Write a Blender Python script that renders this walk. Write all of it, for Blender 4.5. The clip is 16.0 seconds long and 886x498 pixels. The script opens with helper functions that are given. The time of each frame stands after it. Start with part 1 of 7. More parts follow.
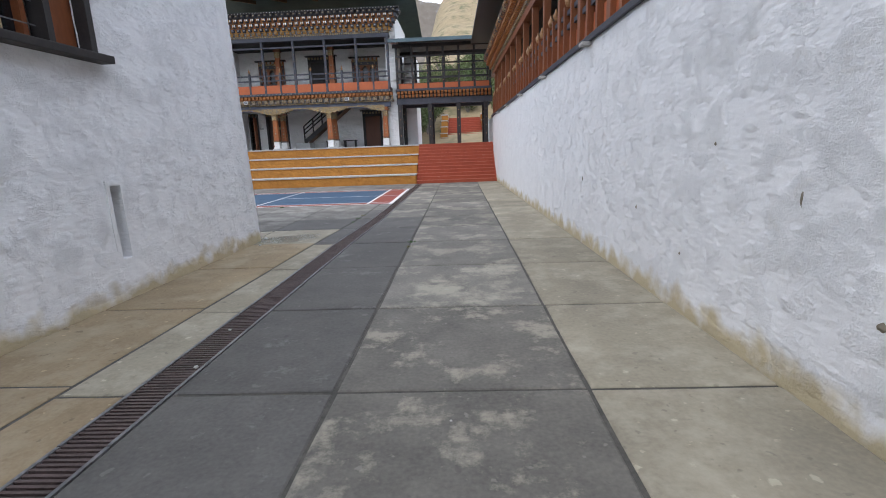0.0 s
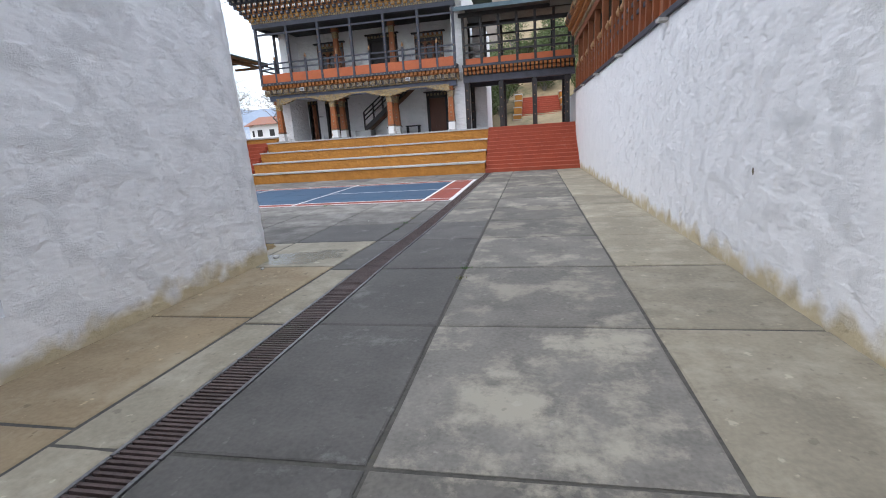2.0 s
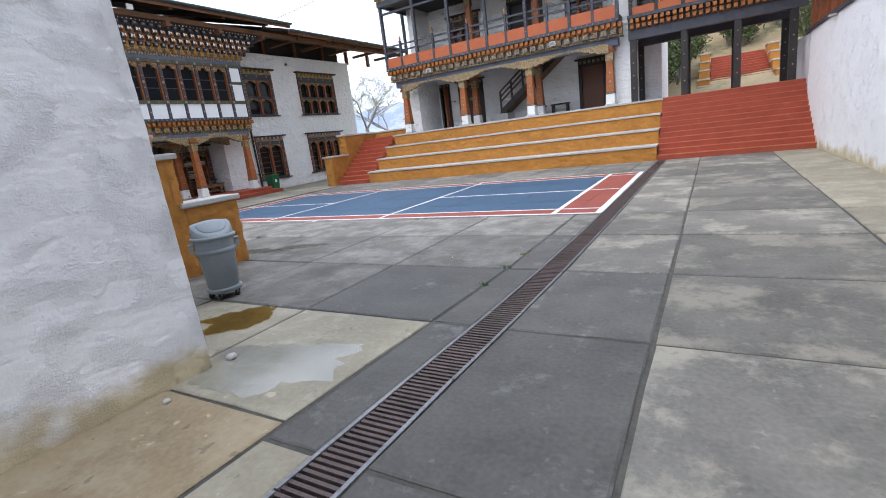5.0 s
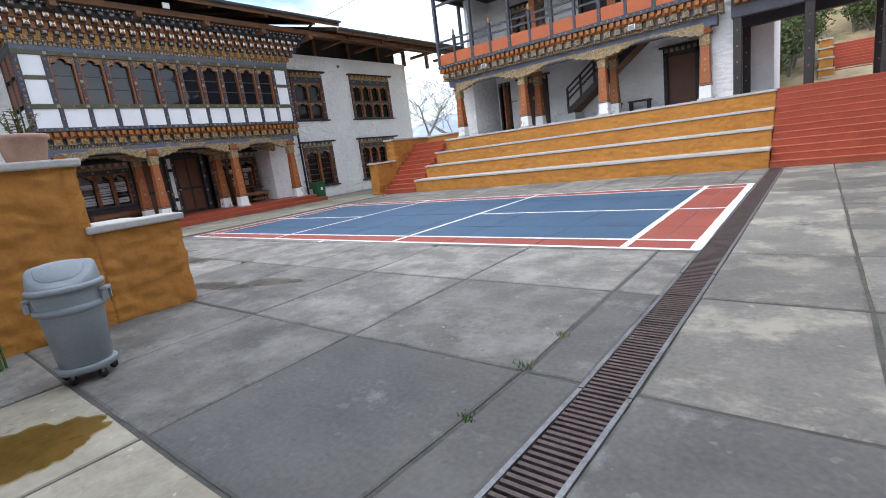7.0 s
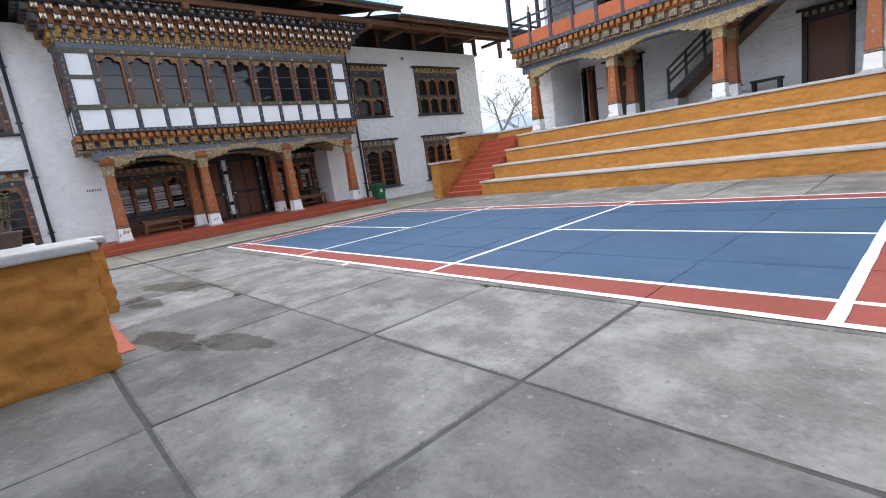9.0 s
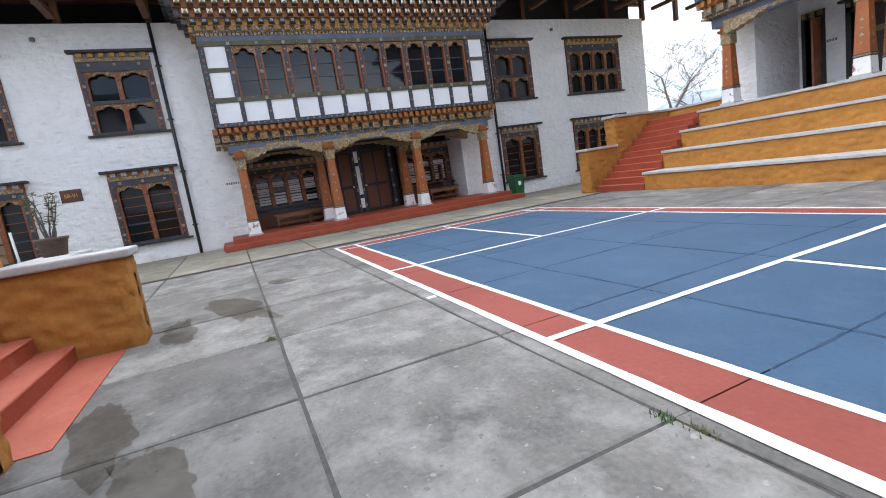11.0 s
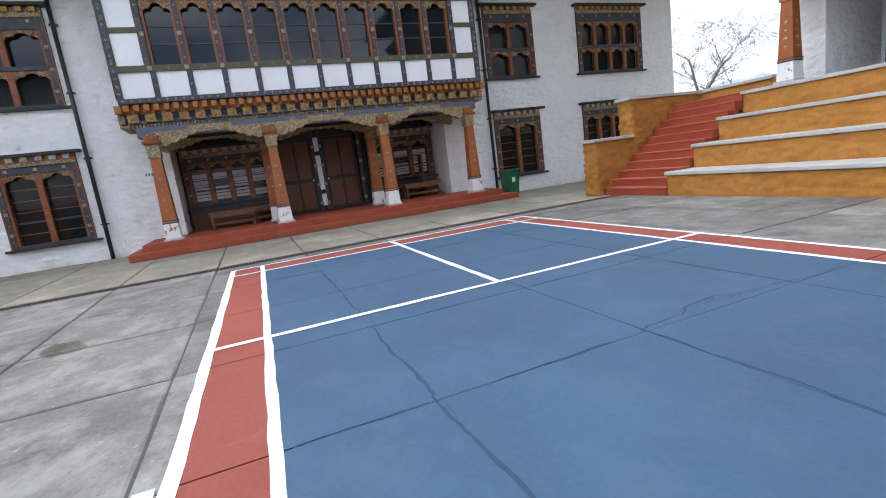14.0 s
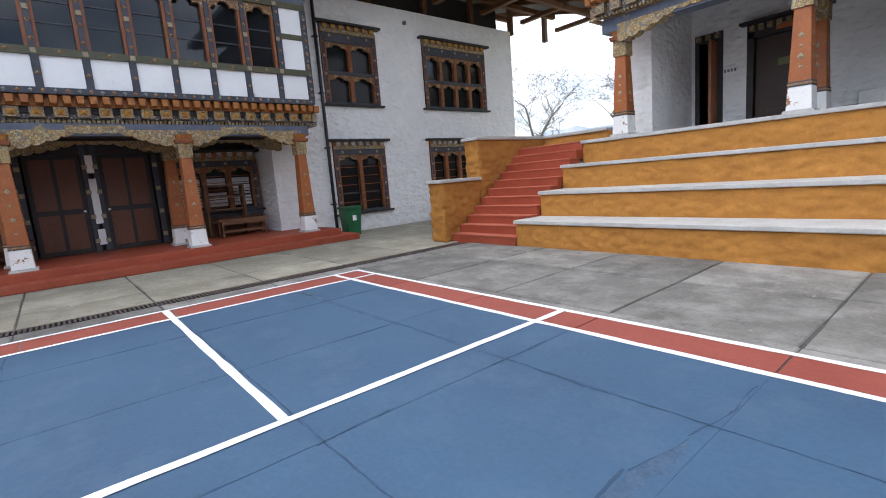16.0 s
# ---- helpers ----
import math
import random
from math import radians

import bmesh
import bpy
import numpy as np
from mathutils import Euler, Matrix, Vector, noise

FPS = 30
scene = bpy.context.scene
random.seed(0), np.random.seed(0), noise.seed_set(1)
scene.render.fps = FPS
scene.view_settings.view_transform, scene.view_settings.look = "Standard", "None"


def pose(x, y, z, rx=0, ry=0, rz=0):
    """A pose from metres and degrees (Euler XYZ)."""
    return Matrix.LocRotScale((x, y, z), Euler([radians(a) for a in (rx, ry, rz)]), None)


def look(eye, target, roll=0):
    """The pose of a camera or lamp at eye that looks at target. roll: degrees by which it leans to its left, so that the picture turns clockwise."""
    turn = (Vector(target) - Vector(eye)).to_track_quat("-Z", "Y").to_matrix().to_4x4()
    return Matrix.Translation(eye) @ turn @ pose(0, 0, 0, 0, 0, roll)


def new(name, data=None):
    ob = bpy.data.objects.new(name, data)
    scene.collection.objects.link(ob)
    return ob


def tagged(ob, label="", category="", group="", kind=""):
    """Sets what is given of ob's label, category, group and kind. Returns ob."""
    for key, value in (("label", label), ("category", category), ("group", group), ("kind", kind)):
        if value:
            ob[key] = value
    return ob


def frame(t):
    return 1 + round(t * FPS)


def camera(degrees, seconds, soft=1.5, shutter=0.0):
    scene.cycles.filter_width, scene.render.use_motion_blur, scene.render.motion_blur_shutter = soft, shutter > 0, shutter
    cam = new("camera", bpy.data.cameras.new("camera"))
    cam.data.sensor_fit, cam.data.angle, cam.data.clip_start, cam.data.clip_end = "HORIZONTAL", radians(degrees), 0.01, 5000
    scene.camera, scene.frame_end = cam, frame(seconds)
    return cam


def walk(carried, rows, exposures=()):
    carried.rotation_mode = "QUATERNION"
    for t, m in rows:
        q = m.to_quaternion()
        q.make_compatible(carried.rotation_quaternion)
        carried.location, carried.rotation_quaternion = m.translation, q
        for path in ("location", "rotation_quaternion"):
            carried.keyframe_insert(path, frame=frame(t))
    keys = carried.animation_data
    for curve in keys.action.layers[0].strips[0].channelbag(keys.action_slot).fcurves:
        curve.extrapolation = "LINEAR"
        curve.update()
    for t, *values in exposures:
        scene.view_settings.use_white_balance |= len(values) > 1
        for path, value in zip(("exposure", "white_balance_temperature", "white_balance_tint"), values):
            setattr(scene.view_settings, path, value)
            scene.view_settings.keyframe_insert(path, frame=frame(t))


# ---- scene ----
cam = camera(87.0, 16.0, soft=1.0)
EXPO = [(0.0, 1.0), (4.5, 1.3), (8.0, 1.42), (11.0, 1.42), (16.0, 1.35)]
PATH = [
    (0, (-0.199, 0.423, 1.765), (-0.278, 2.377, 1.344), -2.1),
    (0.5, (-0.202, 1.18, 1.723), (-0.316, 3.133, 1.307), -2.3),
    (1, (-0.234, 1.932, 1.723), (-0.425, 3.877, 1.296), -2.7),
    (1.5, (-0.247, 2.701, 1.698), (-0.521, 4.632, 1.255), -3.2),
    (2, (-0.267, 3.432, 1.706), (-0.655, 5.339, 1.242), -3.9),
    (2.5, (-0.284, 4.164, 1.686), (-0.707, 6.06, 1.212), -4.1),
    (3, (-0.345, 4.874, 1.698), (-0.8, 6.762, 1.217), -4.2),
    (3.5, (-0.483, 5.624, 1.662), (-1.091, 7.469, 1.186), -5.1),
    (4, (-0.558, 6.349, 1.641), (-1.253, 8.159, 1.152), -5.7),
    (4.5, (-0.684, 7.105, 1.618), (-1.534, 8.851, 1.137), -6.6),
    (6.8, (-1.409, 10.18, 1.435), (-2.649, 11.698, 1.038), -7.3),
    (7, (-1.502, 10.402, 1.411), (-2.746, 11.917, 1.016), -7.4),
    (7.5, (-1.852, 10.981, 1.375), (-3.247, 12.37, 1.025), -7.8),
    (8, (-2.15, 11.503, 1.395), (-3.599, 12.836, 1.044), -8.0),
    (10.3, (-4.03, 13.794, 1.276), (-5.704, 14.836, 0.929), -8.0),
    (10.5, (-4.221, 13.992, 1.284), (-5.958, 14.93, 0.947), -8.5),
    (11, (-4.703, 14.337, 1.284), (-6.519, 15.118, 0.975), -8.7),
    (11.5, (-5.189, 14.725, 1.254), (-7.066, 15.354, 0.972), -9.1),
    (12, (-5.646, 15.141, 1.241), (-7.576, 15.594, 0.983), -9.3),
    (12.5, (-6.017, 15.52, 1.231), (-7.965, 15.9, 0.98), -9.3),
    (13, (-6.414, 15.954, 1.234), (-8.355, 16.352, 0.961), -8.9),
    (13.5, (-6.717, 16.377, 1.243), (-8.593, 16.984, 0.913), -8.0),
    (14, (-7.025, 16.803, 1.281), (-8.86, 17.517, 0.931), -7.6),
    (14.5, (-7.41, 17.211, 1.293), (-9.178, 18.066, 0.915), -6.9),
    (15, (-7.783, 17.559, 1.326), (-9.544, 18.437, 0.965), -6.6),
    (15.5, (-8.191, 17.845, 1.357), (-9.933, 18.77, 1.025), -6.1),
    (16, (-8.452, 18.099, 1.442), (-9.975, 19.36, 1.145), -4.6),
]
walk(cam, [(t, look(eye, target, roll)) for t, eye, target, roll in PATH], exposures=EXPO)

# ---- world and light ----
world = bpy.data.worlds.new("overcast_sky")
scene.world = world
world.use_nodes = True
wn, wl = world.node_tree.nodes, world.node_tree.links
wn.clear()
w_out = wn.new("ShaderNodeOutputWorld")
w_bg = wn.new("ShaderNodeBackground")
w_sky = wn.new("ShaderNodeTexSky")
w_sky.sky_type, w_sky.sun_disc = "NISHITA", False
w_sky.sun_elevation, w_sky.sun_rotation = radians(61), radians(213)
w_sky.air_density, w_sky.dust_density = 1.0, 2.0
w_co = wn.new("ShaderNodeTexCoord")
w_map = wn.new("ShaderNodeMapping")
w_map.inputs["Scale"].default_value = (1.0, 1.0, 2.6)
w_noise = wn.new("ShaderNodeTexNoise")
w_noise.inputs["Scale"].default_value, w_noise.inputs["Detail"].default_value = 2.3, 7
w_ramp = wn.new("ShaderNodeValToRGB")
w_ramp.color_ramp.elements[0].position, w_ramp.color_ramp.elements[1].position = 0.36, 0.6
w_mix = wn.new("ShaderNodeMix")
w_mix.data_type = "RGBA"
w_mix.inputs["B"].default_value = (8.5, 9.1, 10.2, 1)
wl.new(w_co.outputs["Generated"], w_map.inputs["Vector"])
wl.new(w_map.outputs["Vector"], w_noise.inputs["Vector"])
wl.new(w_noise.outputs["Fac"], w_ramp.inputs["Fac"])
wl.new(w_ramp.outputs["Color"], w_mix.inputs["Factor"])
wl.new(w_sky.outputs["Color"], w_mix.inputs["A"])
# an overcast dome is brighter overhead than low down
w_sep = wn.new("ShaderNodeSeparateXYZ")
w_dome = wn.new("ShaderNodeMapRange")
w_dome.inputs["From Min"].default_value, w_dome.inputs["From Max"].default_value = 0.05, 0.7
w_dome.inputs["To Min"].default_value, w_dome.inputs["To Max"].default_value = 1.05, 1.24
w_mul = wn.new("ShaderNodeVectorMath")
w_mul.operation = "SCALE"
wl.new(w_co.outputs["Generated"], w_sep.inputs[0])
wl.new(w_sep.outputs["Z"], w_dome.inputs["Value"])
wl.new(w_mix.outputs["Result"], w_mul.inputs[0])
wl.new(w_dome.outputs["Result"], w_mul.inputs["Scale"])
wl.new(w_mul.outputs["Vector"], w_bg.inputs["Color"])
w_bg.inputs["Strength"].default_value = 0.11
wl.new(w_bg.outputs["Background"], w_out.inputs["Surface"])
sun = new("sun", bpy.data.lights.new("sun", "SUN"))
sun.data.energy, sun.data.angle, sun.data.color = 0.4, radians(40), (1.0, 0.98, 0.95)
sun.matrix_world = look((0, 0, 30), (9, 14, 0))


# ---- materials ----
def mat(name, c1, c2, rough=0.6, scale=2.0, fine=35.0, bump=0.15, metal=0.0, c3=None, s3=0.7, lo3=0.52, hi3=0.62, rnd=0.0, spots=0.0, spot_scale=9.0, patchy=False, lump=0.0, lump_scale=5.0, stretch=(1, 1, 1), lump_shape=(0.55, 0.55, 1.25)):
    """A painted or mineral surface: two tones at a large and a small scale, a third tone in patches, relief."""
    m = bpy.data.materials.new(name)
    m.use_nodes = True
    n, l = m.node_tree.nodes, m.node_tree.links
    b = n["Principled BSDF"]
    geo = n.new("ShaderNodeNewGeometry")
    mp = n.new("ShaderNodeMapping")
    mp.inputs["Scale"].default_value = stretch
    l.new(geo.outputs["Position"], mp.inputs["Vector"])
    big, small = n.new("ShaderNodeTexNoise"), n.new("ShaderNodeTexNoise")
    big.inputs["Scale"].default_value, big.inputs["Detail"].default_value, big.inputs["Roughness"].default_value = scale, 8, 0.65
    small.inputs["Scale"].default_value, small.inputs["Detail"].default_value = fine, 4
    for t in (big, small):
        l.new(mp.outputs["Vector"], t.inputs["Vector"])
    add = n.new("ShaderNodeMath")
    add.operation = "MULTIPLY_ADD"
    l.new(small.outputs["Fac"], add.inputs[0])
    add.inputs[1].default_value = 0.45
    l.new(big.outputs["Fac"], add.inputs[2])
    rng = n.new("ShaderNodeMapRange")
    rng.inputs["From Min"].default_value, rng.inputs["From Max"].default_value = 0.52, 0.92
    l.new(add.outputs[0], rng.inputs["Value"])
    mix = n.new("ShaderNodeMix")
    mix.data_type = "RGBA"
    mix.inputs["A"].default_value, mix.inputs["B"].default_value = (*c1, 1), (*c2, 1)
    l.new(rng.outputs["Result"], mix.inputs["Factor"])
    col = mix.outputs["Result"]
    if c3:
        patch = n.new("ShaderNodeTexNoise")
        patch.inputs["Scale"].default_value, patch.inputs["Detail"].default_value, patch.inputs["Roughness"].default_value = s3, 11, 0.72
        l.new(mp.outputs["Vector"], patch.inputs["Vector"])
        r3 = n.new("ShaderNodeMapRange")
        r3.inputs["From Min"].default_value, r3.inputs["From Max"].default_value = lo3, hi3
        l.new(patch.outputs["Fac"], r3.inputs["Value"])
        m3 = n.new("ShaderNodeMix")
        m3.data_type = "RGBA"
        m3.inputs["B"].default_value = (*c3, 1)
        l.new(r3.outputs["Result"], m3.inputs["Factor"])
        l.new(col, m3.inputs["A"])
        col = m3.outputs["Result"]
    if spots:
        sp = n.new("ShaderNodeTexNoise")
        sp.inputs["Scale"].default_value, sp.inputs["Detail"].default_value = spot_scale, 3
        l.new(geo.outputs["Position"], sp.inputs["Vector"])
        for lo, hi, tone in ((0.66, 0.7, 0.35), (0.33, 0.29, 1.9)):
            r5 = n.new("ShaderNodeMapRange")
            r5.inputs["From Min"].default_value, r5.inputs["From Max"].default_value = lo, hi
            r5.inputs["To Max"].default_value = spots
            l.new(sp.outputs["Fac"], r5.inputs["Value"])
            m5 = n.new("ShaderNodeMix")
            m5.data_type = "RGBA"
            m5.inputs["B"].default_value = tuple(min(0.6, c * tone) for c in c2) + (1,)
            l.new(r5.outputs["Result"], m5.inputs["Factor"])
            l.new(col, m5.inputs["A"])
            col = m5.outputs["Result"]
    if rnd:
        info = n.new("ShaderNodeObjectInfo")
        r4 = n.new("ShaderNodeMapRange")
        r4.inputs["To Min"].default_value, r4.inputs["To Max"].default_value = 1 - rnd, 1 + rnd
        l.new(info.outputs["Random"], r4.inputs["Value"])
        hs = n.new("ShaderNodeHueSaturation")
        l.new(r4.outputs["Result"], hs.inputs["Value"])
        l.new(col, hs.inputs["Color"])
        col = hs.outputs["Color"]
    l.new(col, b.inputs["Base Color"])
    rr = n.new("ShaderNodeMapRange")
    rr.inputs["To Min"].default_value, rr.inputs["To Max"].default_value = max(0.05, rough - 0.12), min(1, rough + 0.12)
    l.new(big.outputs["Fac"], rr.inputs["Value"])
    l.new(rr.outputs["Result"], b.inputs["Roughness"])
    b.inputs["Metallic"].default_value = metal
    if bump:
        bp = n.new("ShaderNodeBump")
        bp.inputs["Strength"].default_value, bp.inputs["Distance"].default_value = min(1.0, bump), 0.045 if patchy else 0.02
        height = add.outputs[0]
        if patchy:
            mask, mr, mul = n.new("ShaderNodeTexNoise"), n.new("ShaderNodeMapRange"), n.new("ShaderNodeMath")
            mask.inputs["Scale"].default_value, mask.inputs["Detail"].default_value = 3.6, 5
            l.new(mp.outputs["Vector"], mask.inputs["Vector"])
            mr.inputs["From Min"].default_value, mr.inputs["From Max"].default_value = 0.44, 0.66
            mr.inputs["To Min"].default_value = 0.12
            l.new(mask.outputs["Fac"], mr.inputs["Value"])
            mul.operation = "MULTIPLY"
            small.inputs["Roughness"].default_value, small.inputs["Detail"].default_value = 0.65, 8
            l.new(small.outputs["Fac"], mul.inputs[0])
            l.new(mr.outputs["Result"], mul.inputs[1])
            height = mul.outputs[0]
        l.new(height, bp.inputs["Height"])
        if lump:
            vo = n.new("ShaderNodeTexVoronoi")
            vo.feature = "SMOOTH_F1"
            vo.inputs["Scale"].default_value = lump_scale
            mv = n.new("ShaderNodeMapping")
            mv.inputs["Scale"].default_value = lump_shape
            l.new(geo.outputs["Position"], mv.inputs["Vector"])
            l.new(mv.outputs["Vector"], vo.inputs["Vector"])
            b2 = n.new("ShaderNodeBump")
            b2.inputs["Strength"].default_value, b2.inputs["Distance"].default_value = lump, 0.05
            b2.invert = True
            l.new(vo.outputs["Distance"], b2.inputs["Height"])
            l.new(b2.outputs["Normal"], bp.inputs["Normal"])
        l.new(bp.outputs["Normal"], b.inputs["Normal"])
    return m


def carved(name, palette, cell=14.0, line=(0.03, 0.03, 0.04), rough=0.55, vary=0.35):
    """Painted carving: every block takes a colour of the palette, with a small painted figure on it."""
    m = bpy.data.materials.new(name)
    m.use_nodes = True
    n, l = m.node_tree.nodes, m.node_tree.links
    b = n["Principled BSDF"]
    geo = n.new("ShaderNodeNewGeometry")
    ramp = n.new("ShaderNodeValToRGB")
    ramp.color_ramp.interpolation = "CONSTANT"
    e = ramp.color_ramp.elements
    for i, c in enumerate(palette):
        if i < 2:
            e[i].position, e[i].color = i / len(palette), (*c, 1)
        else:
            e.new(i / len(palette)).color = (*c, 1)
    vo = n.new("ShaderNodeTexVoronoi")
    vo.inputs["Scale"].default_value = cell
    l.new(geo.outputs["Position"], vo.inputs["Vector"])
    mixf = n.new("ShaderNodeMath")
    mixf.operation = "MULTIPLY_ADD"
    mixf.inputs[1].default_value = vary
    l.new(vo.outputs["Color"], mixf.inputs[0])
    l.new(geo.outputs["Random Per Island"], mixf.inputs[2])
    fr = n.new("ShaderNodeMath")
    fr.operation = "FRACT"
    l.new(mixf.outputs[0], fr.inputs[0])
    l.new(fr.outputs[0], ramp.inputs["Fac"])
    edge = n.new("ShaderNodeTexVoronoi")
    edge.feature = "DISTANCE_TO_EDGE"
    edge.inputs["Scale"].default_value = cell
    l.new(geo.outputs["Position"], edge.inputs["Vector"])
    er = n.new("ShaderNodeMapRange")
    er.inputs["From Min"].default_value, er.inputs["From Max"].default_value = 0.03, 0.1
    l.new(edge.outputs["Distance"], er.inputs["Value"])
    mx = n.new("ShaderNodeMix")
    mx.data_type = "RGBA"
    mx.inputs["A"].default_value = (*line, 1)
    l.new(er.outputs["Result"], mx.inputs["Factor"])
    l.new(ramp.outputs["Color"], mx.inputs["B"])
    dirt = n.new("ShaderNodeTexNoise")
    dirt.inputs["Scale"].default_value, dirt.inputs["Detail"].default_value = 6, 6
    l.new(geo.outputs["Position"], dirt.inputs["Vector"])
    hs = n.new("ShaderNodeHueSaturation")
    dr = n.new("ShaderNodeMapRange")
    dr.inputs["To Min"].default_value, dr.inputs["To Max"].default_value = 0.65, 1.25
    l.new(dirt.outputs["Fac"], dr.inputs["Value"])
    l.new(dr.outputs["Result"], hs.inputs["Value"])
    l.new(mx.outputs["Result"], hs.inputs["Color"])
    l.new(hs.outputs["Color"], b.inputs["Base Color"])
    bp = n.new("ShaderNodeBump")
    bp.inputs["Strength"].default_value, bp.inputs["Distance"].default_value = 0.4, 0.01
    l.new(er.outputs["Result"], bp.inputs["Height"])
    l.new(bp.outputs["Normal"], b.inputs["Normal"])
    b.inputs["Roughness"].default_value = rough
    return m


def base_splash(m, colour, top, fade, amount=0.75):
    """Mud splashed up from the paving: an uneven tinted band along the foot of the wall."""
    n, l = m.node_tree.nodes, m.node_tree.links
    b = n["Principled BSDF"]
    old = b.inputs["Base Color"].links[0].from_socket
    geo = n.new("ShaderNodeNewGeometry")
    sep = n.new("ShaderNodeSeparateXYZ")
    l.new(geo.outputs["Position"], sep.inputs[0])
    nz = n.new("ShaderNodeTexNoise")
    nz.inputs["Scale"].default_value, nz.inputs["Detail"].default_value = 3.0, 8
    l.new(geo.outputs["Position"], nz.inputs["Vector"])
    ma = n.new("ShaderNodeMath")
    ma.operation = "MULTIPLY_ADD"
    ma.inputs[1].default_value = -0.7
    l.new(nz.outputs["Fac"], ma.inputs[0])
    l.new(sep.outputs["Z"], ma.inputs[2])
    r = n.new("ShaderNodeMapRange")
    r.inputs["From Min"].default_value, r.inputs["From Max"].default_value = top - 0.35, top - 0.35 - fade
    r.inputs["To Max"].default_value = amount
    l.new(ma.outputs[0], r.inputs["Value"])
    mx = n.new("ShaderNodeMix")
    mx.data_type = "RGBA"
    mx.inputs["B"].default_value = (*colour, 1)
    l.new(r.outputs["Result"], mx.inputs["Factor"])
    l.new(old, mx.inputs["A"])
    l.new(mx.outputs["Result"], b.inputs["Base Color"])


def glass(name, tint, rough=0.03):
    m = bpy.data.materials.new(name)
    m.use_nodes = True
    b = m.node_tree.nodes["Principled BSDF"]
    b.inputs["Base Color"].default_value = (*tint, 1)
    b.inputs["Roughness"].default_value = rough
    b.inputs["IOR"].default_value = 1.5
    b.inputs["Specular IOR Level"].default_value = 0.4
    return m


WHITE = mat("whitewash", (0.8, 0.805, 0.82), (0.87, 0.875, 0.89), 0.9, 1.6, 58, 0.75, c3=(0.77, 0.755, 0.73), s3=4.0, lo3=0.58, hi3=0.8, spots=0.14, spot_scale=24.0, patchy=True, lump=0.16, lump_scale=18, stretch=(1.0, 1.0, 1.25))
base_splash(WHITE, (0.52, 0.43, 0.25), 0.27, 0.22, 0.9)
WHITE_FAR = mat("whitewash_plaster", (0.81, 0.805, 0.795), (0.88, 0.875, 0.865), 0.9, 1.5, 18, 0.9, c3=(0.66, 0.65, 0.63), s3=3.0, lo3=0.62, hi3=0.76, spots=0.14, spot_scale=7.0, patchy=True, lump=0.8, lump_scale=8)
base_splash(WHITE_FAR, (0.55, 0.5, 0.4), 0.16, 0.25, 0.6)
PANEL = mat("white_panel", (0.76, 0.76, 0.765), (0.84, 0.84, 0.84), 0.7, 1.5, 30, 0.08, c3=(0.58, 0.56, 0.52), s3=3.5, lo3=0.62, hi3=0.76)
CHIPPED = mat("chipped_white_paint", (0.72, 0.715, 0.7), (0.82, 0.815, 0.8), 0.7, 2.5, 30, 0.15, c3=(0.33, 0.15, 0.075), s3=4.2, lo3=0.585, hi3=0.62)
LEAF_ORANGE = mat("orange_brown_door_paint", (0.3, 0.1, 0.045), (0.4, 0.15, 0.07), 0.55, 3.0, 30, 0.08, c3=(0.24, 0.08, 0.035), s3=5.0)
SLAB = mat("concrete_slab", (0.09, 0.085, 0.077), (0.195, 0.185, 0.167), 0.8, 1.4, 30, 0.16, c3=(0.265, 0.256, 0.236), s3=1.7, lo3=0.46, hi3=0.66, rnd=0.27, spots=0.5, spot_scale=15)
SLAB_PASS = mat("concrete_slab_stained", (0.105, 0.1, 0.09), (0.2, 0.19, 0.17), 0.78, 1.6, 30, 0.16, c3=(0.29, 0.272, 0.225), s3=1.1, lo3=0.5, hi3=0.6, rnd=0.2, spots=0.3)
# darker base than SLAB_PASS, with tan patches; laid where y is under 5
SLAB_STAIN = mat("concrete_slab_dark_patched", (0.075, 0.071, 0.063), (0.15, 0.142, 0.126), 0.78, 1.6, 30, 0.16, c3=(0.255, 0.238, 0.195), s3=1.2, lo3=0.52, hi3=0.6, rnd=0.15, spots=0.35)
SLAB_TAN = mat("concrete_slab_tan", (0.2, 0.18, 0.138), (0.31, 0.28, 0.215), 0.85, 1.2, 26, 0.16, c3=(0.37, 0.34, 0.27), s3=1.3, lo3=0.48, hi3=0.66, rnd=0.16, spots=0.4)
SLAB_OCHRE = mat("concrete_slab_ochre", (0.2, 0.15, 0.09), (0.3, 0.232, 0.145), 0.85, 1.2, 26, 0.16, c3=(0.33, 0.275, 0.19), s3=1.3, lo3=0.48, hi3=0.66, rnd=0.12, spots=0.5)
SLAB_DARK = mat("concrete_slab_dark", (0.058, 0.056, 0.053), (0.112, 0.108, 0.102), 0.75, 1.5, 30, 0.16, c3=(0.22, 0.222, 0.216), s3=1.6, lo3=0.57, hi3=0.74, rnd=0.2, spots=0.3)
JOINT = mat("joint_mortar", (0.045, 0.044, 0.04), (0.1, 0.096, 0.085), 0.95, 4, 40, 0.3, c3=(0.09, 0.085, 0.03), s3=2, lo3=0.6, hi3=0.7)
BLUE = mat("court_blue", (0.029, 0.069, 0.127), (0.043, 0.096, 0.166), 0.72, 0.9, 30, 0.1, c3=(0.062, 0.11, 0.176), s3=1.6, lo3=0.5, hi3=0.8)
CRACK = mat("court_crack", (0.014, 0.036, 0.075), (0.026, 0.06, 0.11), 0.8, 4, 30, 0.2)
CHIP = mat("chipped_court_paint", (0.03, 0.066, 0.12), (0.065, 0.11, 0.17), 0.85, 9, 40, 1.0)
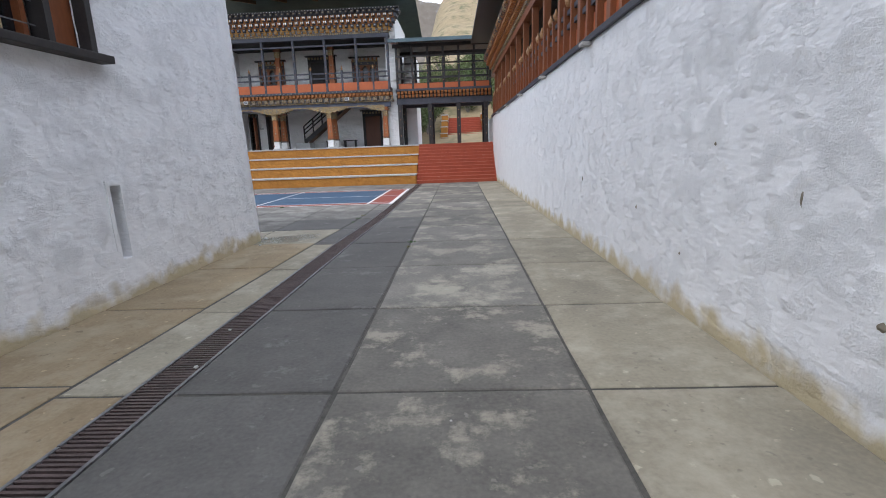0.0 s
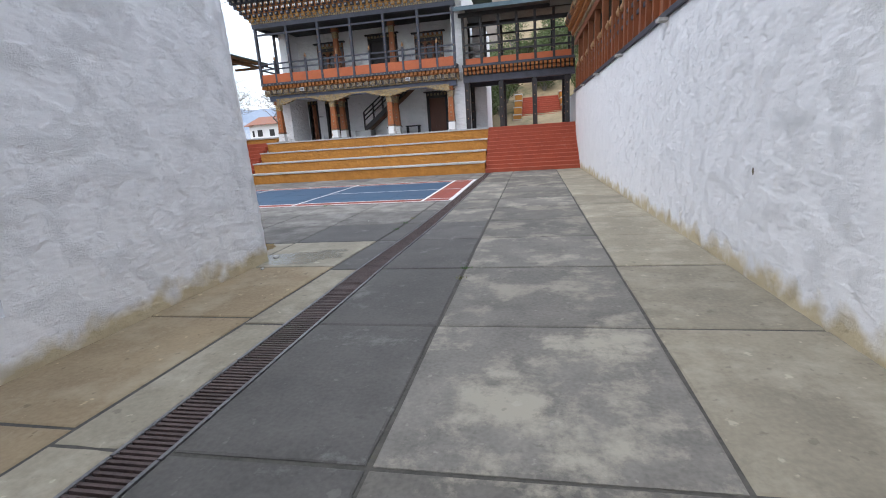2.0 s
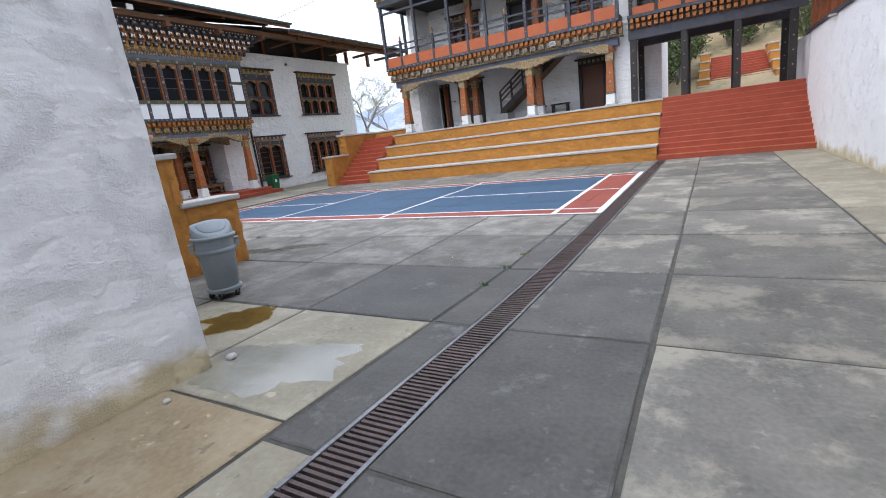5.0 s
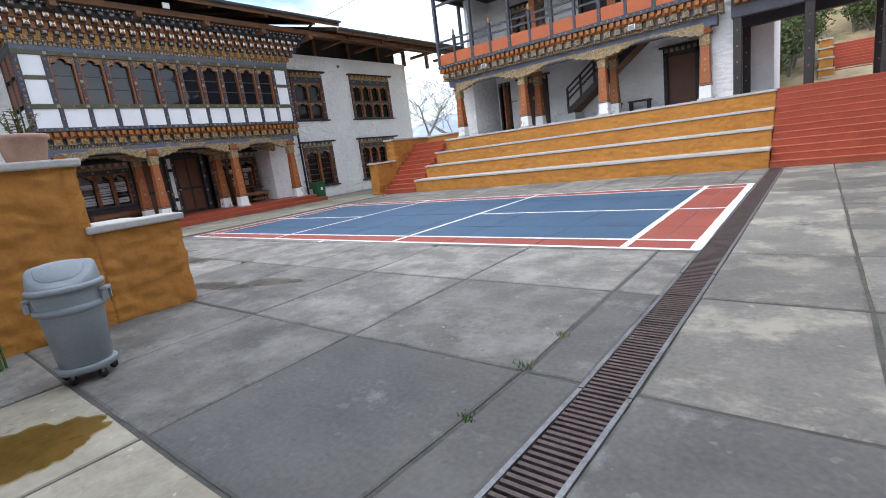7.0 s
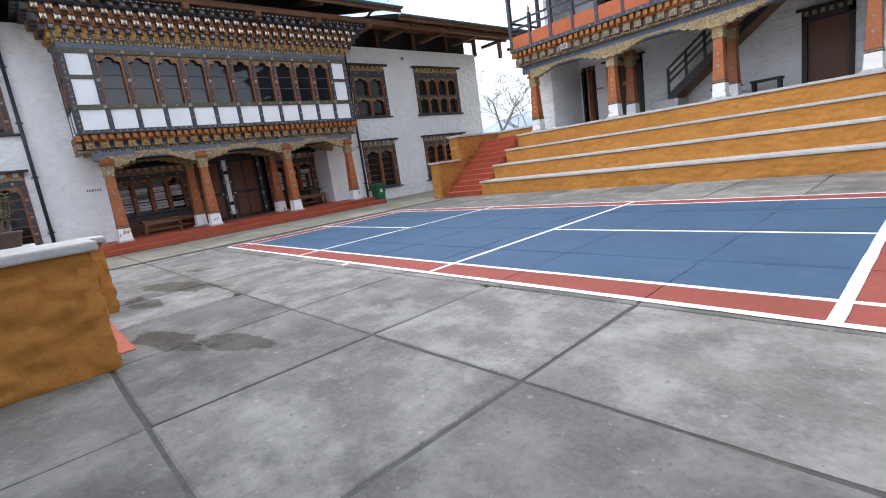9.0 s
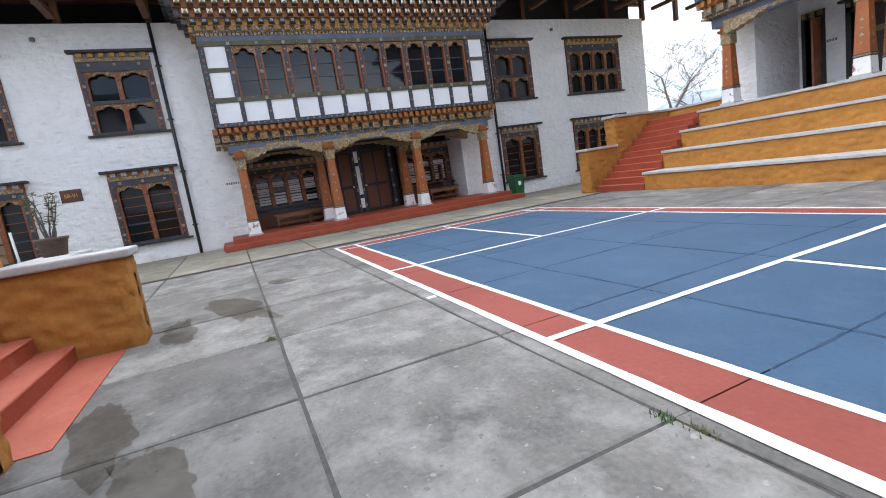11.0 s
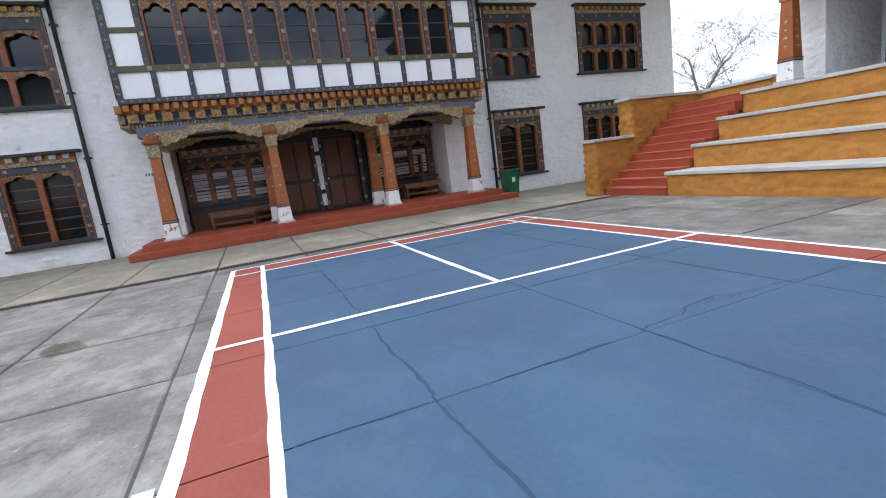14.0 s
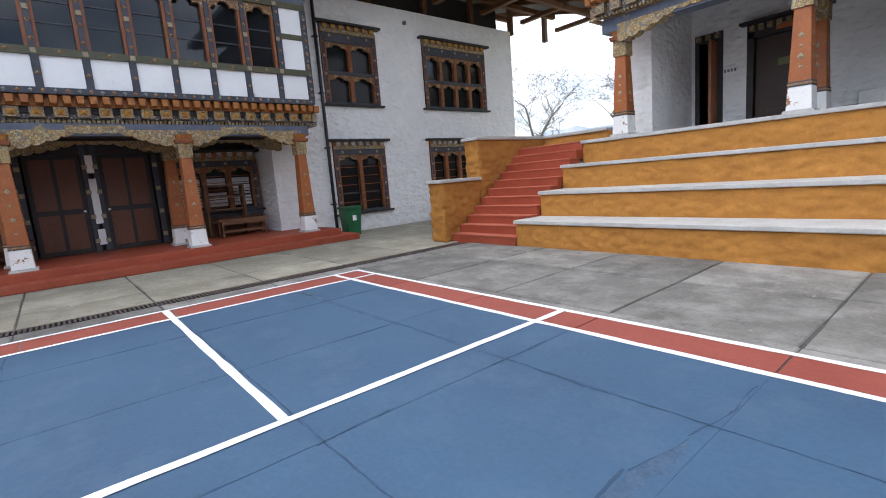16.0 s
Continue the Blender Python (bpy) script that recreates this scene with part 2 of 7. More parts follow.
RED = mat("court_red", (0.22, 0.045, 0.03), (0.3, 0.07, 0.048), 0.75, 1.0, 30, 0.1, c3=(0.42, 0.14, 0.11), s3=1.4, lo3=0.6, hi3=0.8)
LINE = mat("court_line_white", (0.66, 0.67, 0.68), (0.82, 0.82, 0.82), 0.7, 3, 40, 0.08, c3=(0.45, 0.46, 0.46), s3=9, lo3=0.68, hi3=0.74)
OCHRE = mat("ochre_plaster", (0.35, 0.145, 0.025), (0.47, 0.21, 0.042), 0.9, 2.2, 26, 0.35, c3=(0.29, 0.118, 0.021), s3=7.0, lo3=0.54, hi3=0.76, lump=0.42, lump_scale=6.5, lump_shape=(0.85, 0.85, 1.15))
# worn red, also paled to paint in the light on upward faces
OXIDE_WORN_LIT = mat("worn_lit_red_oxide", (0.34, 0.072, 0.036), (0.44, 0.12, 0.07), 0.7, 2.0, 26, 0.12, c3=(0.42, 0.17, 0.12), s3=2.2, lo3=0.58, hi3=0.74)
OXIDE = mat("red_oxide_paint", (0.25, 0.042, 0.017), (0.35, 0.07, 0.03), 0.62, 1.6, 26, 0.12, c3=(0.37, 0.12, 0.08), s3=2.2, lo3=0.6, hi3=0.75)
CAP = mat("cement_cap", (0.37, 0.365, 0.35), (0.52, 0.51, 0.49), 0.85, 2, 30, 0.2, c3=(0.29, 0.285, 0.27), s3=2.5, lo3=0.58, hi3=0.72)
SLATE = mat("slate_blue_timber", (0.03, 0.032, 0.043), (0.062, 0.064, 0.082), 0.6, 3, 30, 0.1, c3=(0.1, 0.1, 0.1), s3=4, lo3=0.62, hi3=0.75)
# black frames, and near-black fill that paints in the shade of inner spaces
BLACK = mat("dark_timber_and_shade", (0.014, 0.012, 0.012), (0.034, 0.029, 0.028), 0.6, 3, 30, 0.1)
DOOR_BROWN = mat("dark_door_timber", (0.085, 0.027, 0.012), (0.14, 0.046, 0.02), 0.5, 2, 30, 0.12, stretch=(1, 1, 0.3))
BROWN = mat("red_brown_timber", (0.17, 0.05, 0.018), (0.27, 0.088, 0.03), 0.55, 2, 30, 0.12, stretch=(1, 1, 0.3))
DOOR_DARK = mat("dark_door_timber", (0.03, 0.014, 0.009), (0.06, 0.026, 0.016), 0.5, 2, 30, 0.12, stretch=(1, 1, 0.3))
ORANGE = mat("orange_panel", (0.38, 0.085, 0.024), (0.48, 0.125, 0.04), 0.6, 2, 25, 0.08)
RAFTER = mat("rafter_timber", (0.1, 0.045, 0.02), (0.19, 0.085, 0.036), 0.65, 2, 30, 0.12)
GREEN_BAND = mat("olive_beam", (0.055, 0.052, 0.028), (0.095, 0.088, 0.05), 0.6, 3, 30, 0.1)
GOLD = carved("gold_carving", [(0.38, 0.25, 0.09), (0.46, 0.37, 0.2), (0.29, 0.17, 0.06), (0.4, 0.37, 0.27), (0.18, 0.19, 0.19), (0.4, 0.28, 0.12)], 24, line=(0.14, 0.09, 0.05), vary=1.0)
BLUE_BEAM = mat("slate_blue_beam", (0.06, 0.072, 0.11), (0.11, 0.125, 0.17), 0.6, 3, 30, 0.1, c3=(0.26, 0.2, 0.09), s3=3.5, lo3=0.6, hi3=0.66)
BLOCKS = carved("painted_block", [(0.33, 0.13, 0.028), (0.04, 0.042, 0.055), (0.43, 0.32, 0.18), (0.28, 0.1, 0.025), (0.05, 0.05, 0.06), (0.36, 0.17, 0.045)], 9, line=(0.08, 0.05, 0.04), vary=0.14)
PALE_BLOCKS = carved("pale_block", [(0.46, 0.38, 0.26), (0.52, 0.46, 0.35), (0.42, 0.27, 0.11), (0.3, 0.24, 0.18)], 22, line=(0.1, 0.07, 0.05))
RUST_BLOCKS = mat("rust_block", (0.24, 0.075, 0.014), (0.38, 0.14, 0.028), 0.55, 7, 40, 0.15, c3=(0.46, 0.25, 0.07), s3=18, lo3=0.58, hi3=0.64)
COLUMN = mat("painted_column", (0.25, 0.068, 0.018), (0.37, 0.115, 0.03), 0.55, 3, 40, 0.12, c3=(0.44, 0.24, 0.07), s3=15, lo3=0.6, hi3=0.66)
GREYBLOCK = carved("grey_block", [(0.4, 0.38, 0.37), (0.3, 0.26, 0.26), (0.45, 0.43, 0.42), (0.36, 0.22, 0.2)], 14)
STUD = mat("copper_stud", (0.3, 0.14, 0.05), (0.42, 0.24, 0.12), 0.5, 10, 40, 0.05)
CURTAIN = mat("curtain_cloth", (0.3, 0.19, 0.1), (0.42, 0.29, 0.18), 0.9, 6, 30, 0.2, stretch=(6, 6, 0.5))
ARCH = carved("carved_arch_board", [(0.26, 0.12, 0.045), (0.4, 0.26, 0.12), (0.2, 0.075, 0.03), (0.46, 0.36, 0.22), (0.3, 0.13, 0.04)], 34, line=(0.07, 0.035, 0.02), vary=1.0)
GOLD_FACE = mat("gold_block_face", (0.32, 0.14, 0.022), (0.48, 0.25, 0.05), 0.55, 8, 40, 0.12, c3=(0.5, 0.36, 0.14), s3=16, lo3=0.58, hi3=0.64)
FLOWER = mat("white_flower_block", (0.3, 0.29, 0.28), (0.56, 0.54, 0.52), 0.6, 12, 40, 0.1, c3=(0.12, 0.11, 0.13), s3=26, lo3=0.52, hi3=0.58)
LATTICE = mat("black_white_lattice", (0.06, 0.055, 0.06), (0.16, 0.15, 0.15), 0.6, 12, 40, 0.1, c3=(0.5, 0.47, 0.45), s3=24, lo3=0.56, hi3=0.6)
PALE_STUD = mat("pale_green_stud", (0.17, 0.2, 0.18), (0.3, 0.33, 0.3), 0.5, 10, 40, 0.05)
ORNAMENT = mat("faded_gold_ornament", (0.26, 0.21, 0.13), (0.4, 0.33, 0.22), 0.6, 14, 40, 0.1, c3=(0.1, 0.08, 0.06), s3=40, lo3=0.52, hi3=0.6)
# pale tone that stands in for the courtyard mirrored in the porch panes
PANE_REFLECTION = mat("reflection_pane", (0.5, 0.51, 0.53), (0.62, 0.63, 0.65), 0.3, 2, 20, 0.02)
GLASS = glass("dark_window_glass", (0.012, 0.014, 0.017))
GRATE = mat("rusty_grate", (0.06, 0.044, 0.042), (0.12, 0.087, 0.082), 0.6, 5, 40, 0.2, metal=0.3)
STEEL = mat("worn_steel", (0.14, 0.14, 0.15), (0.26, 0.26, 0.27), 0.45, 5, 40, 0.1, metal=0.6)
# the unlit depth of the drains is put into this near-black
PIT_SHADE = mat("drain_pit_shade", (0.006, 0.006, 0.006), (0.016, 0.015, 0.014), 0.9, 4, 30, 0.1)
ROOF = mat("roof_sheet", (0.055, 0.085, 0.1), (0.095, 0.135, 0.15), 0.45, 2, 30, 0.08, metal=0.4)
ROOF_UNDER = mat("roof_underside", (0.09, 0.09, 0.09), (0.17, 0.17, 0.165), 0.5, 2, 30, 0.05, metal=0.3)
PIPE = mat("black_pipe", (0.016, 0.017, 0.02), (0.035, 0.036, 0.04), 0.4, 4, 30, 0.05)
GREY_PLASTIC = mat("grey_plastic", (0.2, 0.235, 0.26), (0.26, 0.3, 0.325), 0.45, 2, 40, 0.04, c3=(0.26, 0.29, 0.31), s3=5, lo3=0.62, hi3=0.75)
GREEN_PLASTIC = mat("green_plastic", (0.008, 0.085, 0.03), (0.014, 0.13, 0.05), 0.45, 3, 40, 0.04)
TEAL_PLASTIC = mat("teal_plastic", (0.0, 0.12, 0.1), (0.005, 0.17, 0.14), 0.5, 3, 40, 0.04)
RUBBER = mat("black_rubber", (0.012, 0.012, 0.012), (0.03, 0.03, 0.03), 0.7, 5, 40, 0.1)
TERRACOTTA = mat("terracotta", (0.42, 0.25, 0.18), (0.56, 0.37, 0.28), 0.85, 4, 40, 0.15)
DARK_POT = mat("dark_clay_pot", (0.07, 0.045, 0.035), (0.13, 0.09, 0.07), 0.7, 4, 40, 0.15)
SOIL = mat("soil", (0.03, 0.02, 0.013), (0.06, 0.045, 0.03), 0.95, 8, 40, 0.6)
LEAF = mat("leaf_green", (0.03, 0.085, 0.018), (0.075, 0.17, 0.04), 0.6, 5, 40, 0.1)
PALE_LEAF = mat("pale_leaf", (0.12, 0.13, 0.05), (0.22, 0.21, 0.1), 0.7, 5, 40, 0.1)
PETAL = mat("dark_petal", (0.05, 0.008, 0.006), (0.1, 0.02, 0.014), 0.7, 8, 40, 0.1)
BARK = mat("grey_bark", (0.15, 0.135, 0.12), (0.25, 0.225, 0.205), 0.9, 4, 40, 0.3)
SHRUB = mat("shrub_leaf", (0.06, 0.095, 0.03), (0.12, 0.155, 0.055), 0.8, 0.8, 10, 0.1, c3=(0.12, 0.11, 0.055), s3=0.6, lo3=0.5, hi3=0.65)
HILL = mat("dry_hillside", (0.19, 0.145, 0.08), (0.32, 0.245, 0.14), 0.95, 0.7, 12, 0.5, c3=(0.1, 0.1, 0.045), s3=0.5, lo3=0.52, hi3=0.64)
SIGN_GOLD = mat("sign_gold", (0.55, 0.27, 0.06), (0.65, 0.36, 0.1), 0.5, 8, 40, 0.05)
EARTH = mat("bare_ground", (0.15, 0.13, 0.1), (0.24, 0.21, 0.16), 0.95, 0.5, 10, 0.4)
MOUNTAIN = mat("hazy_mountain", (0.2, 0.25, 0.33), (0.28, 0.33, 0.4), 1.0, 0.01, 0.2, 0.0, c3=(0.35, 0.37, 0.4), s3=0.02)
BROWN_HILL = mat("brown_mountain", (0.14, 0.12, 0.1), (0.22, 0.19, 0.16), 1.0, 0.03, 0.4, 0.0, c3=(0.32, 0.32, 0.33), s3=0.06, lo3=0.55, hi3=0.7)


# ---- mesh helpers ----
def facing_west_building():
    """Local (along, out, up): along y, out of the facade towards +x."""
    return Matrix(((0, 1, 0, -21.7), (1, 0, 0, 0), (0, 0, 1, 0), (0, 0, 0, 1)))


def facing_south(y):
    """Local (along, out, up): along x, out towards -y."""
    return Matrix(((1, 0, 0, 0), (0, -1, 0, y), (0, 0, 1, 0), (0, 0, 0, 1)))


class Shape:
    """Collects solid pieces of one mesh in local axes (u along, w out, v up)."""

    def __init__(self, m=None):
        self.m = m or Matrix.Identity(4)
        self.flip = self.m.determinant() < 0
        self.v, self.f = [], []

    def add(self, verts, faces):
        k = len(self.v)
        self.v += [tuple(self.m @ Vector(p)) for p in verts]
        self.f += [tuple(k + i for i in (reversed(q) if self.flip else q)) for q in faces]
        return self

    def box(self, u0, u1, w0, w1, v0, v1):
        p = [(u, w, v) for v in (v0, v1) for w in (w0, w1) for u in (u0, u1)]
        return self.add(p, [(0, 2, 3, 1), (4, 5, 7, 6), (0, 1, 5, 4), (2, 6, 7, 3), (0, 4, 6, 2), (1, 3, 7, 5)])

    def frustum(self, u, w, v0, v1, a0, b0, a1, b1):
        p = [(u + s * a, w + t * b, v) for v, a, b in ((v0, a0, b0), (v1, a1, b1)) for t in (-1, 1) for s in (-1, 1)]
        return self.add(p, [(0, 2, 3, 1), (4, 5, 7, 6), (0, 1, 5, 4), (2, 6, 7, 3), (0, 4, 6, 2), (1, 3, 7, 5)])

    def profile(self, pts, u0, u1):
        """A closed outline of (w, v), counter-clockwise seen from -u, drawn out along u."""
        n = len(pts)
        p = [(u0, w, v) for w, v in pts] + [(u1, w, v) for w, v in pts]
        return self.add(p, [tuple(range(n))[::-1], tuple(range(n, 2 * n))] + [(i, (i + 1) % n, n + (i + 1) % n, n + i) for i in range(n)])

    def tube(self, a, b, r0, r1, n=8, cap=True):
        a, b = Vector(a), Vector(b)
        d = (b - a).normalized()
        s = d.orthogonal().normalized()
        t = d.cross(s)
        p = []
        for c, r in ((a, r0), (b, r1)):
            for i in range(n):
                q = 2 * math.pi * i / n
                p.append(c + r * (math.cos(q) * s + math.sin(q) * t))
        f = [(i, (i + 1) % n, n + (i + 1) % n, n + i) for i in range(n)]
        if cap:
            f += [tuple(range(n))[::-1], tuple(range(n, 2 * n))]
        return self.add(p, f)

    def lathe(self, c, rings, n=20, cap=True):
        """Rings of (radius, height) round an upright axis through c."""
        p, f = [], []
        for r, h in rings:
            p += [(c[0] + r * math.cos(2 * math.pi * i / n), c[1] + r * math.sin(2 * math.pi * i / n), c[2] + h) for i in range(n)]
        for k in range(len(rings) - 1):
            f += [(k * n + i, k * n + (i + 1) % n, (k + 1) * n + (i + 1) % n, (k + 1) * n + i) for i in range(n)]
        if cap:
            f += [tuple(range(n))[::-1], tuple((len(rings) - 1) * n + i for i in range(n))]
        return self.add(p, f)

    def mesh(self, name):
        me = bpy.data.meshes.new(name)
        me.from_pydata(self.v, [], self.f)
        return me

    def make(self, name, material, parent=None, label="", bevel=0.0, smooth=False):
        me = self.mesh(name)
        me.materials.append(material)
        if smooth:
            me.polygons.foreach_set("use_smooth", [True] * len(me.polygons))
        ob = new(name, me)
        if bevel:
            b = ob.modifiers.new("worn_edges", "BEVEL")
            b.width, b.segments, b.limit_method = bevel, 2, "ANGLE"
        if parent:
            ob.parent = parent
            if parent.type == "EMPTY":
                ob.matrix_parent_inverse = parent.matrix_basis.inverted()
        if label:
            ob["label"] = label
        return ob


def thing(name, at, label, category, group="", kind=""):
    ob = new(name)
    ob.empty_display_size = 0.2
    ob.matrix_basis = Matrix.Translation(at)
    return tagged(ob, label, category, group, kind)


def lumps(u, v, seed, course=0.26):
    """Relief of rubble under limewash, in -0.5 to 1."""
    p = Vector((u / (course * 1.9), v / course, seed * 7.3))
    d = noise.voronoi(p)[0]
    edge = min(1.0, (d[1] - d[0]) * 3.0)
    edge = edge * edge * (3 - 2 * edge)
    return 0.8 * edge + 0.6 * noise.noise(Vector((u * 2.1, v * 2.1, seed))) + 0.3 * noise.noise(Vector((u * 9, v * 9, seed)))


def rough_face(s, u0, u1, v0, v1, w, step, amp, seed, lean=0.0, course=0.26, wrap=0.3, holes=()):
    """A rubble face on the local plane w, with its sides drawn back by wrap. lean: metres inward per metre up."""
    nu, nv = max(1, round((u1 - u0) / step)), max(1, round((v1 - v0) / step))
    p, f, keep = [], [], {}
    for j in range(nv + 1):
        for i in range(nu + 1):
            u, v = u0 + (u1 - u0) * i / nu, v0 + (v1 - v0) * j / nv
            p.append((u, w - lean * (v - v0) + amp * (lumps(u, v, seed, course) - 0.5), v))
    for j in range(nv):
        for i in range(nu):
            cu, cv = u0 + (u1 - u0) * (i + 0.5) / nu, v0 + (v1 - v0) * (j + 0.5) / nv
            if any(a < cu < b and c < cv < d for a, b, c, d in holes):
                continue
            k = j * (nu + 1) + i
            f.append((k, k + nu + 1, k + nu + 2, k + 1))
    ring = [i for i in range(nu + 1)] + [j * (nu + 1) + nu for j in range(1, nv + 1)] + [nv * (nu + 1) + i for i in range(nu - 1, -1, -1)] + [j * (nu + 1) for j in range(nv - 1, 0, -1)]
    k = len(p)
    p += [(p[i][0], w - wrap - lean * (p[i][2] - v0), p[i][2]) for i in ring]
    n = len(ring)
    f += [(ring[i], ring[(i + 1) % n], k + (i + 1) % n, k + i) for i in range(n)]
    s.add(p, f)
    return s


def wall_cells(s, u0, u1, v0, v1, w0, w1, holes):
    """A wall slab with rectangular openings through it."""
    us = sorted({u0, u1, *[h[0] for h in holes], *[h[1] for h in holes]})
    for a, b in zip(us, us[1:]):
        cut = sorted((h[2], h[3]) for h in holes if h[0] <= a and h[1] >= b)
        at = v0
        for c, d in cut:
            if c > at:
                s.box(a, b, w0, w1, at, c)
            at = max(at, d)
        if at < v1:
            s.box(a, b, w0, w1, at, v1)
    return s


# ---- ground and paving ----
ROWS_Y = [-8.0, -6.25, -4.3, -2.35, -0.4, 1.58, 3.6, 5.48, 7.42, 9.36, 11.16, 12.8, 14.5, 16.03, 17.55, 19.08, 20.65, 22.18, 23.75, 25.2]
EAST_X = [-2.36, -1.18, 0.71, 2.2]
WEST_X = [-22.2, -20.4, -18.85, -17.35, -16.32, -15.98, -15.5, -13.95, -12.42, -10.87, -9.33, -7.78, -6.2, -4.6, -2.98, -2.55]
COURT = (-15.48, -2.55, 16.195, 21.99)
S_IN, N_IN, E_IN, W_IN = 16.665, 21.53, -3.36, -14.9
SHORT_E, SHORT_W, MID_Y = -7.4, -11.28, 19.01


DRAIN = [(-9, -2.76), (5.0, -2.605), (9.6, -2.53), (12.2, -2.405), (15, -2.365), (26, -2.29)]


def drain_w(y):
    """Half the width of the grating between its rails."""
    return 0.15 - 0.026 * min(1, max(0, (y - 9.0) / 3.0))


def drain_x(y):
    for (ya, xa), (yb, xb) in zip(DRAIN, DRAIN[1:]):
        if y <= yb:
            break
    return xa + (xb - xa) * (y - ya) / (yb - ya)


ground = Shape().add([(-900, -900, -0.32), (900, -900, -0.32), (900, 900, -0.32), (-900, 900, -0.32)], [(0, 1, 2, 3)]).make("ground", EARTH)
tagged(ground, "bare dusty ground around the courtyard", "ground", kind="structure")
floor = Shape().box(-22.6, -16.29, -9, 25.4, -0.3, -0.012)
bed = [-9.0] + ROWS_Y[1:-1] + [25.4]
for a, b in zip(bed, bed[1:]):
    for xa, xb, xc, xd in ((-16.01, drain_x(a) - drain_w(a) - 0.02, drain_x(b) - drain_w(b) - 0.02, -16.01), (drain_x(a) + drain_w(a) + 0.02, 2.3, 2.3, drain_x(b) + drain_w(b) + 0.02)):
        p = [(xa, a), (xb, a), (xc, b), (xd, b)]
        floor.add([(*q, -0.3) for q in p] + [(*q, -0.012) for q in p], [(0, 3, 2, 1), (4, 5, 6, 7), (0, 1, 5, 4), (1, 2, 6, 5), (2, 3, 7, 6), (3, 0, 4, 7)])
floor = floor.make("floor", JOINT)
tagged(floor, "dark mortar bed under concrete paving slabs", "paving", kind="structure")


def slab_mesh(x0, x1, y0, y1, x0b=None, x1b=None):
    """A cast slab with rounded, slightly chipped edges. The b values let its long sides slant."""
    x0b, x1b = x0 if x0b is None else x0b, x1 if x1b is None else x1b
    s, g, t = Shape(), 0.014, random.uniform(-0.003, 0.003)
    low = [(x0, y0), (x1, y0), (x1b, y1), (x0b, y1)]
    cx, cy = (x0 + x1) / 2, (y0 + y1) / 2
    p = []
    for inset, z in ((0, -0.05), (0, t - 0.008), (g, t)):
        ring = []
        for k in range(4):
            a, b = low[k], low[(k + 1) % 4]
            for i in range(3):
                q = i / 3
                x, y = a[0] + (b[0] - a[0]) * q, a[1] + (b[1] - a[1]) * q
                j = 0.006 if inset or z > -0.04 else 0
                x += (inset if x < cx else -inset) * (abs(x - cx) > 0.01) + random.uniform(-j, j)
                y += (inset if y < cy else -inset) * (abs(y - cy) > 0.01) + random.uniform(-j, j)
                ring.append((x, y, z))
        p += ring
    f = [(r * 12 + i, r * 12 + (i + 1) % 12, (r + 1) * 12 + (i + 1) % 12, (r + 1) * 12 + i) for r in (0, 1) for i in range(12)]
    f.append(tuple(range(24, 36)))
    return s.add(p, f)


def tone(x, y, usual):
    """A few slabs stand out: paler or darker casts, and the tan ones by the waste can."""
    if -6.3 < x < -3.2 and 9 < y < 11.2:
        return SLAB_TAN
    if -4.7 < x < -2.9 and 11.1 < y < 12.9:
        return SLAB_DARK
    if -2.5 < x < -1.1 and 12.9 < y < 14.4:
        return SLAB_PASS
    return usual


def lay_slab(x0, x1, y0, y1, material, x0b=None, x1b=None):
    material = tone((x0 + x1) / 2, (y0 + y1) / 2, material)
    slab_mesh(x0, x1, y0, y1, x0b, x1b).make("slab", material, floor)


def skewed(x, y):
    """The court's south side runs a little askew to the paving."""
    return y - 0.016 * (x + 8.0) * min(1.0, max(0.0, (22.0 - y) / 5.8))


# court paint: rectangles (x0, x1, y0, y1), laid slab by slab so that the joints stay open
def paint_cells(name, material, label, rect, z, gap=0.007):
    for ya, yb in zip(ROWS_Y, ROWS_Y[1:]):
        for xa, xb in zip(WEST_X, WEST_X[1:]):
            a, b = max(rect[0], xa + gap), min(rect[1], xb - gap)
            c, d = max(rect[2], ya + gap), min(rect[3], yb - gap)
            if b > a and d > c:
                p = [(x, skewed(x, y)) for x, y in ((a, c), (b, c), (b, d), (a, d))]
                Shape().add([(*q, -0.006) for q in p] + [(*q, z) for q in p], [(0, 3, 2, 1), (4, 5, 6, 7), (0, 1, 5, 4), (1, 2, 6, 5), (2, 3, 7, 6), (3, 0, 4, 7)]).make(name, material, court, label)


court = thing("badminton_court", (-8.9, 19.0, 0), "blue and red painted badminton court with white lines on concrete", "court")
paint_cells("blue_panel", BLUE, "worn blue floor paint", (W_IN, E_IN, S_IN, N_IN), 0.0045)
Shape().box(W_IN, E_IN, S_IN + 0.1, N_IN, -0.03, 0.0025).make("blue_joint_fill", BLUE, court)
reds = [(COURT[0], W_IN, COURT[2], COURT[3]), (E_IN, COURT[1], COURT[2], COURT[3]), (W_IN, E_IN, COURT[2], S_IN), (W_IN, E_IN, N_IN, COURT[3])]
for r in reds:
    paint_cells("red_panel", RED, "brick red floor paint", r, 0.0045)


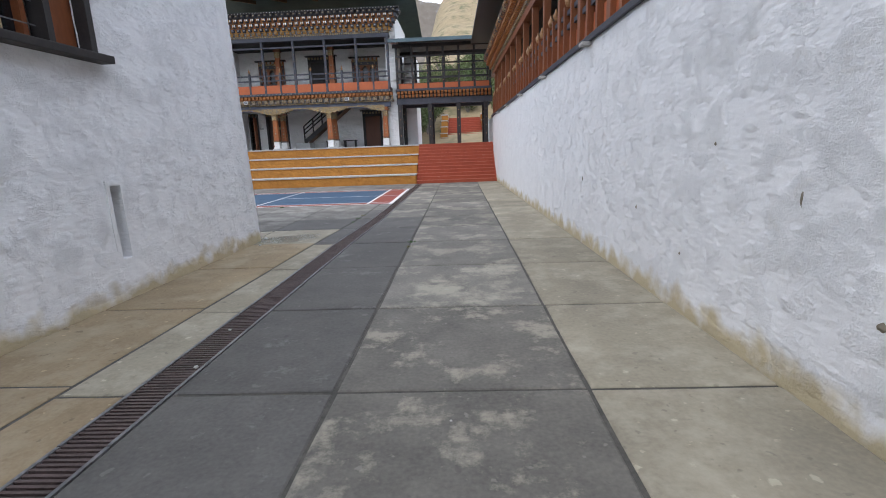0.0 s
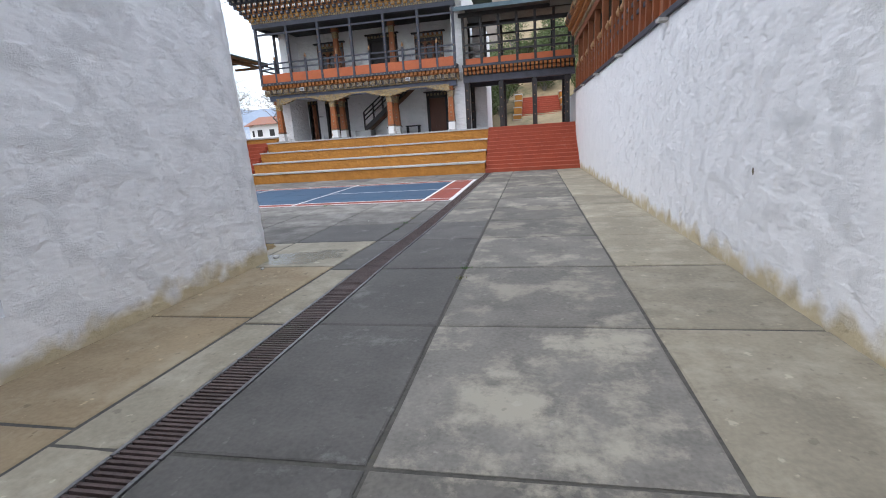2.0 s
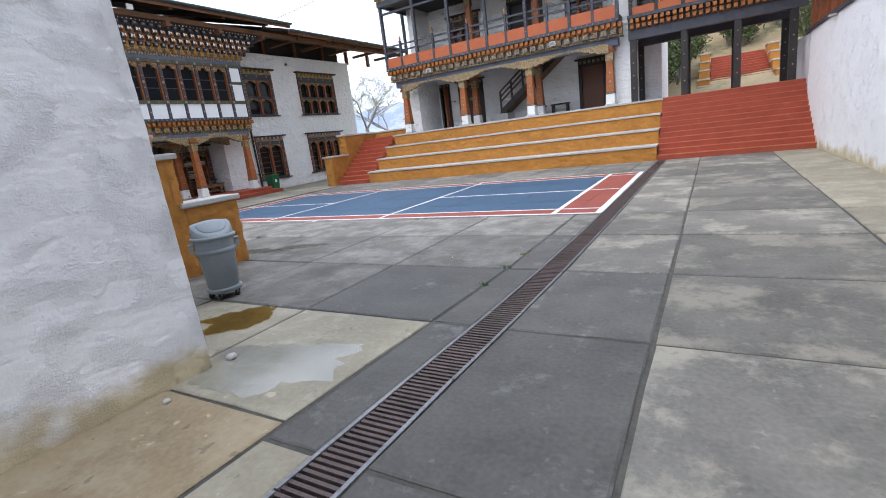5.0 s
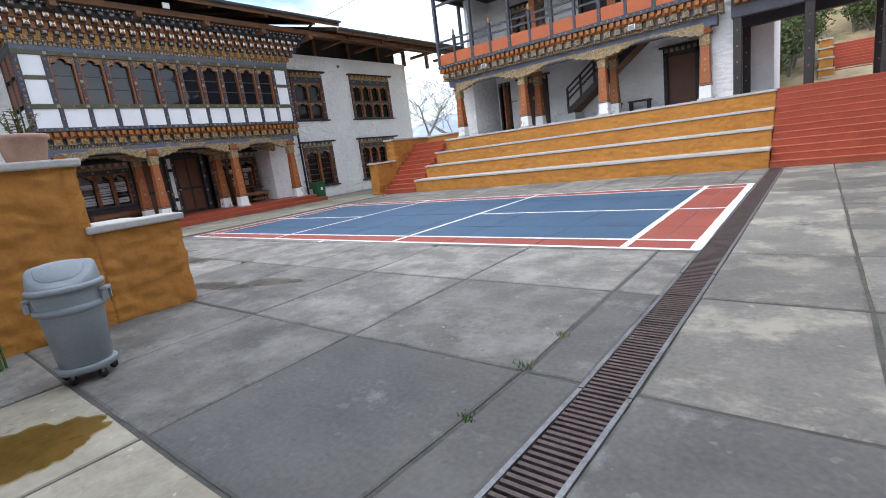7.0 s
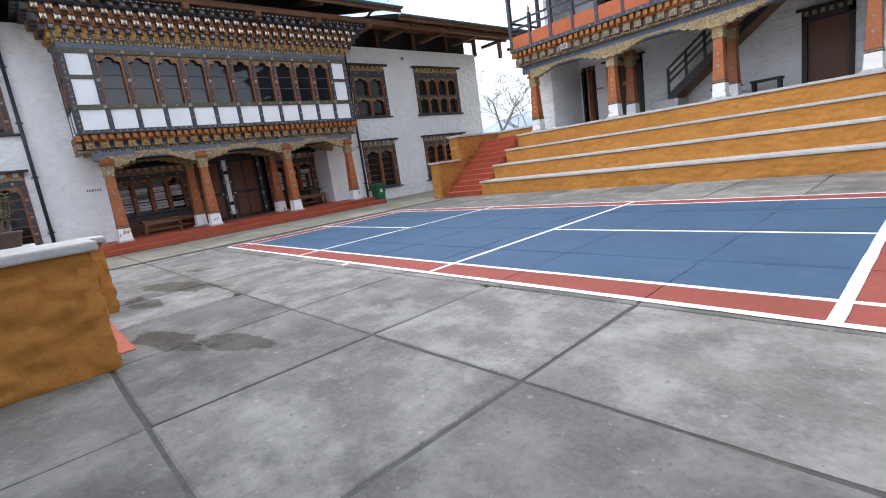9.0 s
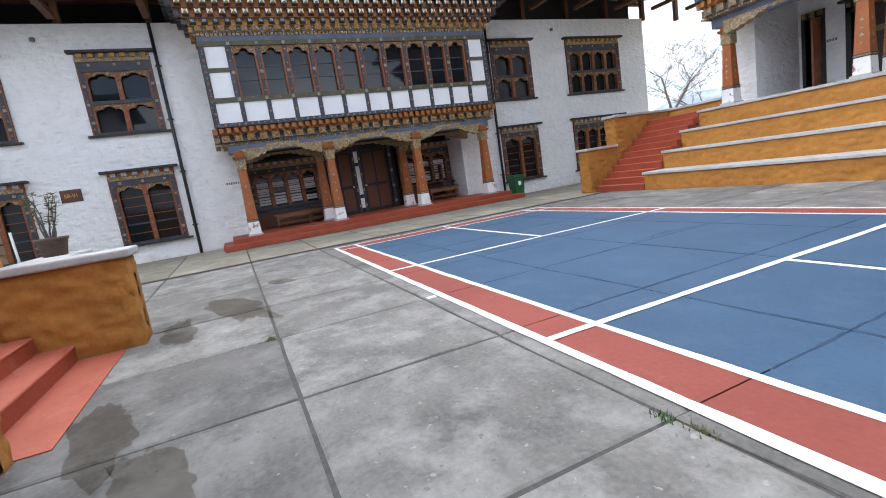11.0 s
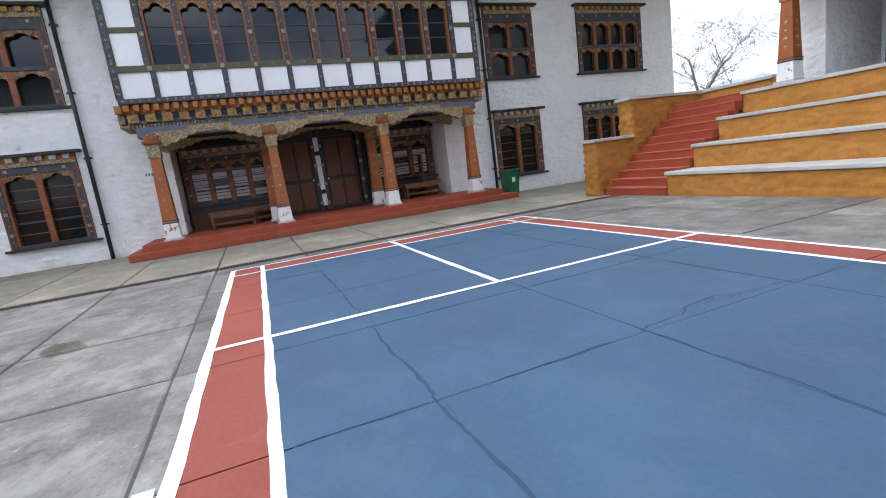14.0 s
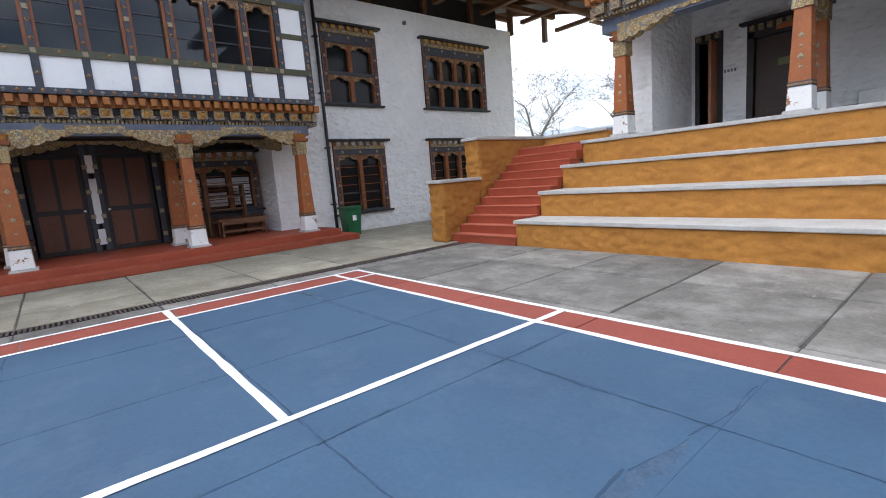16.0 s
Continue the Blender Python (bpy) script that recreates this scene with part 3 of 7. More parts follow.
def court_line(x0, x1, y0, y1, width=0.07):
    """A hand-painted line: its edges wander a little."""
    along_x = x1 - x0 > y1 - y0
    length = max(x1 - x0, y1 - y0)
    n = max(2, int(length / 0.25))
    p, f = [], []
    for i in range(n + 1):
        q = i / n
        for side in (-1, 1):
            e = side * (width / 2 + random.uniform(-0.006, 0.006))
            x, y, z = (x0 + (x1 - x0) * q, y0 + e, 0.0085) if along_x else (x0 + e, y0 + (y1 - y0) * q, 0.0115)
            p.append((x, skewed(x, y), z))
    f = [(2 * i, 2 * i + 2, 2 * i + 3, 2 * i + 1) if along_x else (2 * i, 2 * i + 1, 2 * i + 3, 2 * i + 2) for i in range(n)]
    Shape().add(p, f).make("court_line", LINE, court)


x0, x1, y0, y1 = COURT
for y, wd in ((y0, 0.08), (S_IN, 0.07), (N_IN, 0.07), (y1, 0.07)):
    court_line(x0 - wd / 2, x1 + wd / 2, y, y, wd)
for x, wd in ((x0, 0.07), (W_IN, 0.07), (SHORT_W, 0.075), (SHORT_E, 0.075), (E_IN, 0.09), (x1, 0.12)):
    court_line(x, x, y0, y1, wd)
court_line(x0, SHORT_W, MID_Y, MID_Y, 0.075)
court_line(SHORT_E, x1, MID_Y, MID_Y, 0.07)
Shape().box(-9.37, -9.29, 16.06, 16.155, -0.004, 0.007).make("paint_tick", LINE, court, "short white paint mark beside the line")



def crack(a, b, width, seed, breaks=0.25):
    """A broken, wandering crack over a painted joint."""
    rng = random.Random(seed)
    a, b = Vector((*a, 0)), Vector((*b, 0))
    n = max(4, int((b - a).length / 0.06))
    d = (b - a).normalized()
    o = Vector((-d.y, d.x, 0))
    p, f, w, off, on = [], [], width, 0.0, True
    for i in range(n + 1):
        w = max(0.15 * width, min(1.7 * width, w + rng.uniform(-0.45, 0.45) * width))
        off = 0.85 * off + rng.uniform(-0.009, 0.009)
        c = a.lerp(b, i / n) + o * off
        if rng.random() < 0.2:
            on = rng.random() > breaks
        e = w if on else 0.0015
        p += [c + o * e / 2, c - o * e / 2 + o * rng.uniform(-0.3, 0.3) * e]
    for k in range(0, len(p)):
        p[k] = (p[k].x, p[k].y, 0.0062)
    f = [(2 * i, 2 * i + 1, 2 * i + 3, 2 * i + 2) for i in range(n)]
    if f:
        Shape().add(p, f).make("crack", CRACK, court, "dark crack over a slab joint")


for k, x in enumerate((-13.95, -12.42, -10.87, -9.34, -7.8, -6.2, -4.6)):
    for j, (ya, yb) in enumerate(((16.78, 17.5), (17.5, 19.05), (19.05, 20.6), (20.6, 21.45))):
        if (k, j) not in ((3, 2), (3, 3)):
            crack((x, ya), (x, yb), 0.015, 10 * k + j, 0.15)
for k, y in enumerate((17.55, 19.1, 20.65)):
    for j, (xa, xb) in enumerate(((-14.8, -13.95), (-13.95, -12.42), (-12.42, -10.87), (-10.87, -9.4), (-9.4, -7.8), (-7.8, -6.2), (-6.2, -4.6), (-4.6, -3.45))):
        crack((xa, y), (xb, y), 0.015, 200 + 10 * k + j, 0.12)
# the broken edge of one slab: a wandering crack and a chipped strip beside it
broken = [(-9.36, 19.06), (-9.4, 19.2), (-9.41, 19.5), (-9.5, 19.63), (-9.51, 20.0), (-9.42, 20.47), (-9.36, 20.85), (-9.34, 21.3)]
for k, (a, b) in enumerate(zip(broken, broken[1:])):
    crack(a, b, 0.014, 400 + k, 0.05)
rng = random.Random(12)
p, n = [], 26
for i in range(n + 1):
    y = 19.62 + 0.8 * i / n
    x = -9.505 + 0.085 * max(0, (y - 20.0) / 0.47)
    wide = 0.1 * math.sin(math.pi * (i + 0.6) / (n + 1.2)) ** 0.6
    p += [(x + 0.008, y, 0.0058), (x + 0.012 + wide * rng.uniform(0.6, 1.1), y, 0.0058)]
Shape().add(p, [(2 * i, 2 * i + 1, 2 * i + 3, 2 * i + 2) for i in range(n)]).make("chipped_strip", CHIP, court, "chipped rough strip of paint beside the crack")

# channel drains: frame rails and a ladder of bars over a near-black sheet that paints the pit's shade
grate = thing("channel_drain", (-2.5, 7, 0), "rusty steel grating over a long floor drain in the paving", "drain")
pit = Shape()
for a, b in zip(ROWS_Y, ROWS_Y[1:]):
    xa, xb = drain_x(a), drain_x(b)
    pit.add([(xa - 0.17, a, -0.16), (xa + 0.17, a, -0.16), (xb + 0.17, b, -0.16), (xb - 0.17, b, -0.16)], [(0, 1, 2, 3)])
pit.make("pit", PIT_SHADE, grate)
a, b = ROWS_Y[0], 25.1
for sd in (-1, 1):
    s = Shape()
    y = a
    while y < b - 0.1:
        e = min(b, y + 1.22)
        xa, xb = drain_x(y), drain_x(e - 0.012)
        ia, ib = sd * drain_w(y), sd * drain_w(e)
        p = [(xa + ia, y, -0.16), (xa + ia + sd * 0.028, y, -0.16), (xb + ib + sd * 0.028, e - 0.012, -0.16), (xb + ib, e - 0.012, -0.16)]
        s.add(p + [(q[0], q[1], 0.004 + 0.002 * math.sin(3 * y)) for q in p], [(0, 3, 2, 1), (4, 5, 6, 7), (0, 1, 5, 4), (1, 2, 6, 5), (2, 3, 7, 6), (3, 0, 4, 7)])
        y = e
    s.make("frame_rail", STEEL, grate, "worn bare steel edge rail")
bars = Shape()
y = a
while y < b:
    c = drain_x(y)
    if not 2.0 < y < 14.5:
        bars.box(c - drain_w(y) - 0.001, c + drain_w(y) + 0.001, y, y + 0.024, -0.045, -0.001)
    y += 0.046
tagged(bars.make("grating", GRATE, grate), kind="stuff")
bar_mesh = Shape().box(-0.151, 0.151, 0, 0.024, -0.045, -0.001).mesh("grating_bar")
bar_mesh.materials.append(GRATE)
y = 2.01
while y < 14.5:
    ob = new("grating_bar", bar_mesh)
    ob.parent, ob.matrix_parent_inverse = grate, grate.matrix_basis.inverted()
    ob.matrix_basis = Matrix.Translation((drain_x(y) + random.uniform(-0.002, 0.002), y, random.uniform(-0.002, 0.001))) @ Matrix.Diagonal((drain_w(y) / 0.15, 1, 1, 1))
    y += 0.046

west_drain = thing("slot_drain", (-16.15, 14, 0), "narrow slotted grating along the porch side of the courtyard", "drain")
# near-black sheet again paints the shade below the bars
Shape().box(-16.29, -16.01, -8, 25.1, -0.16, -0.15).make("pit", PIT_SHADE, west_drain)
bars = Shape()
y = -2.0
while y < 25:
    bars.box(-16.28, -16.02, y, y + 0.03, -0.05, -0.004)
    y += 0.055
tagged(bars.make("grating", GRATE, west_drain), kind="stuff")


# ---- walls of the passage ----
def right_x(y):
    return 2.125 - 0.0148 * y


def left_x(y):
    return -4.62 + 0.034 * (y - 4.5)


ang = math.atan(0.0148)
east_m = Matrix.Translation((2.125, 0, 0)) @ Matrix.Rotation(ang, 4, "Z") @ Matrix(((0, -1, 0, 0), (1, 0, 0, 0), (0, 0, 1, 0), (0, 0, 0, 1)))
CAP_Z = 3.38
s = Shape(east_m)
rough_face(s, -2.5, 27, -0.05, CAP_Z, 0.0, 0.06, 0.008, 3.1, 0.0, 0.14)
s.box(-9, -2.4, -0.6, 0.0, -0.05, CAP_Z)
s.box(-9, 33, -0.6, -0.03, -0.05, CAP_Z)
wall_east = tagged(s.make("wall_east", WHITE, smooth=True), "whitewashed rubble stone wall with a flaking foot", "wall", kind="structure")

left_m = Matrix.Translation((-4.385, 9.89, 0)) @ Matrix.Rotation(-math.atan(0.034), 4, "Z") @ Matrix(((0, 1, 0, 0), (1, 0, 0, 0), (0, 0, 1, 0), (0, 0, 0, 1)))
SLOT = (-3.79, -3.61, 0.52, 1.46)
WIN_L = (-6.4, -3.75, 3.02, 5.0)
s = Shape(left_m)
rough_face(s, -10, 0, -0.05, 5.6, 0.0, 0.06, 0.009, 8.4, 0.03, 0.14, holes=(SLOT, WIN_L))
s.box(-18, SLOT[0] + 0.02, -0.9, -0.26, -0.05, 6.8)
s.box(SLOT[0] - 0.05, SLOT[1] + 0.05, -0.9, -0.3, -0.05, 6.8)
s.box(SLOT[1] - 0.02, -0.02, -0.9, -0.26, -0.05, 6.8)
wall_west = tagged(s.make("wall_left", WHITE, smooth=True), "battered whitewashed rubble wall with a narrow slot", "wall", kind="structure")
s = Shape(left_m @ Matrix(((0, 1, 0, 0), (-1, 0, -0.03, 0), (0, 0, 1, 0), (0, 0, 0, 1))))
rough_face(s, 0.0, 5.4, -0.05, 6.8, 0.0, 0.12, 0.014, 5.2, 0.03, 0.2)
wall_left_end = tagged(s.make("wall_left_end", WHITE, smooth=True), "whitewashed rubble end wall of the corner building", "wall", kind="structure")
s = Shape(left_m)
for u0, u1, v0, v1 in ((SLOT[0] - 0.06, SLOT[0], SLOT[2] - 0.06, SLOT[3] + 0.06), (SLOT[1], SLOT[1] + 0.06, SLOT[2] - 0.06, SLOT[3] + 0.06), (SLOT[0], SLOT[1], SLOT[2] - 0.06, SLOT[2]), (SLOT[0], SLOT[1], SLOT[3], SLOT[3] + 0.06)):
    s.box(u0, u1, -0.25, -0.02, v0, v1)
s.box(SLOT[0] - 0.06, SLOT[1] + 0.06, -0.29, -0.235, SLOT[2] - 0.06, SLOT[3] + 0.06)
s.make("slot_lining", WHITE, wall_west)
# unseen eave, added to keep skylight off the left wall
shade_roof_left = Shape(left_m).box(-18.5, 0.7, -7.0, 0.7, 7.3, 7.5).make("shade_roof_left", ROOF)
tagged(shade_roof_left, "unseen overhanging metal roof added to shade the left wall", "roof", kind="structure")
body_left = Shape(left_m).box(-18, -0.3, -5.6, -0.9, -0.05, 7.3).make("house_body", WHITE_FAR)
tagged(body_left, "plain whitewashed mass of the corner building", "building", kind="structure")

wl_thing = thing("window_passage", (-4.7, 5.0, 3.0), "timber window with red-brown shutter and black sill", "window")
Shape(left_m).box(-6.9, -3.46, -0.16, 0.09, 2.93, 3.02).make("window_sill", BLACK, wl_thing, bevel=0.01)
Shape(left_m).box(-3.75, -3.66, -0.2, 0.05, 3.02, 5.0).make("frame_post", BLACK, wl_thing, bevel=0.008)
Shape(left_m).box(-4.18, -3.75, -0.2, -0.13, 3.02, 5.0).make("shutter", BROWN, wl_thing, "red-brown boarded shutter")
Shape(left_m).box(-4.26, -4.18, -0.2, 0.0, 3.02, 5.0).make("frame_post", BLACK, wl_thing)
Shape(left_m).box(-6.4, -4.26, -0.26, -0.24, 3.02, 5.0).make("pane", GLASS, wl_thing)
for u in (-4.33, -4.62, -5.1, -5.6, -6.1):
    Shape(left_m).box(u - 0.06, u, -0.24, -0.15, 3.02, 5.0).make("mullion", GOLD if u < -4.6 else BROWN, wl_thing)
for v in (3.18, 3.42, 3.66, 3.9):
    Shape(left_m).box(-6.4, -4.3, -0.1, -0.09, v, v + 0.012).make("guard_bar", STEEL, wl_thing)


# ---- ornament ----
def dentils(m, name, material, parent, u0, u1, w0, w1, v0, v1, pitch, fill=0.6, ret=0.0, taper=1.0):
    """A row of carved blocks along a beam, with the same row returned by ret along both ends."""
    s = Shape(m)
    n = max(1, round((u1 - u0) / pitch))
    p = (u1 - u0) / n
    for i in range(n):
        c = u0 + p * (i + 0.5)
        h = p * fill / 2
        q = [(c - h, w0, v0), (c + h, w0, v0), (c - h * taper, w1, v0 + (v1 - v0) * (1 - taper) * 0.8), (c + h * taper, w1, v0 + (v1 - v0) * (1 - taper) * 0.8)]
        q += [(c - h, w0, v1), (c + h, w0, v1), (c - h, w1, v1), (c + h, w1, v1)]
        s.add(q, [(0, 2, 3, 1), (4, 5, 7, 6), (0, 1, 5, 4), (2, 6, 7, 3), (0, 4, 6, 2), (1, 3, 7, 5)])
    if ret:
        k = max(1, round(ret / pitch))
        for e, o in ((u0, -1), (u1, 1)):
            for i in range(k):
                c = w1 - ret * (i + 0.5) / k
                h = p * fill / 2
                s.box(min(e, e + o * (w1 - w0)), max(e, e + o * (w1 - w0)), c - h, c + h, v0, v1)
    return tagged(s.make(name, material, parent), kind="stuff")


def block_row(m, name, material, parent, u0, u1, w0, w1, v0, v1, pitch, fill=0.6, taper=1.0, point=None):
    """Carved blocks along a beam, each a piece of its own on one mesh. point: paint of a pyramid on the face."""
    n = max(1, round((u1 - u0) / pitch))
    p = (u1 - u0) / n
    h, d, lift = p * fill / 2, w1 - w0, (v1 - v0) * (1 - taper) * 0.8
    q = [(-h, 0, 0), (h, 0, 0), (-h * taper, d, lift), (h * taper, d, lift), (-h, 0, v1 - v0), (h, 0, v1 - v0), (-h, d, v1 - v0), (h, d, v1 - v0)]
    me = Shape().add(q, [(0, 2, 3, 1), (4, 5, 7, 6), (0, 1, 5, 4), (2, 6, 7, 3), (0, 4, 6, 2), (1, 3, 7, 5)])
    if point:
        c = (lift + v1 - v0) / 2
        r, t = (h * 0.85, (v1 - v0 - lift) * 0.42) if len(point) > 1 else (h * 0.55, (v1 - v0 - lift) * 0.3)
        me.add([(-r, d + 0.002, c - t), (r, d + 0.002, c - t), (r, d + 0.002, c + t), (-r, d + 0.002, c + t), (0, d + 0.05, c)], [(1, 0, 4), (2, 1, 4), (3, 2, 4), (0, 3, 4)])
    me = me.mesh(name)
    me.materials.append(material)
    if point:
        for mtl in point:
            me.materials.append(mtl)
        for f in me.polygons[6:]:
            f.material_index = 1 + f.index % len(point)
    for i in range(n):
        ob = new(name, me)
        ob.parent = parent
        ob.matrix_parent_inverse = parent.matrix_basis.inverted()
        ob.matrix_basis = m @ Matrix.Translation((u0 + p * (i + 0.5), w0, v0))


def end_blocks(m, name, material, parent, u0, u1, w0, w1, v0, v1, pitch, ret, fill=0.6):
    """The same row returned along both ends of a projecting bay."""
    s, k = Shape(m), max(1, round(ret / pitch))
    for e, o in ((u0, -1), (u1, 1)):
        for i in range(k):
            c, h = w1 - ret * (i + 0.5) / k, pitch * fill / 2
            s.box(min(e, e + o * (w1 - w0)), max(e, e + o * (w1 - w0)), c - h, c + h, v0, v1)
    return tagged(s.make(name, material, parent), kind="stuff")


def stud_row(m, parent, pts, r=0.028, material=None):
    s = Shape(m)
    for u, w, v in pts:
        s.add([(u - r, w, v), (u, w, v - r), (u + r, w, v), (u, w, v + r), (u, w + r, v)], [(0, 1, 4), (1, 2, 4), (2, 3, 4), (3, 0, 4)])
    return tagged(s.make("studding", material or STUD, parent), kind="stuff")


def arch_height(s):
    """Half outline of a three-lobed arch: 0 at the springing, 1 at the crown, s in -1 to 1."""
    best = 0.0
    for c, r, h in ((0.0, 0.42, 0.6), (-0.55, 0.38, 0.3), (0.55, 0.38, 0.3), (-0.8, 0.22, 0.0), (0.8, 0.22, 0.0)):
        d = r * r - (s - c) ** 2
        if d > 0:
            best = max(best, h + math.sqrt(d))
    return best


def arch_board(m, name, material, parent, u0, u1, spring, top, w0, w1, rise):
    """A carved board whose lower edge is cut to a three-lobed arch."""
    s, n, p = Shape(m), 24, []
    for i in range(n + 1):
        u, h = u0 + (u1 - u0) * i / n, min(top, spring + rise * arch_height(-1 + 2 * i / n))
        p += [(u, w0, h), (u, w1, h), (u, w1, top), (u, w0, top)]
    s.add(p, [(4 * i + j, 4 * i + (j + 1) % 4, 4 * i + 4 + (j + 1) % 4, 4 * i + 4 + j) for i in range(n) for j in range(4)])
    return s.make(name, material, parent)


def timber_window(m, u0, u1, v0, v1, bays, rows, name, label, curtained=0, whitish=False):
    """A painted timber window in its opening: head board, block row, frieze, arched lights, sill."""
    t = thing(name, m @ Vector(((u0 + u1) / 2, 0, v0)), label, "window", "painted timber windows")
    Shape(m).box(u0 - 0.14, u1 + 0.14, -0.05, 0.22, v1 - 0.07, v1).make("head_board", BLACK, t, bevel=0.006)
    Shape(m).box(u0 + 0.02, u1 - 0.02, -0.1, 0.05, v1 - 0.2, v1 - 0.07).make("block_beam", RUST_BLOCKS if rows == 1 else LATTICE, t)
    block_row(m, "head_block", FLOWER if rows == 1 else GOLD_FACE, t, u0 + 0.03, u1 - 0.03, 0.05, 0.13, v1 - 0.19, v1 - 0.075, 0.27, 0.5)
    Shape(m).box(u0 + 0.03, u1 - 0.03, -0.1, 0.075, v1 - 0.3, v1 - 0.2).make("scroll_board", GOLD, t)
    Shape(m).box(u0 + 0.05, u1 - 0.05, -0.12, 0.04, v1 - 0.47, v1 - 0.3).make("frieze_board", SLATE, t)
    Shape(m).box(u0 - 0.12, u1 + 0.12, -0.1, 0.12, v0, v0 + 0.06).make("window_sill", BLACK, t, bevel=0.006)
    for a, b in ((u0, u0 + 0.13), (u1 - 0.13, u1)):
        Shape(m).box(a, b, -0.18, 0.05, v0 + 0.06, v1 - 0.2).make("jamb", SLATE, t)
    Shape(m).box(u0, u0 + 0.03, -0.18, 0.062, v0 + 0.06, v1 - 0.2).make("jamb_edge", BROWN, t)
    Shape(m).box(u1 - 0.03, u1, -0.18, 0.062, v0 + 0.06, v1 - 0.2).make("jamb_edge", BROWN, t)
    a, b, c, d = u0 + 0.13, u1 - 0.13, v0 + 0.1, v1 - 0.47
    Shape(m).box(a, b, -0.13, 0.03, v0 + 0.06, c + 0.03).make("bottom_rail", SLATE, t)
    studs = [(u, 0.05, v0 + 0.25 + 0.4 * k) for u in (u0 + 0.08, u1 - 0.08) for k in range(int((v1 - v0 - 0.6) / 0.4) + 1)]
    hgt = (d - c) / rows
    for r in range(rows):
        lo, hi = c + hgt * r, c + hgt * (r + 1)
        if rows > 1:
            Shape(m).box(a, b, -0.12, 0.04, hi - 0.1, hi).make("transom", SLATE, t)
            hi -= 0.1
        pw = (b - a) / bays
        for i in range(bays + 1):
            x = a + pw * i
            Shape(m).box(max(a, x - 0.065), min(b, x + 0.065), -0.1, 0.02, lo, hi).make("mullion", BROWN, t)
            studs += [(x, 0.02, lo + 0.12 + 0.22 * k) for k in range(int((hi - lo - 0.3) / 0.22) + 1)]
        for i in range(bays):
            p, q = a + pw * i + 0.05, a + pw * (i + 1) - 0.05
            arch_board(m, "arch_board", ARCH, t, p, q, hi - 0.3, hi + 0.002, -0.08, 0.0, 0.24)
            pane = Shape(m).box(p, q, -0.16, -0.15, lo, hi).make("pane", CURTAIN if (i + r) % 3 == 2 and curtained else GLASS, t)
            # pale sheets paint the bright courtyard's reflection onto the panes
            if whitish:
                for k in range(4):
                    if (i + 2 * k) % 7 != 5:
                        at = lo + 0.06 + (hi - lo - 0.4) * k / 4
                        Shape(m).box(p + 0.03, q - 0.03, -0.149, -0.145, at + 0.05, at + (hi - lo) * 0.19).make("reflection_sheet", PANE_REFLECTION, pane, "pale sheet painting in a reflection on the glass")
            if rows == 1:
                for k in range(1, 6):
                    v = lo + (hi - lo) * k / 6.4
                    Shape(m).box(p, q, -0.15, -0.12, v, v + (0.05 if k == 2 else 0.02)).make("glazing_bar", BROWN if k != 2 else SLATE, pane)
    stud_row(m, t, studs, 0.03)
    orn = [(u, 0.05, v0 + 0.42 + 0.52 * k) for u in (u0 + 0.085, u1 - 0.085) for k in range(int((v1 - v0 - 1.0) / 0.52) + 1)]
    orn += [(u0 + (u1 - u0) * (k + 0.5) / (bays + 1), 0.04, v1 - 0.385) for k in range(bays + 1)]
    for u, w, v in orn:
        Shape(m).box(u - 0.038, u + 0.038, w - 0.01, w + 0.014, v - 0.038, v + 0.038).make("rosette", ORNAMENT, t)
    return t


def column(at, height, name="painted_column", big=0.15, group="porch columns"):
    x, y, z = at
    t = thing(name, at, "tapered orange-brown painted timber column on a chipped white base", "column", group)
    Shape().frustum(x, y, z, z + 0.05, big + 0.07, big + 0.07, big + 0.06, big + 0.06).make("plinth", CAP, t, bevel=0.008)
    Shape().frustum(x, y, z + 0.05, z + 0.42, big + 0.025, big + 0.025, big + 0.01, big + 0.01).make("painted_base", CHIPPED, t, "chipped white painted foot", bevel=0.008)
    for k, mtl in enumerate((SLATE, GOLD, SLATE)):
        Shape().frustum(x, y, z + 0.42 + 0.03 * k, z + 0.44 + 0.03 * k, big + 0.018, big + 0.018, big + 0.016, big + 0.016).make("band", mtl, t)
    top = z + height
    shaft = Shape().frustum(x, y, z + 0.42, top - 0.52, big + 0.01, big + 0.01, big - 0.035, big - 0.035).make("shaft", COLUMN, t, bevel=0.012)
    s = Shape()
    for f, fx, fy in ((0, 0, -1), (1, 1, 0), (2, 0, 1), (3, -1, 0)):
        for k in range(4):
            v = z + 0.72 + k * (height - 1.5) / 4
            r = big - 0.01 - 0.03 * k / 4
            c = Vector((x + fx * r, y + fy * r, v))
            o = Vector((fx, fy, 0))
            d = Vector((fy, fx, 0)) * (0.075 if k % 2 else 0.05)
            u = Vector((0, 0, 0.085 if k % 2 else 0.05))
            s.add([c - d, c - u, c + d, c + u, c + o * 0.03], [(0, 1, 4), (1, 2, 4), (2, 3, 4), (3, 0, 4)])
    tagged(s.make("rosette_work", ORNAMENT, shaft), kind="stuff")
    Shape().frustum(x, y, top - 0.52, top - 0.2, big - 0.01, big - 0.01, big - 0.01, big - 0.01).make("necking", GOLD, t, "gold painted necking")
    Shape().frustum(x, y, top - 0.2, top - 0.12, big + 0.03, big + 0.03, big + 0.05, big + 0.05).make("collar", BROWN, t, bevel=0.01)
    Shape().frustum(x, y, top - 0.12, top, big - 0.02, big - 0.02, big + 0.02, big + 0.02).make("capital", RUST_BLOCKS, t)
    return t


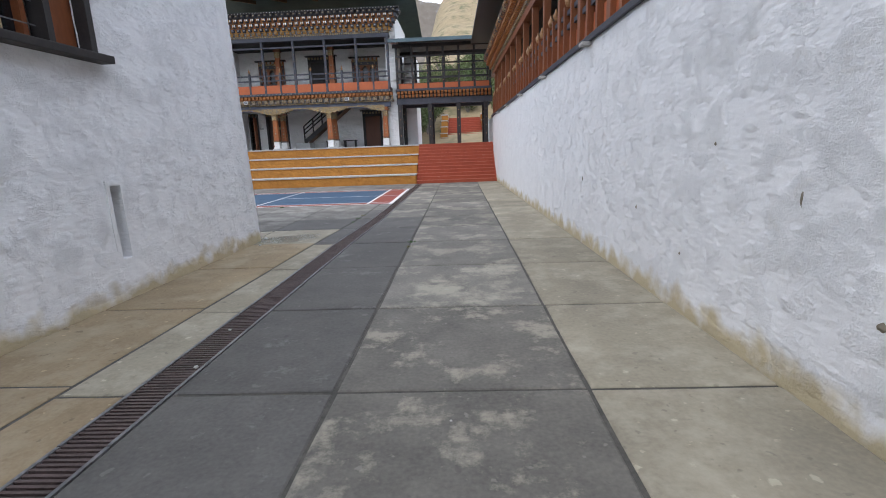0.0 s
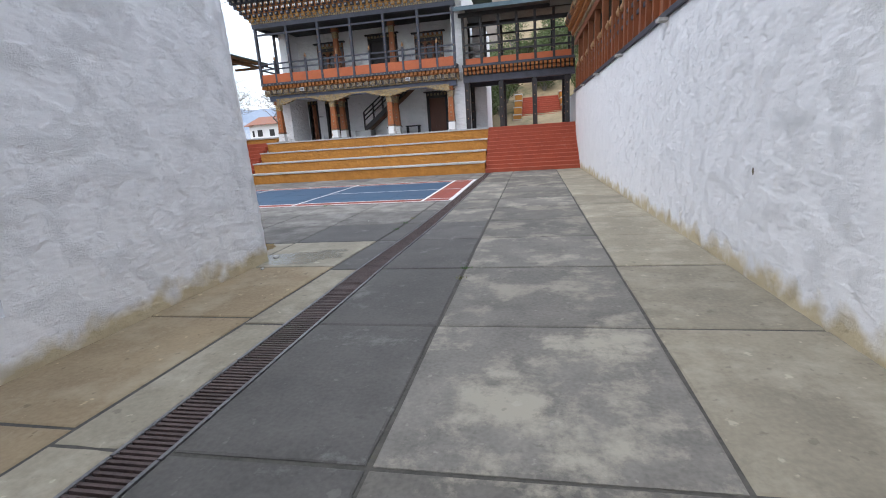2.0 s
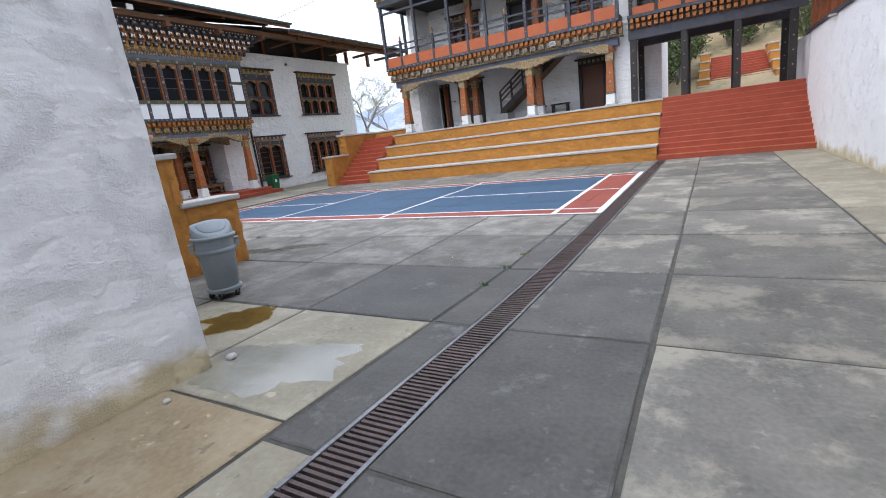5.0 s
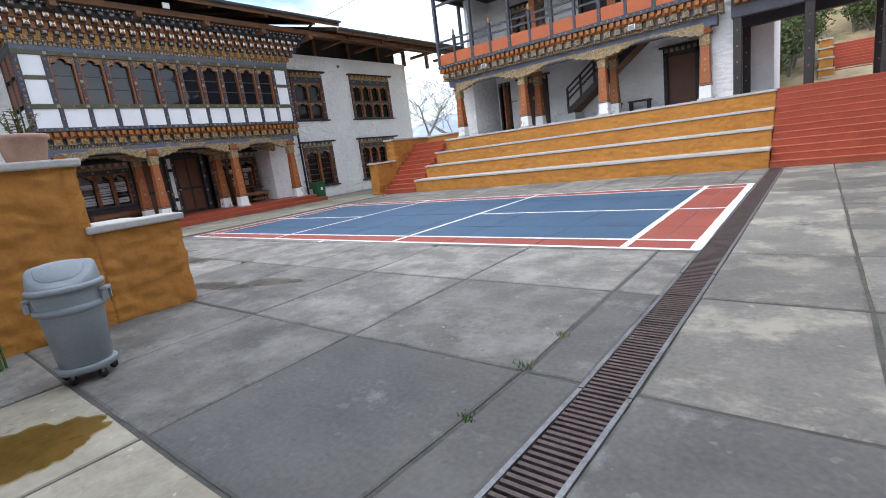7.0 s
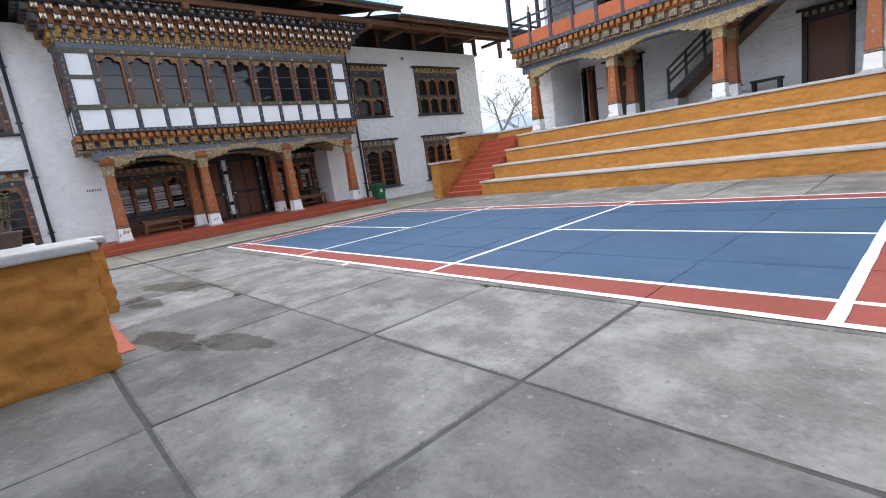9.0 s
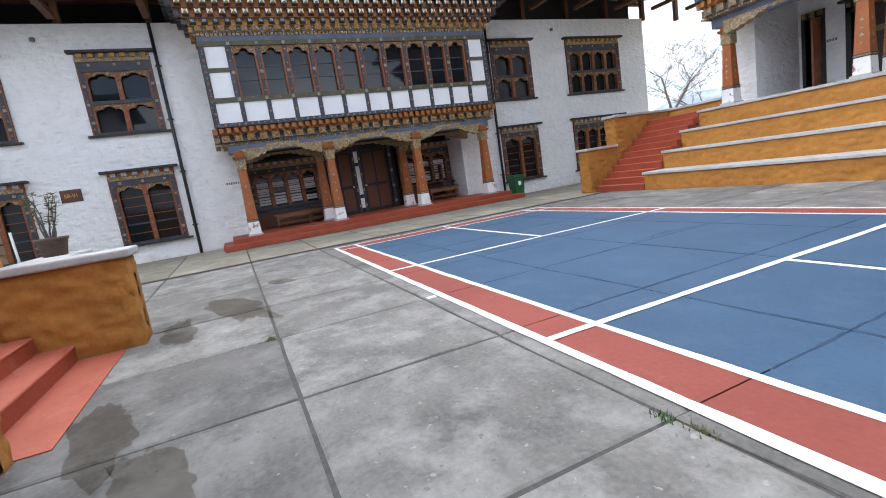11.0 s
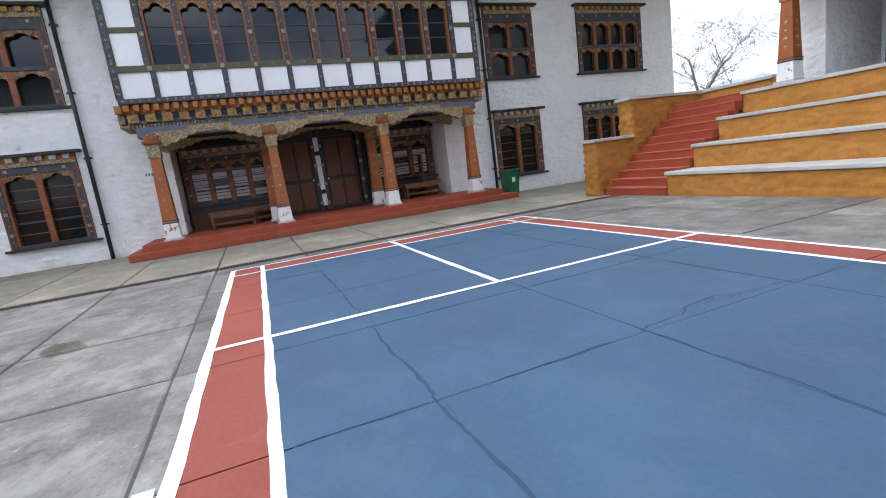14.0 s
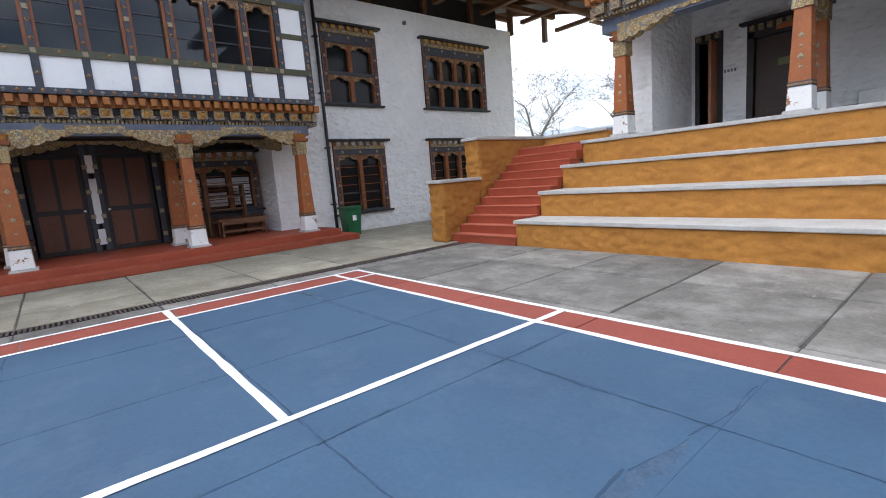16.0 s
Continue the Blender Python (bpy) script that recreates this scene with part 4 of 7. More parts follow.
def scallop_bracket(m, parent, u0, u1, v, drop, w0, w1):
    """The gilt bracket arms that meet in the middle of a bay: scalloped lower edge, deep at the columns."""
    s, n, p = Shape(m), 104, []
    for i in range(n + 1):
        q = i / n
        e = min(q, 1 - q) * 2
        base = drop * (1 - min(1, e / 0.72) ** 1.5)
        low = v - 0.05 - base - 0.05 * abs(math.sin(q * math.pi * 13)) ** 0.6 * (1 if e < 0.75 else 0.5)
        a = u0 + (u1 - u0) * q
        p += [(a, w0, low), (a, w1, low), (a, w1, v), (a, w0, v)]
    s.add(p, [(4 * i + j, 4 * i + (j + 1) % 4, 4 * i + 4 + (j + 1) % 4, 4 * i + 4 + j) for i in range(n) for j in range(4)] + [(0, 3, 2, 1), (4 * n, 4 * n + 1, 4 * n + 2, 4 * n + 3)])
    return s.make("scalloped_bracket", GOLD, parent, "gilt scalloped bracket board")


def cornice(m, parent, u0, u1, v0, tiers, w0):
    """Stacked, outward stepping rows of painted blocks. tiers: (height, out, pitch, material, backing)."""
    v, w, k = v0, w0, 0.0
    for h, out, pitch, material, backing in tiers:
        Shape(m).box(u0 - k, u1 + k, -0.4, w, v, v + h * 0.999).make("cornice_board", backing, parent)
        if pitch:
            dentils(m, "cornice_course", material, parent, u0 - k, u1 + k, w, w + out * 0.9, v + h * 0.08, v + h * 0.92, pitch, 0.62, ret=min(1.2, w + 0.35), taper=0.75)
        v, w, k = v + h, w + out, k + out
    return v, w, k


def painted_cornice(m, parent, u0, u1, v, w):
    """Courses of painted blocks that step outward: scrolls, gold faces, white flowers, two rows of pointed corbels."""
    k = 0.0
    for h, out, pitch, mtl, backing, point in ((0.1, 0.06, 0.12, GOLD, SLATE, None), (0.17, 0.1, 0.31, GOLD_FACE, LATTICE, (ORNAMENT,)), (0.17, 0.13, 0.31, SLATE, GOLD_FACE, (FLOWER,)), (0.23, 0.15, 0.31, SLATE, RUST_BLOCKS, (GOLD_FACE, PANEL)), (0.2, 0.16, 0.31, SLATE, RUST_BLOCKS, (GOLD_FACE, PANEL)), (0.16, 0.14, 0.31, SLATE, BLACK, (ORNAMENT,))):
        Shape(m).box(u0 - k, u1 + k, -0.4, w, v, v + h * 0.999).make("cornice_board", backing, parent)
        if h > 0.12:
            block_row(m, "cornice_block", mtl, parent, u0 - k, u1 + k, w, w + out * 0.9, v + h * 0.06, v + h * 0.94, pitch, 0.56, 0.8, point)
        else:
            dentils(m, "scroll_course", mtl, parent, u0 - k, u1 + k, w, w + out * 0.9, v + h * 0.08, v + h * 0.92, pitch, 0.7)
        end_blocks(m, "cornice_return", mtl, parent, u0 - k, u1 + k, w, w + out * 0.9, v + h * 0.08, v + h * 0.92, pitch, min(1.2, w + 0.35), 0.62)
        v, w, k = v + h, w + out, k + out
    Shape(m).box(u0 - k, u1 + k, -0.4, w + 0.03, v, v + 0.07).make("cornice_top", BLACK, parent)
    stud_row(m, parent, [(u0 - k + 0.08 + 0.155 * i, w + 0.03, v + 0.035) for i in range(int((u1 - u0 + 2 * k) / 0.155))], 0.026, PANEL)


# ---- west building ----
WM = facing_west_building()
west = thing("west_building", (-21.7, 14, 0), "two-storey whitewashed building with painted timber windows", "building", kind="structure")
UP = [(6.5, 9.35), (11.12, 13.03), (24.97, 26.9), (28.8, 31.85)]
LOW = [(6.45, 9.2), (11.17, 12.95), (25.0, 26.88), (28.8, 31.7)]
holes = [(a, b, 3.9, 6.3) for a, b in UP] + [(a, b, 0.56, 2.86) for a, b in LOW] + [(14.95, 23.2, -0.1, 3.0), (0.4, 3.2, 3.9, 6.3), (0.4, 3.2, 0.56, 2.86)]
s = Shape(WM)
wall_cells(s, -4, 33.5, -0.05, 7.1, -0.55, 0.0, holes)
s.make("front_wall", WHITE_FAR, west, "uneven whitewashed masonry")
Shape(WM).box(32.95, 33.48, -9, -0.55, -0.05, 7.1).make("end_wall", WHITE_FAR, west)
Shape(WM).box(-4, 33.4, -9, -8.5, -0.05, 7.1).make("rear_wall", WHITE_FAR, west)
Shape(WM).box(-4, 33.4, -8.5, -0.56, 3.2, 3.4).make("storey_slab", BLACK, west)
Shape(WM).box(-4, 33.4, -8.5, -0.56, 7.0, 7.1).make("attic_slab", RAFTER, west)
for i, ((a, b), n) in enumerate(zip(UP, (4, 2, 2, 4))):
    timber_window(WM, a, b, 3.88, 6.32, n, 2, "window_upper", "dark painted timber window with two rows of arched lights", i == 0)
for i, ((a, b), n) in enumerate(zip(LOW, (4, 2, 2, 4))):
    timber_window(WM, a, b, 0.54, 2.88, n, 1, "window_lower", "tall arched timber window with orange mullions and black head board", i == 0)
timber_window(WM, 0.4, 3.2, 3.88, 6.32, 4, 2, "window_upper", "dark painted timber window with two rows of arched lights")
timber_window(WM, 0.4, 3.2, 0.54, 2.88, 4, 1, "window_lower", "tall arched timber window with orange mullions and black head board")


def downpipe(y, name="downpipe"):
    t = thing(name, (-21.6, y, 0), "black rainwater pipe fixed to the white wall", "pipe", "rainwater pipes")
    Shape().tube((-21.6, y, 0.0), (-21.6, y, 7.1), 0.05, 0.05, 10).make("pipe", PIPE, t, smooth=True)
    Shape().tube((-21.6, y, 7.1), (-19.0, y, 7.75), 0.05, 0.05, 10).make("swan_neck", PIPE, t, smooth=True)
    for z in (0.9, 2.6, 4.2, 5.8):
        Shape().tube((-21.6, y, z), (-21.6, y, z + 0.06), 0.064, 0.064, 10).make("pipe_clip", PIPE, t)
        Shape().box(-21.7, -21.6, y - 0.09, y + 0.09, z + 0.015, z + 0.045).make("pipe_bracket", PIPE, t)
    return t


downpipe(13.2)
downpipe(24.82)

# projecting bay over the porch
BAY0, BAY1, BF = 14.4, 23.87, 1.48
bay = thing("timber_bay", (-20.9, 19.1, 3.0), "projecting painted timber bay with arched windows and white panels", "bay window")
# solid near-black core stands in for the unlit room behind the frames
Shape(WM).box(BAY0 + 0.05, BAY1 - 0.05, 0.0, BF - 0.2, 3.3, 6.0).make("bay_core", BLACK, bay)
studs = []
nb = 12
pw = (BAY1 - BAY0) / nb


def bay_post(u, v0, v1, w=0.12, out=0.03):
    Shape(WM).box(u - w / 2, u + w / 2, BF - 0.2, BF + out, v0, v1).make("post", SLATE, bay)


Shape(WM).box(BAY0, BAY1, 0.0, BF + 0.05, 3.62, 3.74).make("bottom_beam", SLATE, bay, bevel=0.008)
Shape(WM).box(BAY0, BAY1, BF - 0.2, BF + 0.035, 4.33, 4.47).make("middle_beam", GREEN_BAND, bay)
Shape(WM).box(BAY0, BAY1, 0.0, BF + 0.04, 5.93, 6.06).make("top_beam", GREEN_BAND, bay)
WIN0, WIN1 = 15.2, 23.08
wp = (WIN1 - WIN0) / 10
for i in range(nb + 1):
    u = BAY0 + 0.07 + (BAY1 - BAY0 - 0.14) * i / nb
    bay_post(u, 3.74, 4.33)
    studs.append((u, BF + 0.03, 4.0))
    if i < nb:
        Shape(WM).box(u + 0.06, u + pw - 0.08, BF - 0.19, BF - 0.01, 3.74, 4.33).make("white_panel", PANEL, bay)
for u in (BAY0 + 0.07, WIN0 - 0.03, WIN1 + 0.03, BAY1 - 0.07):
    bay_post(u, 4.47, 5.93, 0.14, 0.032)
    studs += [(u, BF + 0.03, 4.6 + 0.3 * k) for k in range(5)]
for a, b in ((BAY0 + 0.14, WIN0 - 0.1), (WIN1 + 0.1, BAY1 - 0.14)):
    Shape(WM).box(a, b, BF - 0.2, BF + 0.02, 5.2, 5.32).make("side_rail", GREEN_BAND, bay)
    for lo, hi in ((4.47, 5.2), (5.32, 5.93)):
        Shape(WM).box(a, b, BF - 0.19, BF - 0.01, lo, hi).make("white_panel", PANEL, bay)
for i in range(10):
    a, b = WIN0 + wp * i, WIN0 + wp * (i + 1)
    if i:
        bay_post(a, 4.47, 5.93, 0.1, 0.025)
        studs += [(a, BF + 0.025, v) for v in (4.62, 4.95, 5.4, 5.8)]
    for e in (a + 0.05, b - 0.11):
        Shape(WM).box(e, e + 0.06, BF - 0.2, BF - 0.02, 4.47, 5.75).make("light_jamb", BROWN, bay)
    arch_board(WM, "arch_board", ARCH, bay, a + 0.05, b - 0.05, 5.5, 5.94, BF - 0.1, BF - 0.01, 0.36)
    pane = Shape(WM).box(a + 0.04, b - 0.04, BF - 0.2, BF - 0.15, 4.47, 5.93).make("pane", GLASS, bay)
    for v in (4.95, 5.35):
        Shape(WM).box(a + 0.05, b - 0.05, BF - 0.15, BF - 0.13, v, v + 0.03).make("glazing_bar", SLATE, pane)
    studs.append((a + wp / 2, BF + 0.04, 5.995))
    studs.append((a + wp / 2, BF + 0.035, 4.4))
# panelled ends of the bay
for e, o in ((BAY0, -1), (BAY1, 1)):
    for lo, hi in ((3.74, 4.33), (4.47, 5.2), (5.32, 5.93)):
        Shape(WM).box(min(e, e + o * 0.012), max(e, e + o * 0.012), 0.1, BF - 0.25, lo, hi).make("end_panel", BROWN if lo > 4.4 else PANEL, bay)
    for w in (0.05, 0.75, BF - 0.06):
        Shape(WM).box(min(e, e + o * 0.03), max(e, e + o * 0.03), w - 0.06, w + 0.06, 3.74, 5.93).make("end_post", SLATE, bay)
stud_row(WM, bay, studs, 0.04)
rim = [(BAY0 + 0.1 + 0.185 * i, BF + 0.05, 3.68) for i in range(51)]
rim += [(u, BF + 0.032, 3.85 + 0.17 * i) for u in (BAY0 + 0.06, BAY1 - 0.06) for i in range(12)]
stud_row(WM, bay, rim[::2], 0.042, PALE_STUD)
stud_row(WM, bay, rim[1::2], 0.042)
for i in range(11):
    u = WIN0 + wp * i
    for v in (4.4, 5.17, 5.995):
        Shape(WM).box(u - 0.05, u + 0.05, BF + 0.02, BF + 0.046, v - 0.05, v + 0.05).make("rosette", ORNAMENT, bay, bevel=0.012)
# stepped block rows under the bay
for lo, hi, w, mtl, pitch, bk in ((3.42, 3.62, BF - 0.02, RUST_BLOCKS, 0.21, RUST_BLOCKS), (3.2, 3.42, BF - 0.15, PALE_BLOCKS, 0.36, LATTICE), (3.1, 3.2, BF - 0.25, GOLD, 0.08, GOLD)):
    Shape(WM).box(BAY0 + 0.1, BAY1 - 0.1, 0.0, w - 0.1, lo, hi).make("frieze_board", bk, bay)
    end_blocks(WM, "frieze_return", mtl, bay, BAY0 + 0.02, BAY1 - 0.02, w - 0.1, w + 0.04, lo + 0.015, hi - 0.015, pitch, w - 0.1, 0.7)
    if pitch < 0.1:
        dentils(WM, "scroll_course", mtl, bay, BAY0 + 0.02, BAY1 - 0.02, w - 0.1, w + 0.04, lo + 0.015, hi - 0.015, pitch, 0.7)
    else:
        block_row(WM, "frieze_block", mtl, bay, BAY0 + 0.02, BAY1 - 0.02, w - 0.1, w + 0.04, lo + 0.015, hi - 0.015, pitch, 0.62, 0.8 if pitch < 0.22 else 1.0, None if pitch < 0.22 else (GOLD_FACE,))
Shape(WM).box(BAY0 + 0.2, BAY1 - 0.2, 0.98, BF - 0.14, 2.86, 3.1).make("porch_beam", BLUE_BEAM, bay, "slate blue painted beam")
for u in (16.2, 19.1, 22.0):
    Shape(WM).box(u - 0.5, u + 0.5, BF - 0.14, BF - 0.132, 2.98, 3.06).make("beam_scroll", GOLD, bay, "faded gilt scroll painting")
COLS_Y = [14.87, 17.58, 20.65, 23.38]
for a, b in zip(COLS_Y, COLS_Y[1:]):
    scallop_bracket(WM, bay, a, b, 2.97, 0.3, 1.2, 1.372)
    scallop_bracket(WM, bay, a + 0.02, b - 0.02, 2.88, 0.22, 0.1, 0.2)
for u in COLS_Y:
    Shape(WM).box(u - 0.13, u + 0.13, 1.372, 1.395, 2.68, 2.94).make("medallion", LATTICE, bay, "pale painted medallion on the bracket", bevel=0.01)
# block cornice over the bay
Shape(WM).box(BAY0, BAY1, 0.0, BF + 0.03, 6.06, 6.2).make("painted_beam", BLUE_BEAM, bay, "slate blue beam with faded gold scrolls")
painted_cornice(WM, bay, BAY0, BAY1, 6.2, BF - 0.02)

# porch
porch = thing("porch", (-21, 19, 0), "raised red oxide porch floor with two steps", "porch")
Shape().box(-23.4, -20.05, 14.2, 24.15, 0, 0.33).make("platform", OXIDE, porch, bevel=0.02)
Shape().box(-20.05, -19.7, 13.95, 24.5, 0, 0.165).make("step", OXIDE, porch, bevel=0.02)
Shape().box(-21.72, -20.05, 13.9, 14.2, 0, 0.165).make("step", OXIDE, porch, bevel=0.02)
Shape().box(-21.72, -20.05, 24.15, 24.5, 0, 0.165).make("step", OXIDE, porch, bevel=0.02)
for y0_, y1_ in ((14.62, 15.02), (23.13, 23.53)):
    Shape().box(-23.2, -21.71, y0_, y1_, 0.33, 3.1).make("side_wall", WHITE_FAR, porch, "whitewashed side wall of the recess")
# back wall and ceiling are near-black, so the recess's shade is in their colour
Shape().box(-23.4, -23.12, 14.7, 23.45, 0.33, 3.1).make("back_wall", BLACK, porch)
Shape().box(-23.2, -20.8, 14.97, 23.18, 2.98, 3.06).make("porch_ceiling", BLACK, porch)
for y in COLS_Y:
    column((-20.4, y, 0.33), 2.55)
for y in (17.45, 20.55):
    column((-21.65, y, 0.33), 2.6, group="inner porch columns")
PM = Matrix(((0, 1, 0, -22.9), (1, 0, 0, 0), (0, 0, 1, 0), (0, 0, 0, 1)))
timber_window(PM, 15.1, 17.6, 0.95, 2.75, 4, 1, "window_porch", "arched porch window with brown mullions and pale painted reflections on its panes", whitish=True)
timber_window(PM, 20.75, 23.05, 0.95, 2.75, 3, 1, "window_porch", "arched porch window with brown mullions and pale painted reflections on its panes", whitish=True)
for u0_, u1_ in ((15.1, 17.6), (20.75, 23.05)):
    Shape(PM).box(u0_, u1_, 0.0, 0.06, 0.33, 0.95).make("dado_panel", DOOR_BROWN, porch, "red-brown boarded panel")
    Shape(PM).box(u0_, u1_, 0.0, 0.1, 0.85, 0.95).make("dado_rail", SLATE, porch)
door = thing("porch_door", (-22.8, 19.1, 0.33), "closed double door of dark red-brown panelled timber in a black frame", "door")
for a, b in ((17.8, 18.87), (19.2, 20.3)):
    leaf = Shape(PM).box(a, b, 0.0, 0.08, 0.33, 2.7).make("door_leaf", BLACK, door, "dark framed leaf with red-brown panels", bevel=0.01)
    for u in (a + 0.1, (a + b) / 2 + 0.04):
        for v0_, v1_ in ((0.45, 1.3), (1.42, 2.6)):
            Shape(PM).box(u, u + (b - a) / 2 - 0.14, 0.08, 0.095, v0_, v1_).make("door_panel", DOOR_BROWN, leaf, "dark red-brown panel")
    e = b - 0.08 if a < 19 else a + 0.08
    Shape(PM).tube((e, 0.08, 1.35), (e, 0.16, 1.35), 0.03, 0.03, 8).make("door_knob", PANEL, leaf, "pale door knob")
for u in (17.7, 18.93, 19.14, 20.4):
    Shape(PM).box(u - 0.06, u + 0.06, -0.02, 0.16, 0.33, 2.95).make("door_post", SLATE, door)
    for v in (0.6, 1.2, 1.8, 2.4):
        Shape(PM).box(u - 0.05, u + 0.05, 0.16, 0.175, v - 0.05, v + 0.05).make("rosette", ORNAMENT, door)
Shape(PM).box(17.64, 20.46, 0.0, 0.15, 2.7, 2.95).make("door_head", BLACK, door)
for v0_, v1_ in ((0.5, 0.88), (1.02, 2.12), (2.25, 2.68)):
    Shape(PM).box(18.96, 19.11, 0.1, 0.17, v0_, v1_).make("white_panel", PANEL, door, "white painted strip")


def bench(x, y, w, name="wooden_bench"):
    t = thing(name, (x, y, 0.33), "plain dark wooden bench standing in the porch", "bench", "porch benches")
    Shape().box(x - 0.2, x + 0.2, y - w / 2, y + w / 2, 0.76, 0.81).make("seat", RAFTER, t, bevel=0.008)
    Shape().box(x + 0.17, x + 0.2, y - w / 2 + 0.05, y + w / 2 - 0.05, 0.66, 0.76).make("apron", RAFTER, t)
    for sx in (-0.16, 0.16):
        for sy in (-1, 1):
            Shape().box(x + sx - 0.025, x + sx + 0.025, y + sy * (w / 2 - 0.08) - 0.025, y + sy * (w / 2 - 0.08) + 0.025, 0.33, 0.76).make("leg", RAFTER, t)
    for sx in (-0.16, 0.16):
        Shape().box(x + sx - 0.015, x + sx + 0.015, y - w / 2 + 0.08, y + w / 2 - 0.08, 0.45, 0.5).make("stretcher", RAFTER, t)


bench(-21.9, 16.25, 1.25)
bench(-22.35, 17.3, 0.95)
bench(-22.1, 22.2, 1.3)
shelf = thing("wooden_rack", (-22.6, 21.95, 0.33), "dark wooden rack with open shelves against the porch window", "rack")
for y in (21.45, 22.45):
    Shape().box(-22.75, -22.45, y - 0.03, y + 0.03, 0.33, 1.75).make("side_post", RAFTER, shelf)
for z in (0.7, 1.05, 1.4, 1.72):
    Shape().box(-22.75, -22.45, 21.45, 22.45, z, z + 0.04).make("shelf", RAFTER, shelf)

# roof over the west building
west_roof = thing("west_roof", (-22, 15, 7.1), "wide overhanging sheet-metal roof on timber rafters", "roof", kind="structure")


def roof_sheet(parent, y0, y1, x_eave, z_eave, x_ridge, z_ridge):
    s = Shape()
    d = Vector((x_ridge - x_eave, 0, z_ridge - z_eave))
    s.add([(x_eave, y0, z_eave), (x_eave, y1, z_eave), (x_ridge, y1, z_ridge), (x_ridge, y0, z_ridge), (x_eave, y0, z_eave + 0.05), (x_eave, y1, z_eave + 0.05), (x_ridge, y1, z_ridge + 0.05), (x_ridge, y0, z_ridge + 0.05)],
          [(0, 3, 2, 1), (4, 5, 6, 7), (0, 1, 5, 4), (1, 2, 6, 5), (2, 3, 7, 6), (3, 0, 4, 7)])
    s.make("roof_sheet", ROOF, parent, "blue-grey corrugated sheet")
    s = Shape()
    y = y0 + 0.1
    while y < y1:
        s.add([(x_eave, y, z_eave - 0.002), (x_eave, y + 0.09, z_eave - 0.002), (x_ridge, y + 0.09, z_ridge - 0.002), (x_ridge, y, z_ridge - 0.002), (x_eave, y + 0.045, z_eave - 0.03), (x_ridge, y + 0.045, z_ridge - 0.03)],
              [(0, 4, 5, 3), (4, 1, 2, 5)])
        y += 0.18
    tagged(s.make("corrugation", ROOF_UNDER, parent), kind="stuff")


roof_sheet(west_roof, -6, 26.0, -18.75, 7.86, -27, 10.0)
roof_sheet(west_roof, 26.0, 36.4, -18.95, 7.66, -27, 9.75)
for y0_, y1_, xe, ze in ((-6, 26.0, -18.75, 7.86), (26.0, 36.4, -18.95, 7.66)):
    Shape().box(xe + 0.02, xe + 0.06, y0_, y1_, ze - 0.2, ze).make("fascia", RAFTER, west_roof)
    s = Shape()
    for i in range(9):
        q0, q1 = math.pi * i / 8, math.pi * (i + 1) / 8
        if i < 8:
            r = 0.085
            c = (xe + 0.15, ze - 0.0)
            s.add([(c[0] - r * math.cos(q0), y0_, c[1] - r * math.sin(q0)), (c[0] - r * math.cos(q1), y0_, c[1] - r * math.sin(q1)), (c[0] - r * math.cos(q1), y1_, c[1] - r * math.sin(q1)), (c[0] - r * math.cos(q0), y1_, c[1] - r * math.sin(q0))], [(0, 1, 2, 3)])
    s.make("gutter", ROOF, west_roof, "half-round metal gutter", smooth=True)
y = -5.2
while y < 36.3:
    off = 0.0 if y < 26 else -0.2
    s = Shape()
    for x_a, z_a, x_b, z_b in ((-18.85, 7.7 + off, -27, 9.83 + off),):
        s.add([(x_a, y - 0.07, z_a - 0.08), (x_a, y + 0.07, z_a - 0.08), (x_b, y + 0.07, z_b - 0.08), (x_b, y - 0.07, z_b - 0.08), (x_a, y - 0.07, z_a + 0.1), (x_a, y + 0.07, z_a + 0.1), (x_b, y + 0.07, z_b + 0.1), (x_b, y - 0.07, z_b + 0.1)],
              [(0, 3, 2, 1), (4, 5, 6, 7), (0, 1, 5, 4), (1, 2, 6, 5), (2, 3, 7, 6), (3, 0, 4, 7)])
    s.make("rafter", RAFTER, west_roof)
    Shape().box(-21.4, -19.2, y - 0.09, y + 0.09, 7.12 if y < 26 else 7.36, 7.3 if y < 26 else 7.5).make("outrigger_beam", RAFTER, west_roof)
    Shape().box(-22.1, -21.92, y - 0.09, y + 0.09, 7.1, 8.35 + off).make("roof_post", RAFTER, west_roof)
    y += 2.3
for x, z in ((-19.4, 7.62), (-21.5, 8.2), (-24, 8.8)):
    Shape().box(x - 0.09, x + 0.09, -6, 36.2, z - 0.3, z - 0.12).make("purlin", RAFTER, west_roof)
# near-black boards fill the loft; the shade under the roof is their colour
Shape().box(-26.8, -22.2, -5, 33.3, 7.1, 7.16).make("loft_floor", BLACK, west_roof)
Shape().box(-26.8, -22.3, 33.2, 33.3, 7.1, 8.3).make("loft_gable", RAFTER, west_roof)
Shape().box(-22.35, -22.25, 25.5, 33.3, 7.1, 8.1).make("loft_shade_front", BLACK, west_roof)
Shape().box(-26.9, -26.8, -5, 33.3, 7.1, 9.7).make("loft_shade_back", BLACK, west_roof)
flood = thing("floodlight", (-18.9, 18.6, 7.45), "small white floodlight under the eave", "lamp")
Shape().box(-19.0, -18.92, 18.5, 18.72, 7.42, 7.6).make("lamp_body", PANEL, flood, bevel=0.01)


# ---- north terrace and stairs ----
TOP = 2.04
NOSE = [25.13, 25.94, 26.75, 27.55]
terrace = thing("terrace_seating", (-8.5, 26, 0), "ochre plastered stepped seating with grey cement treads", "terrace")
NM = facing_south(0.0)
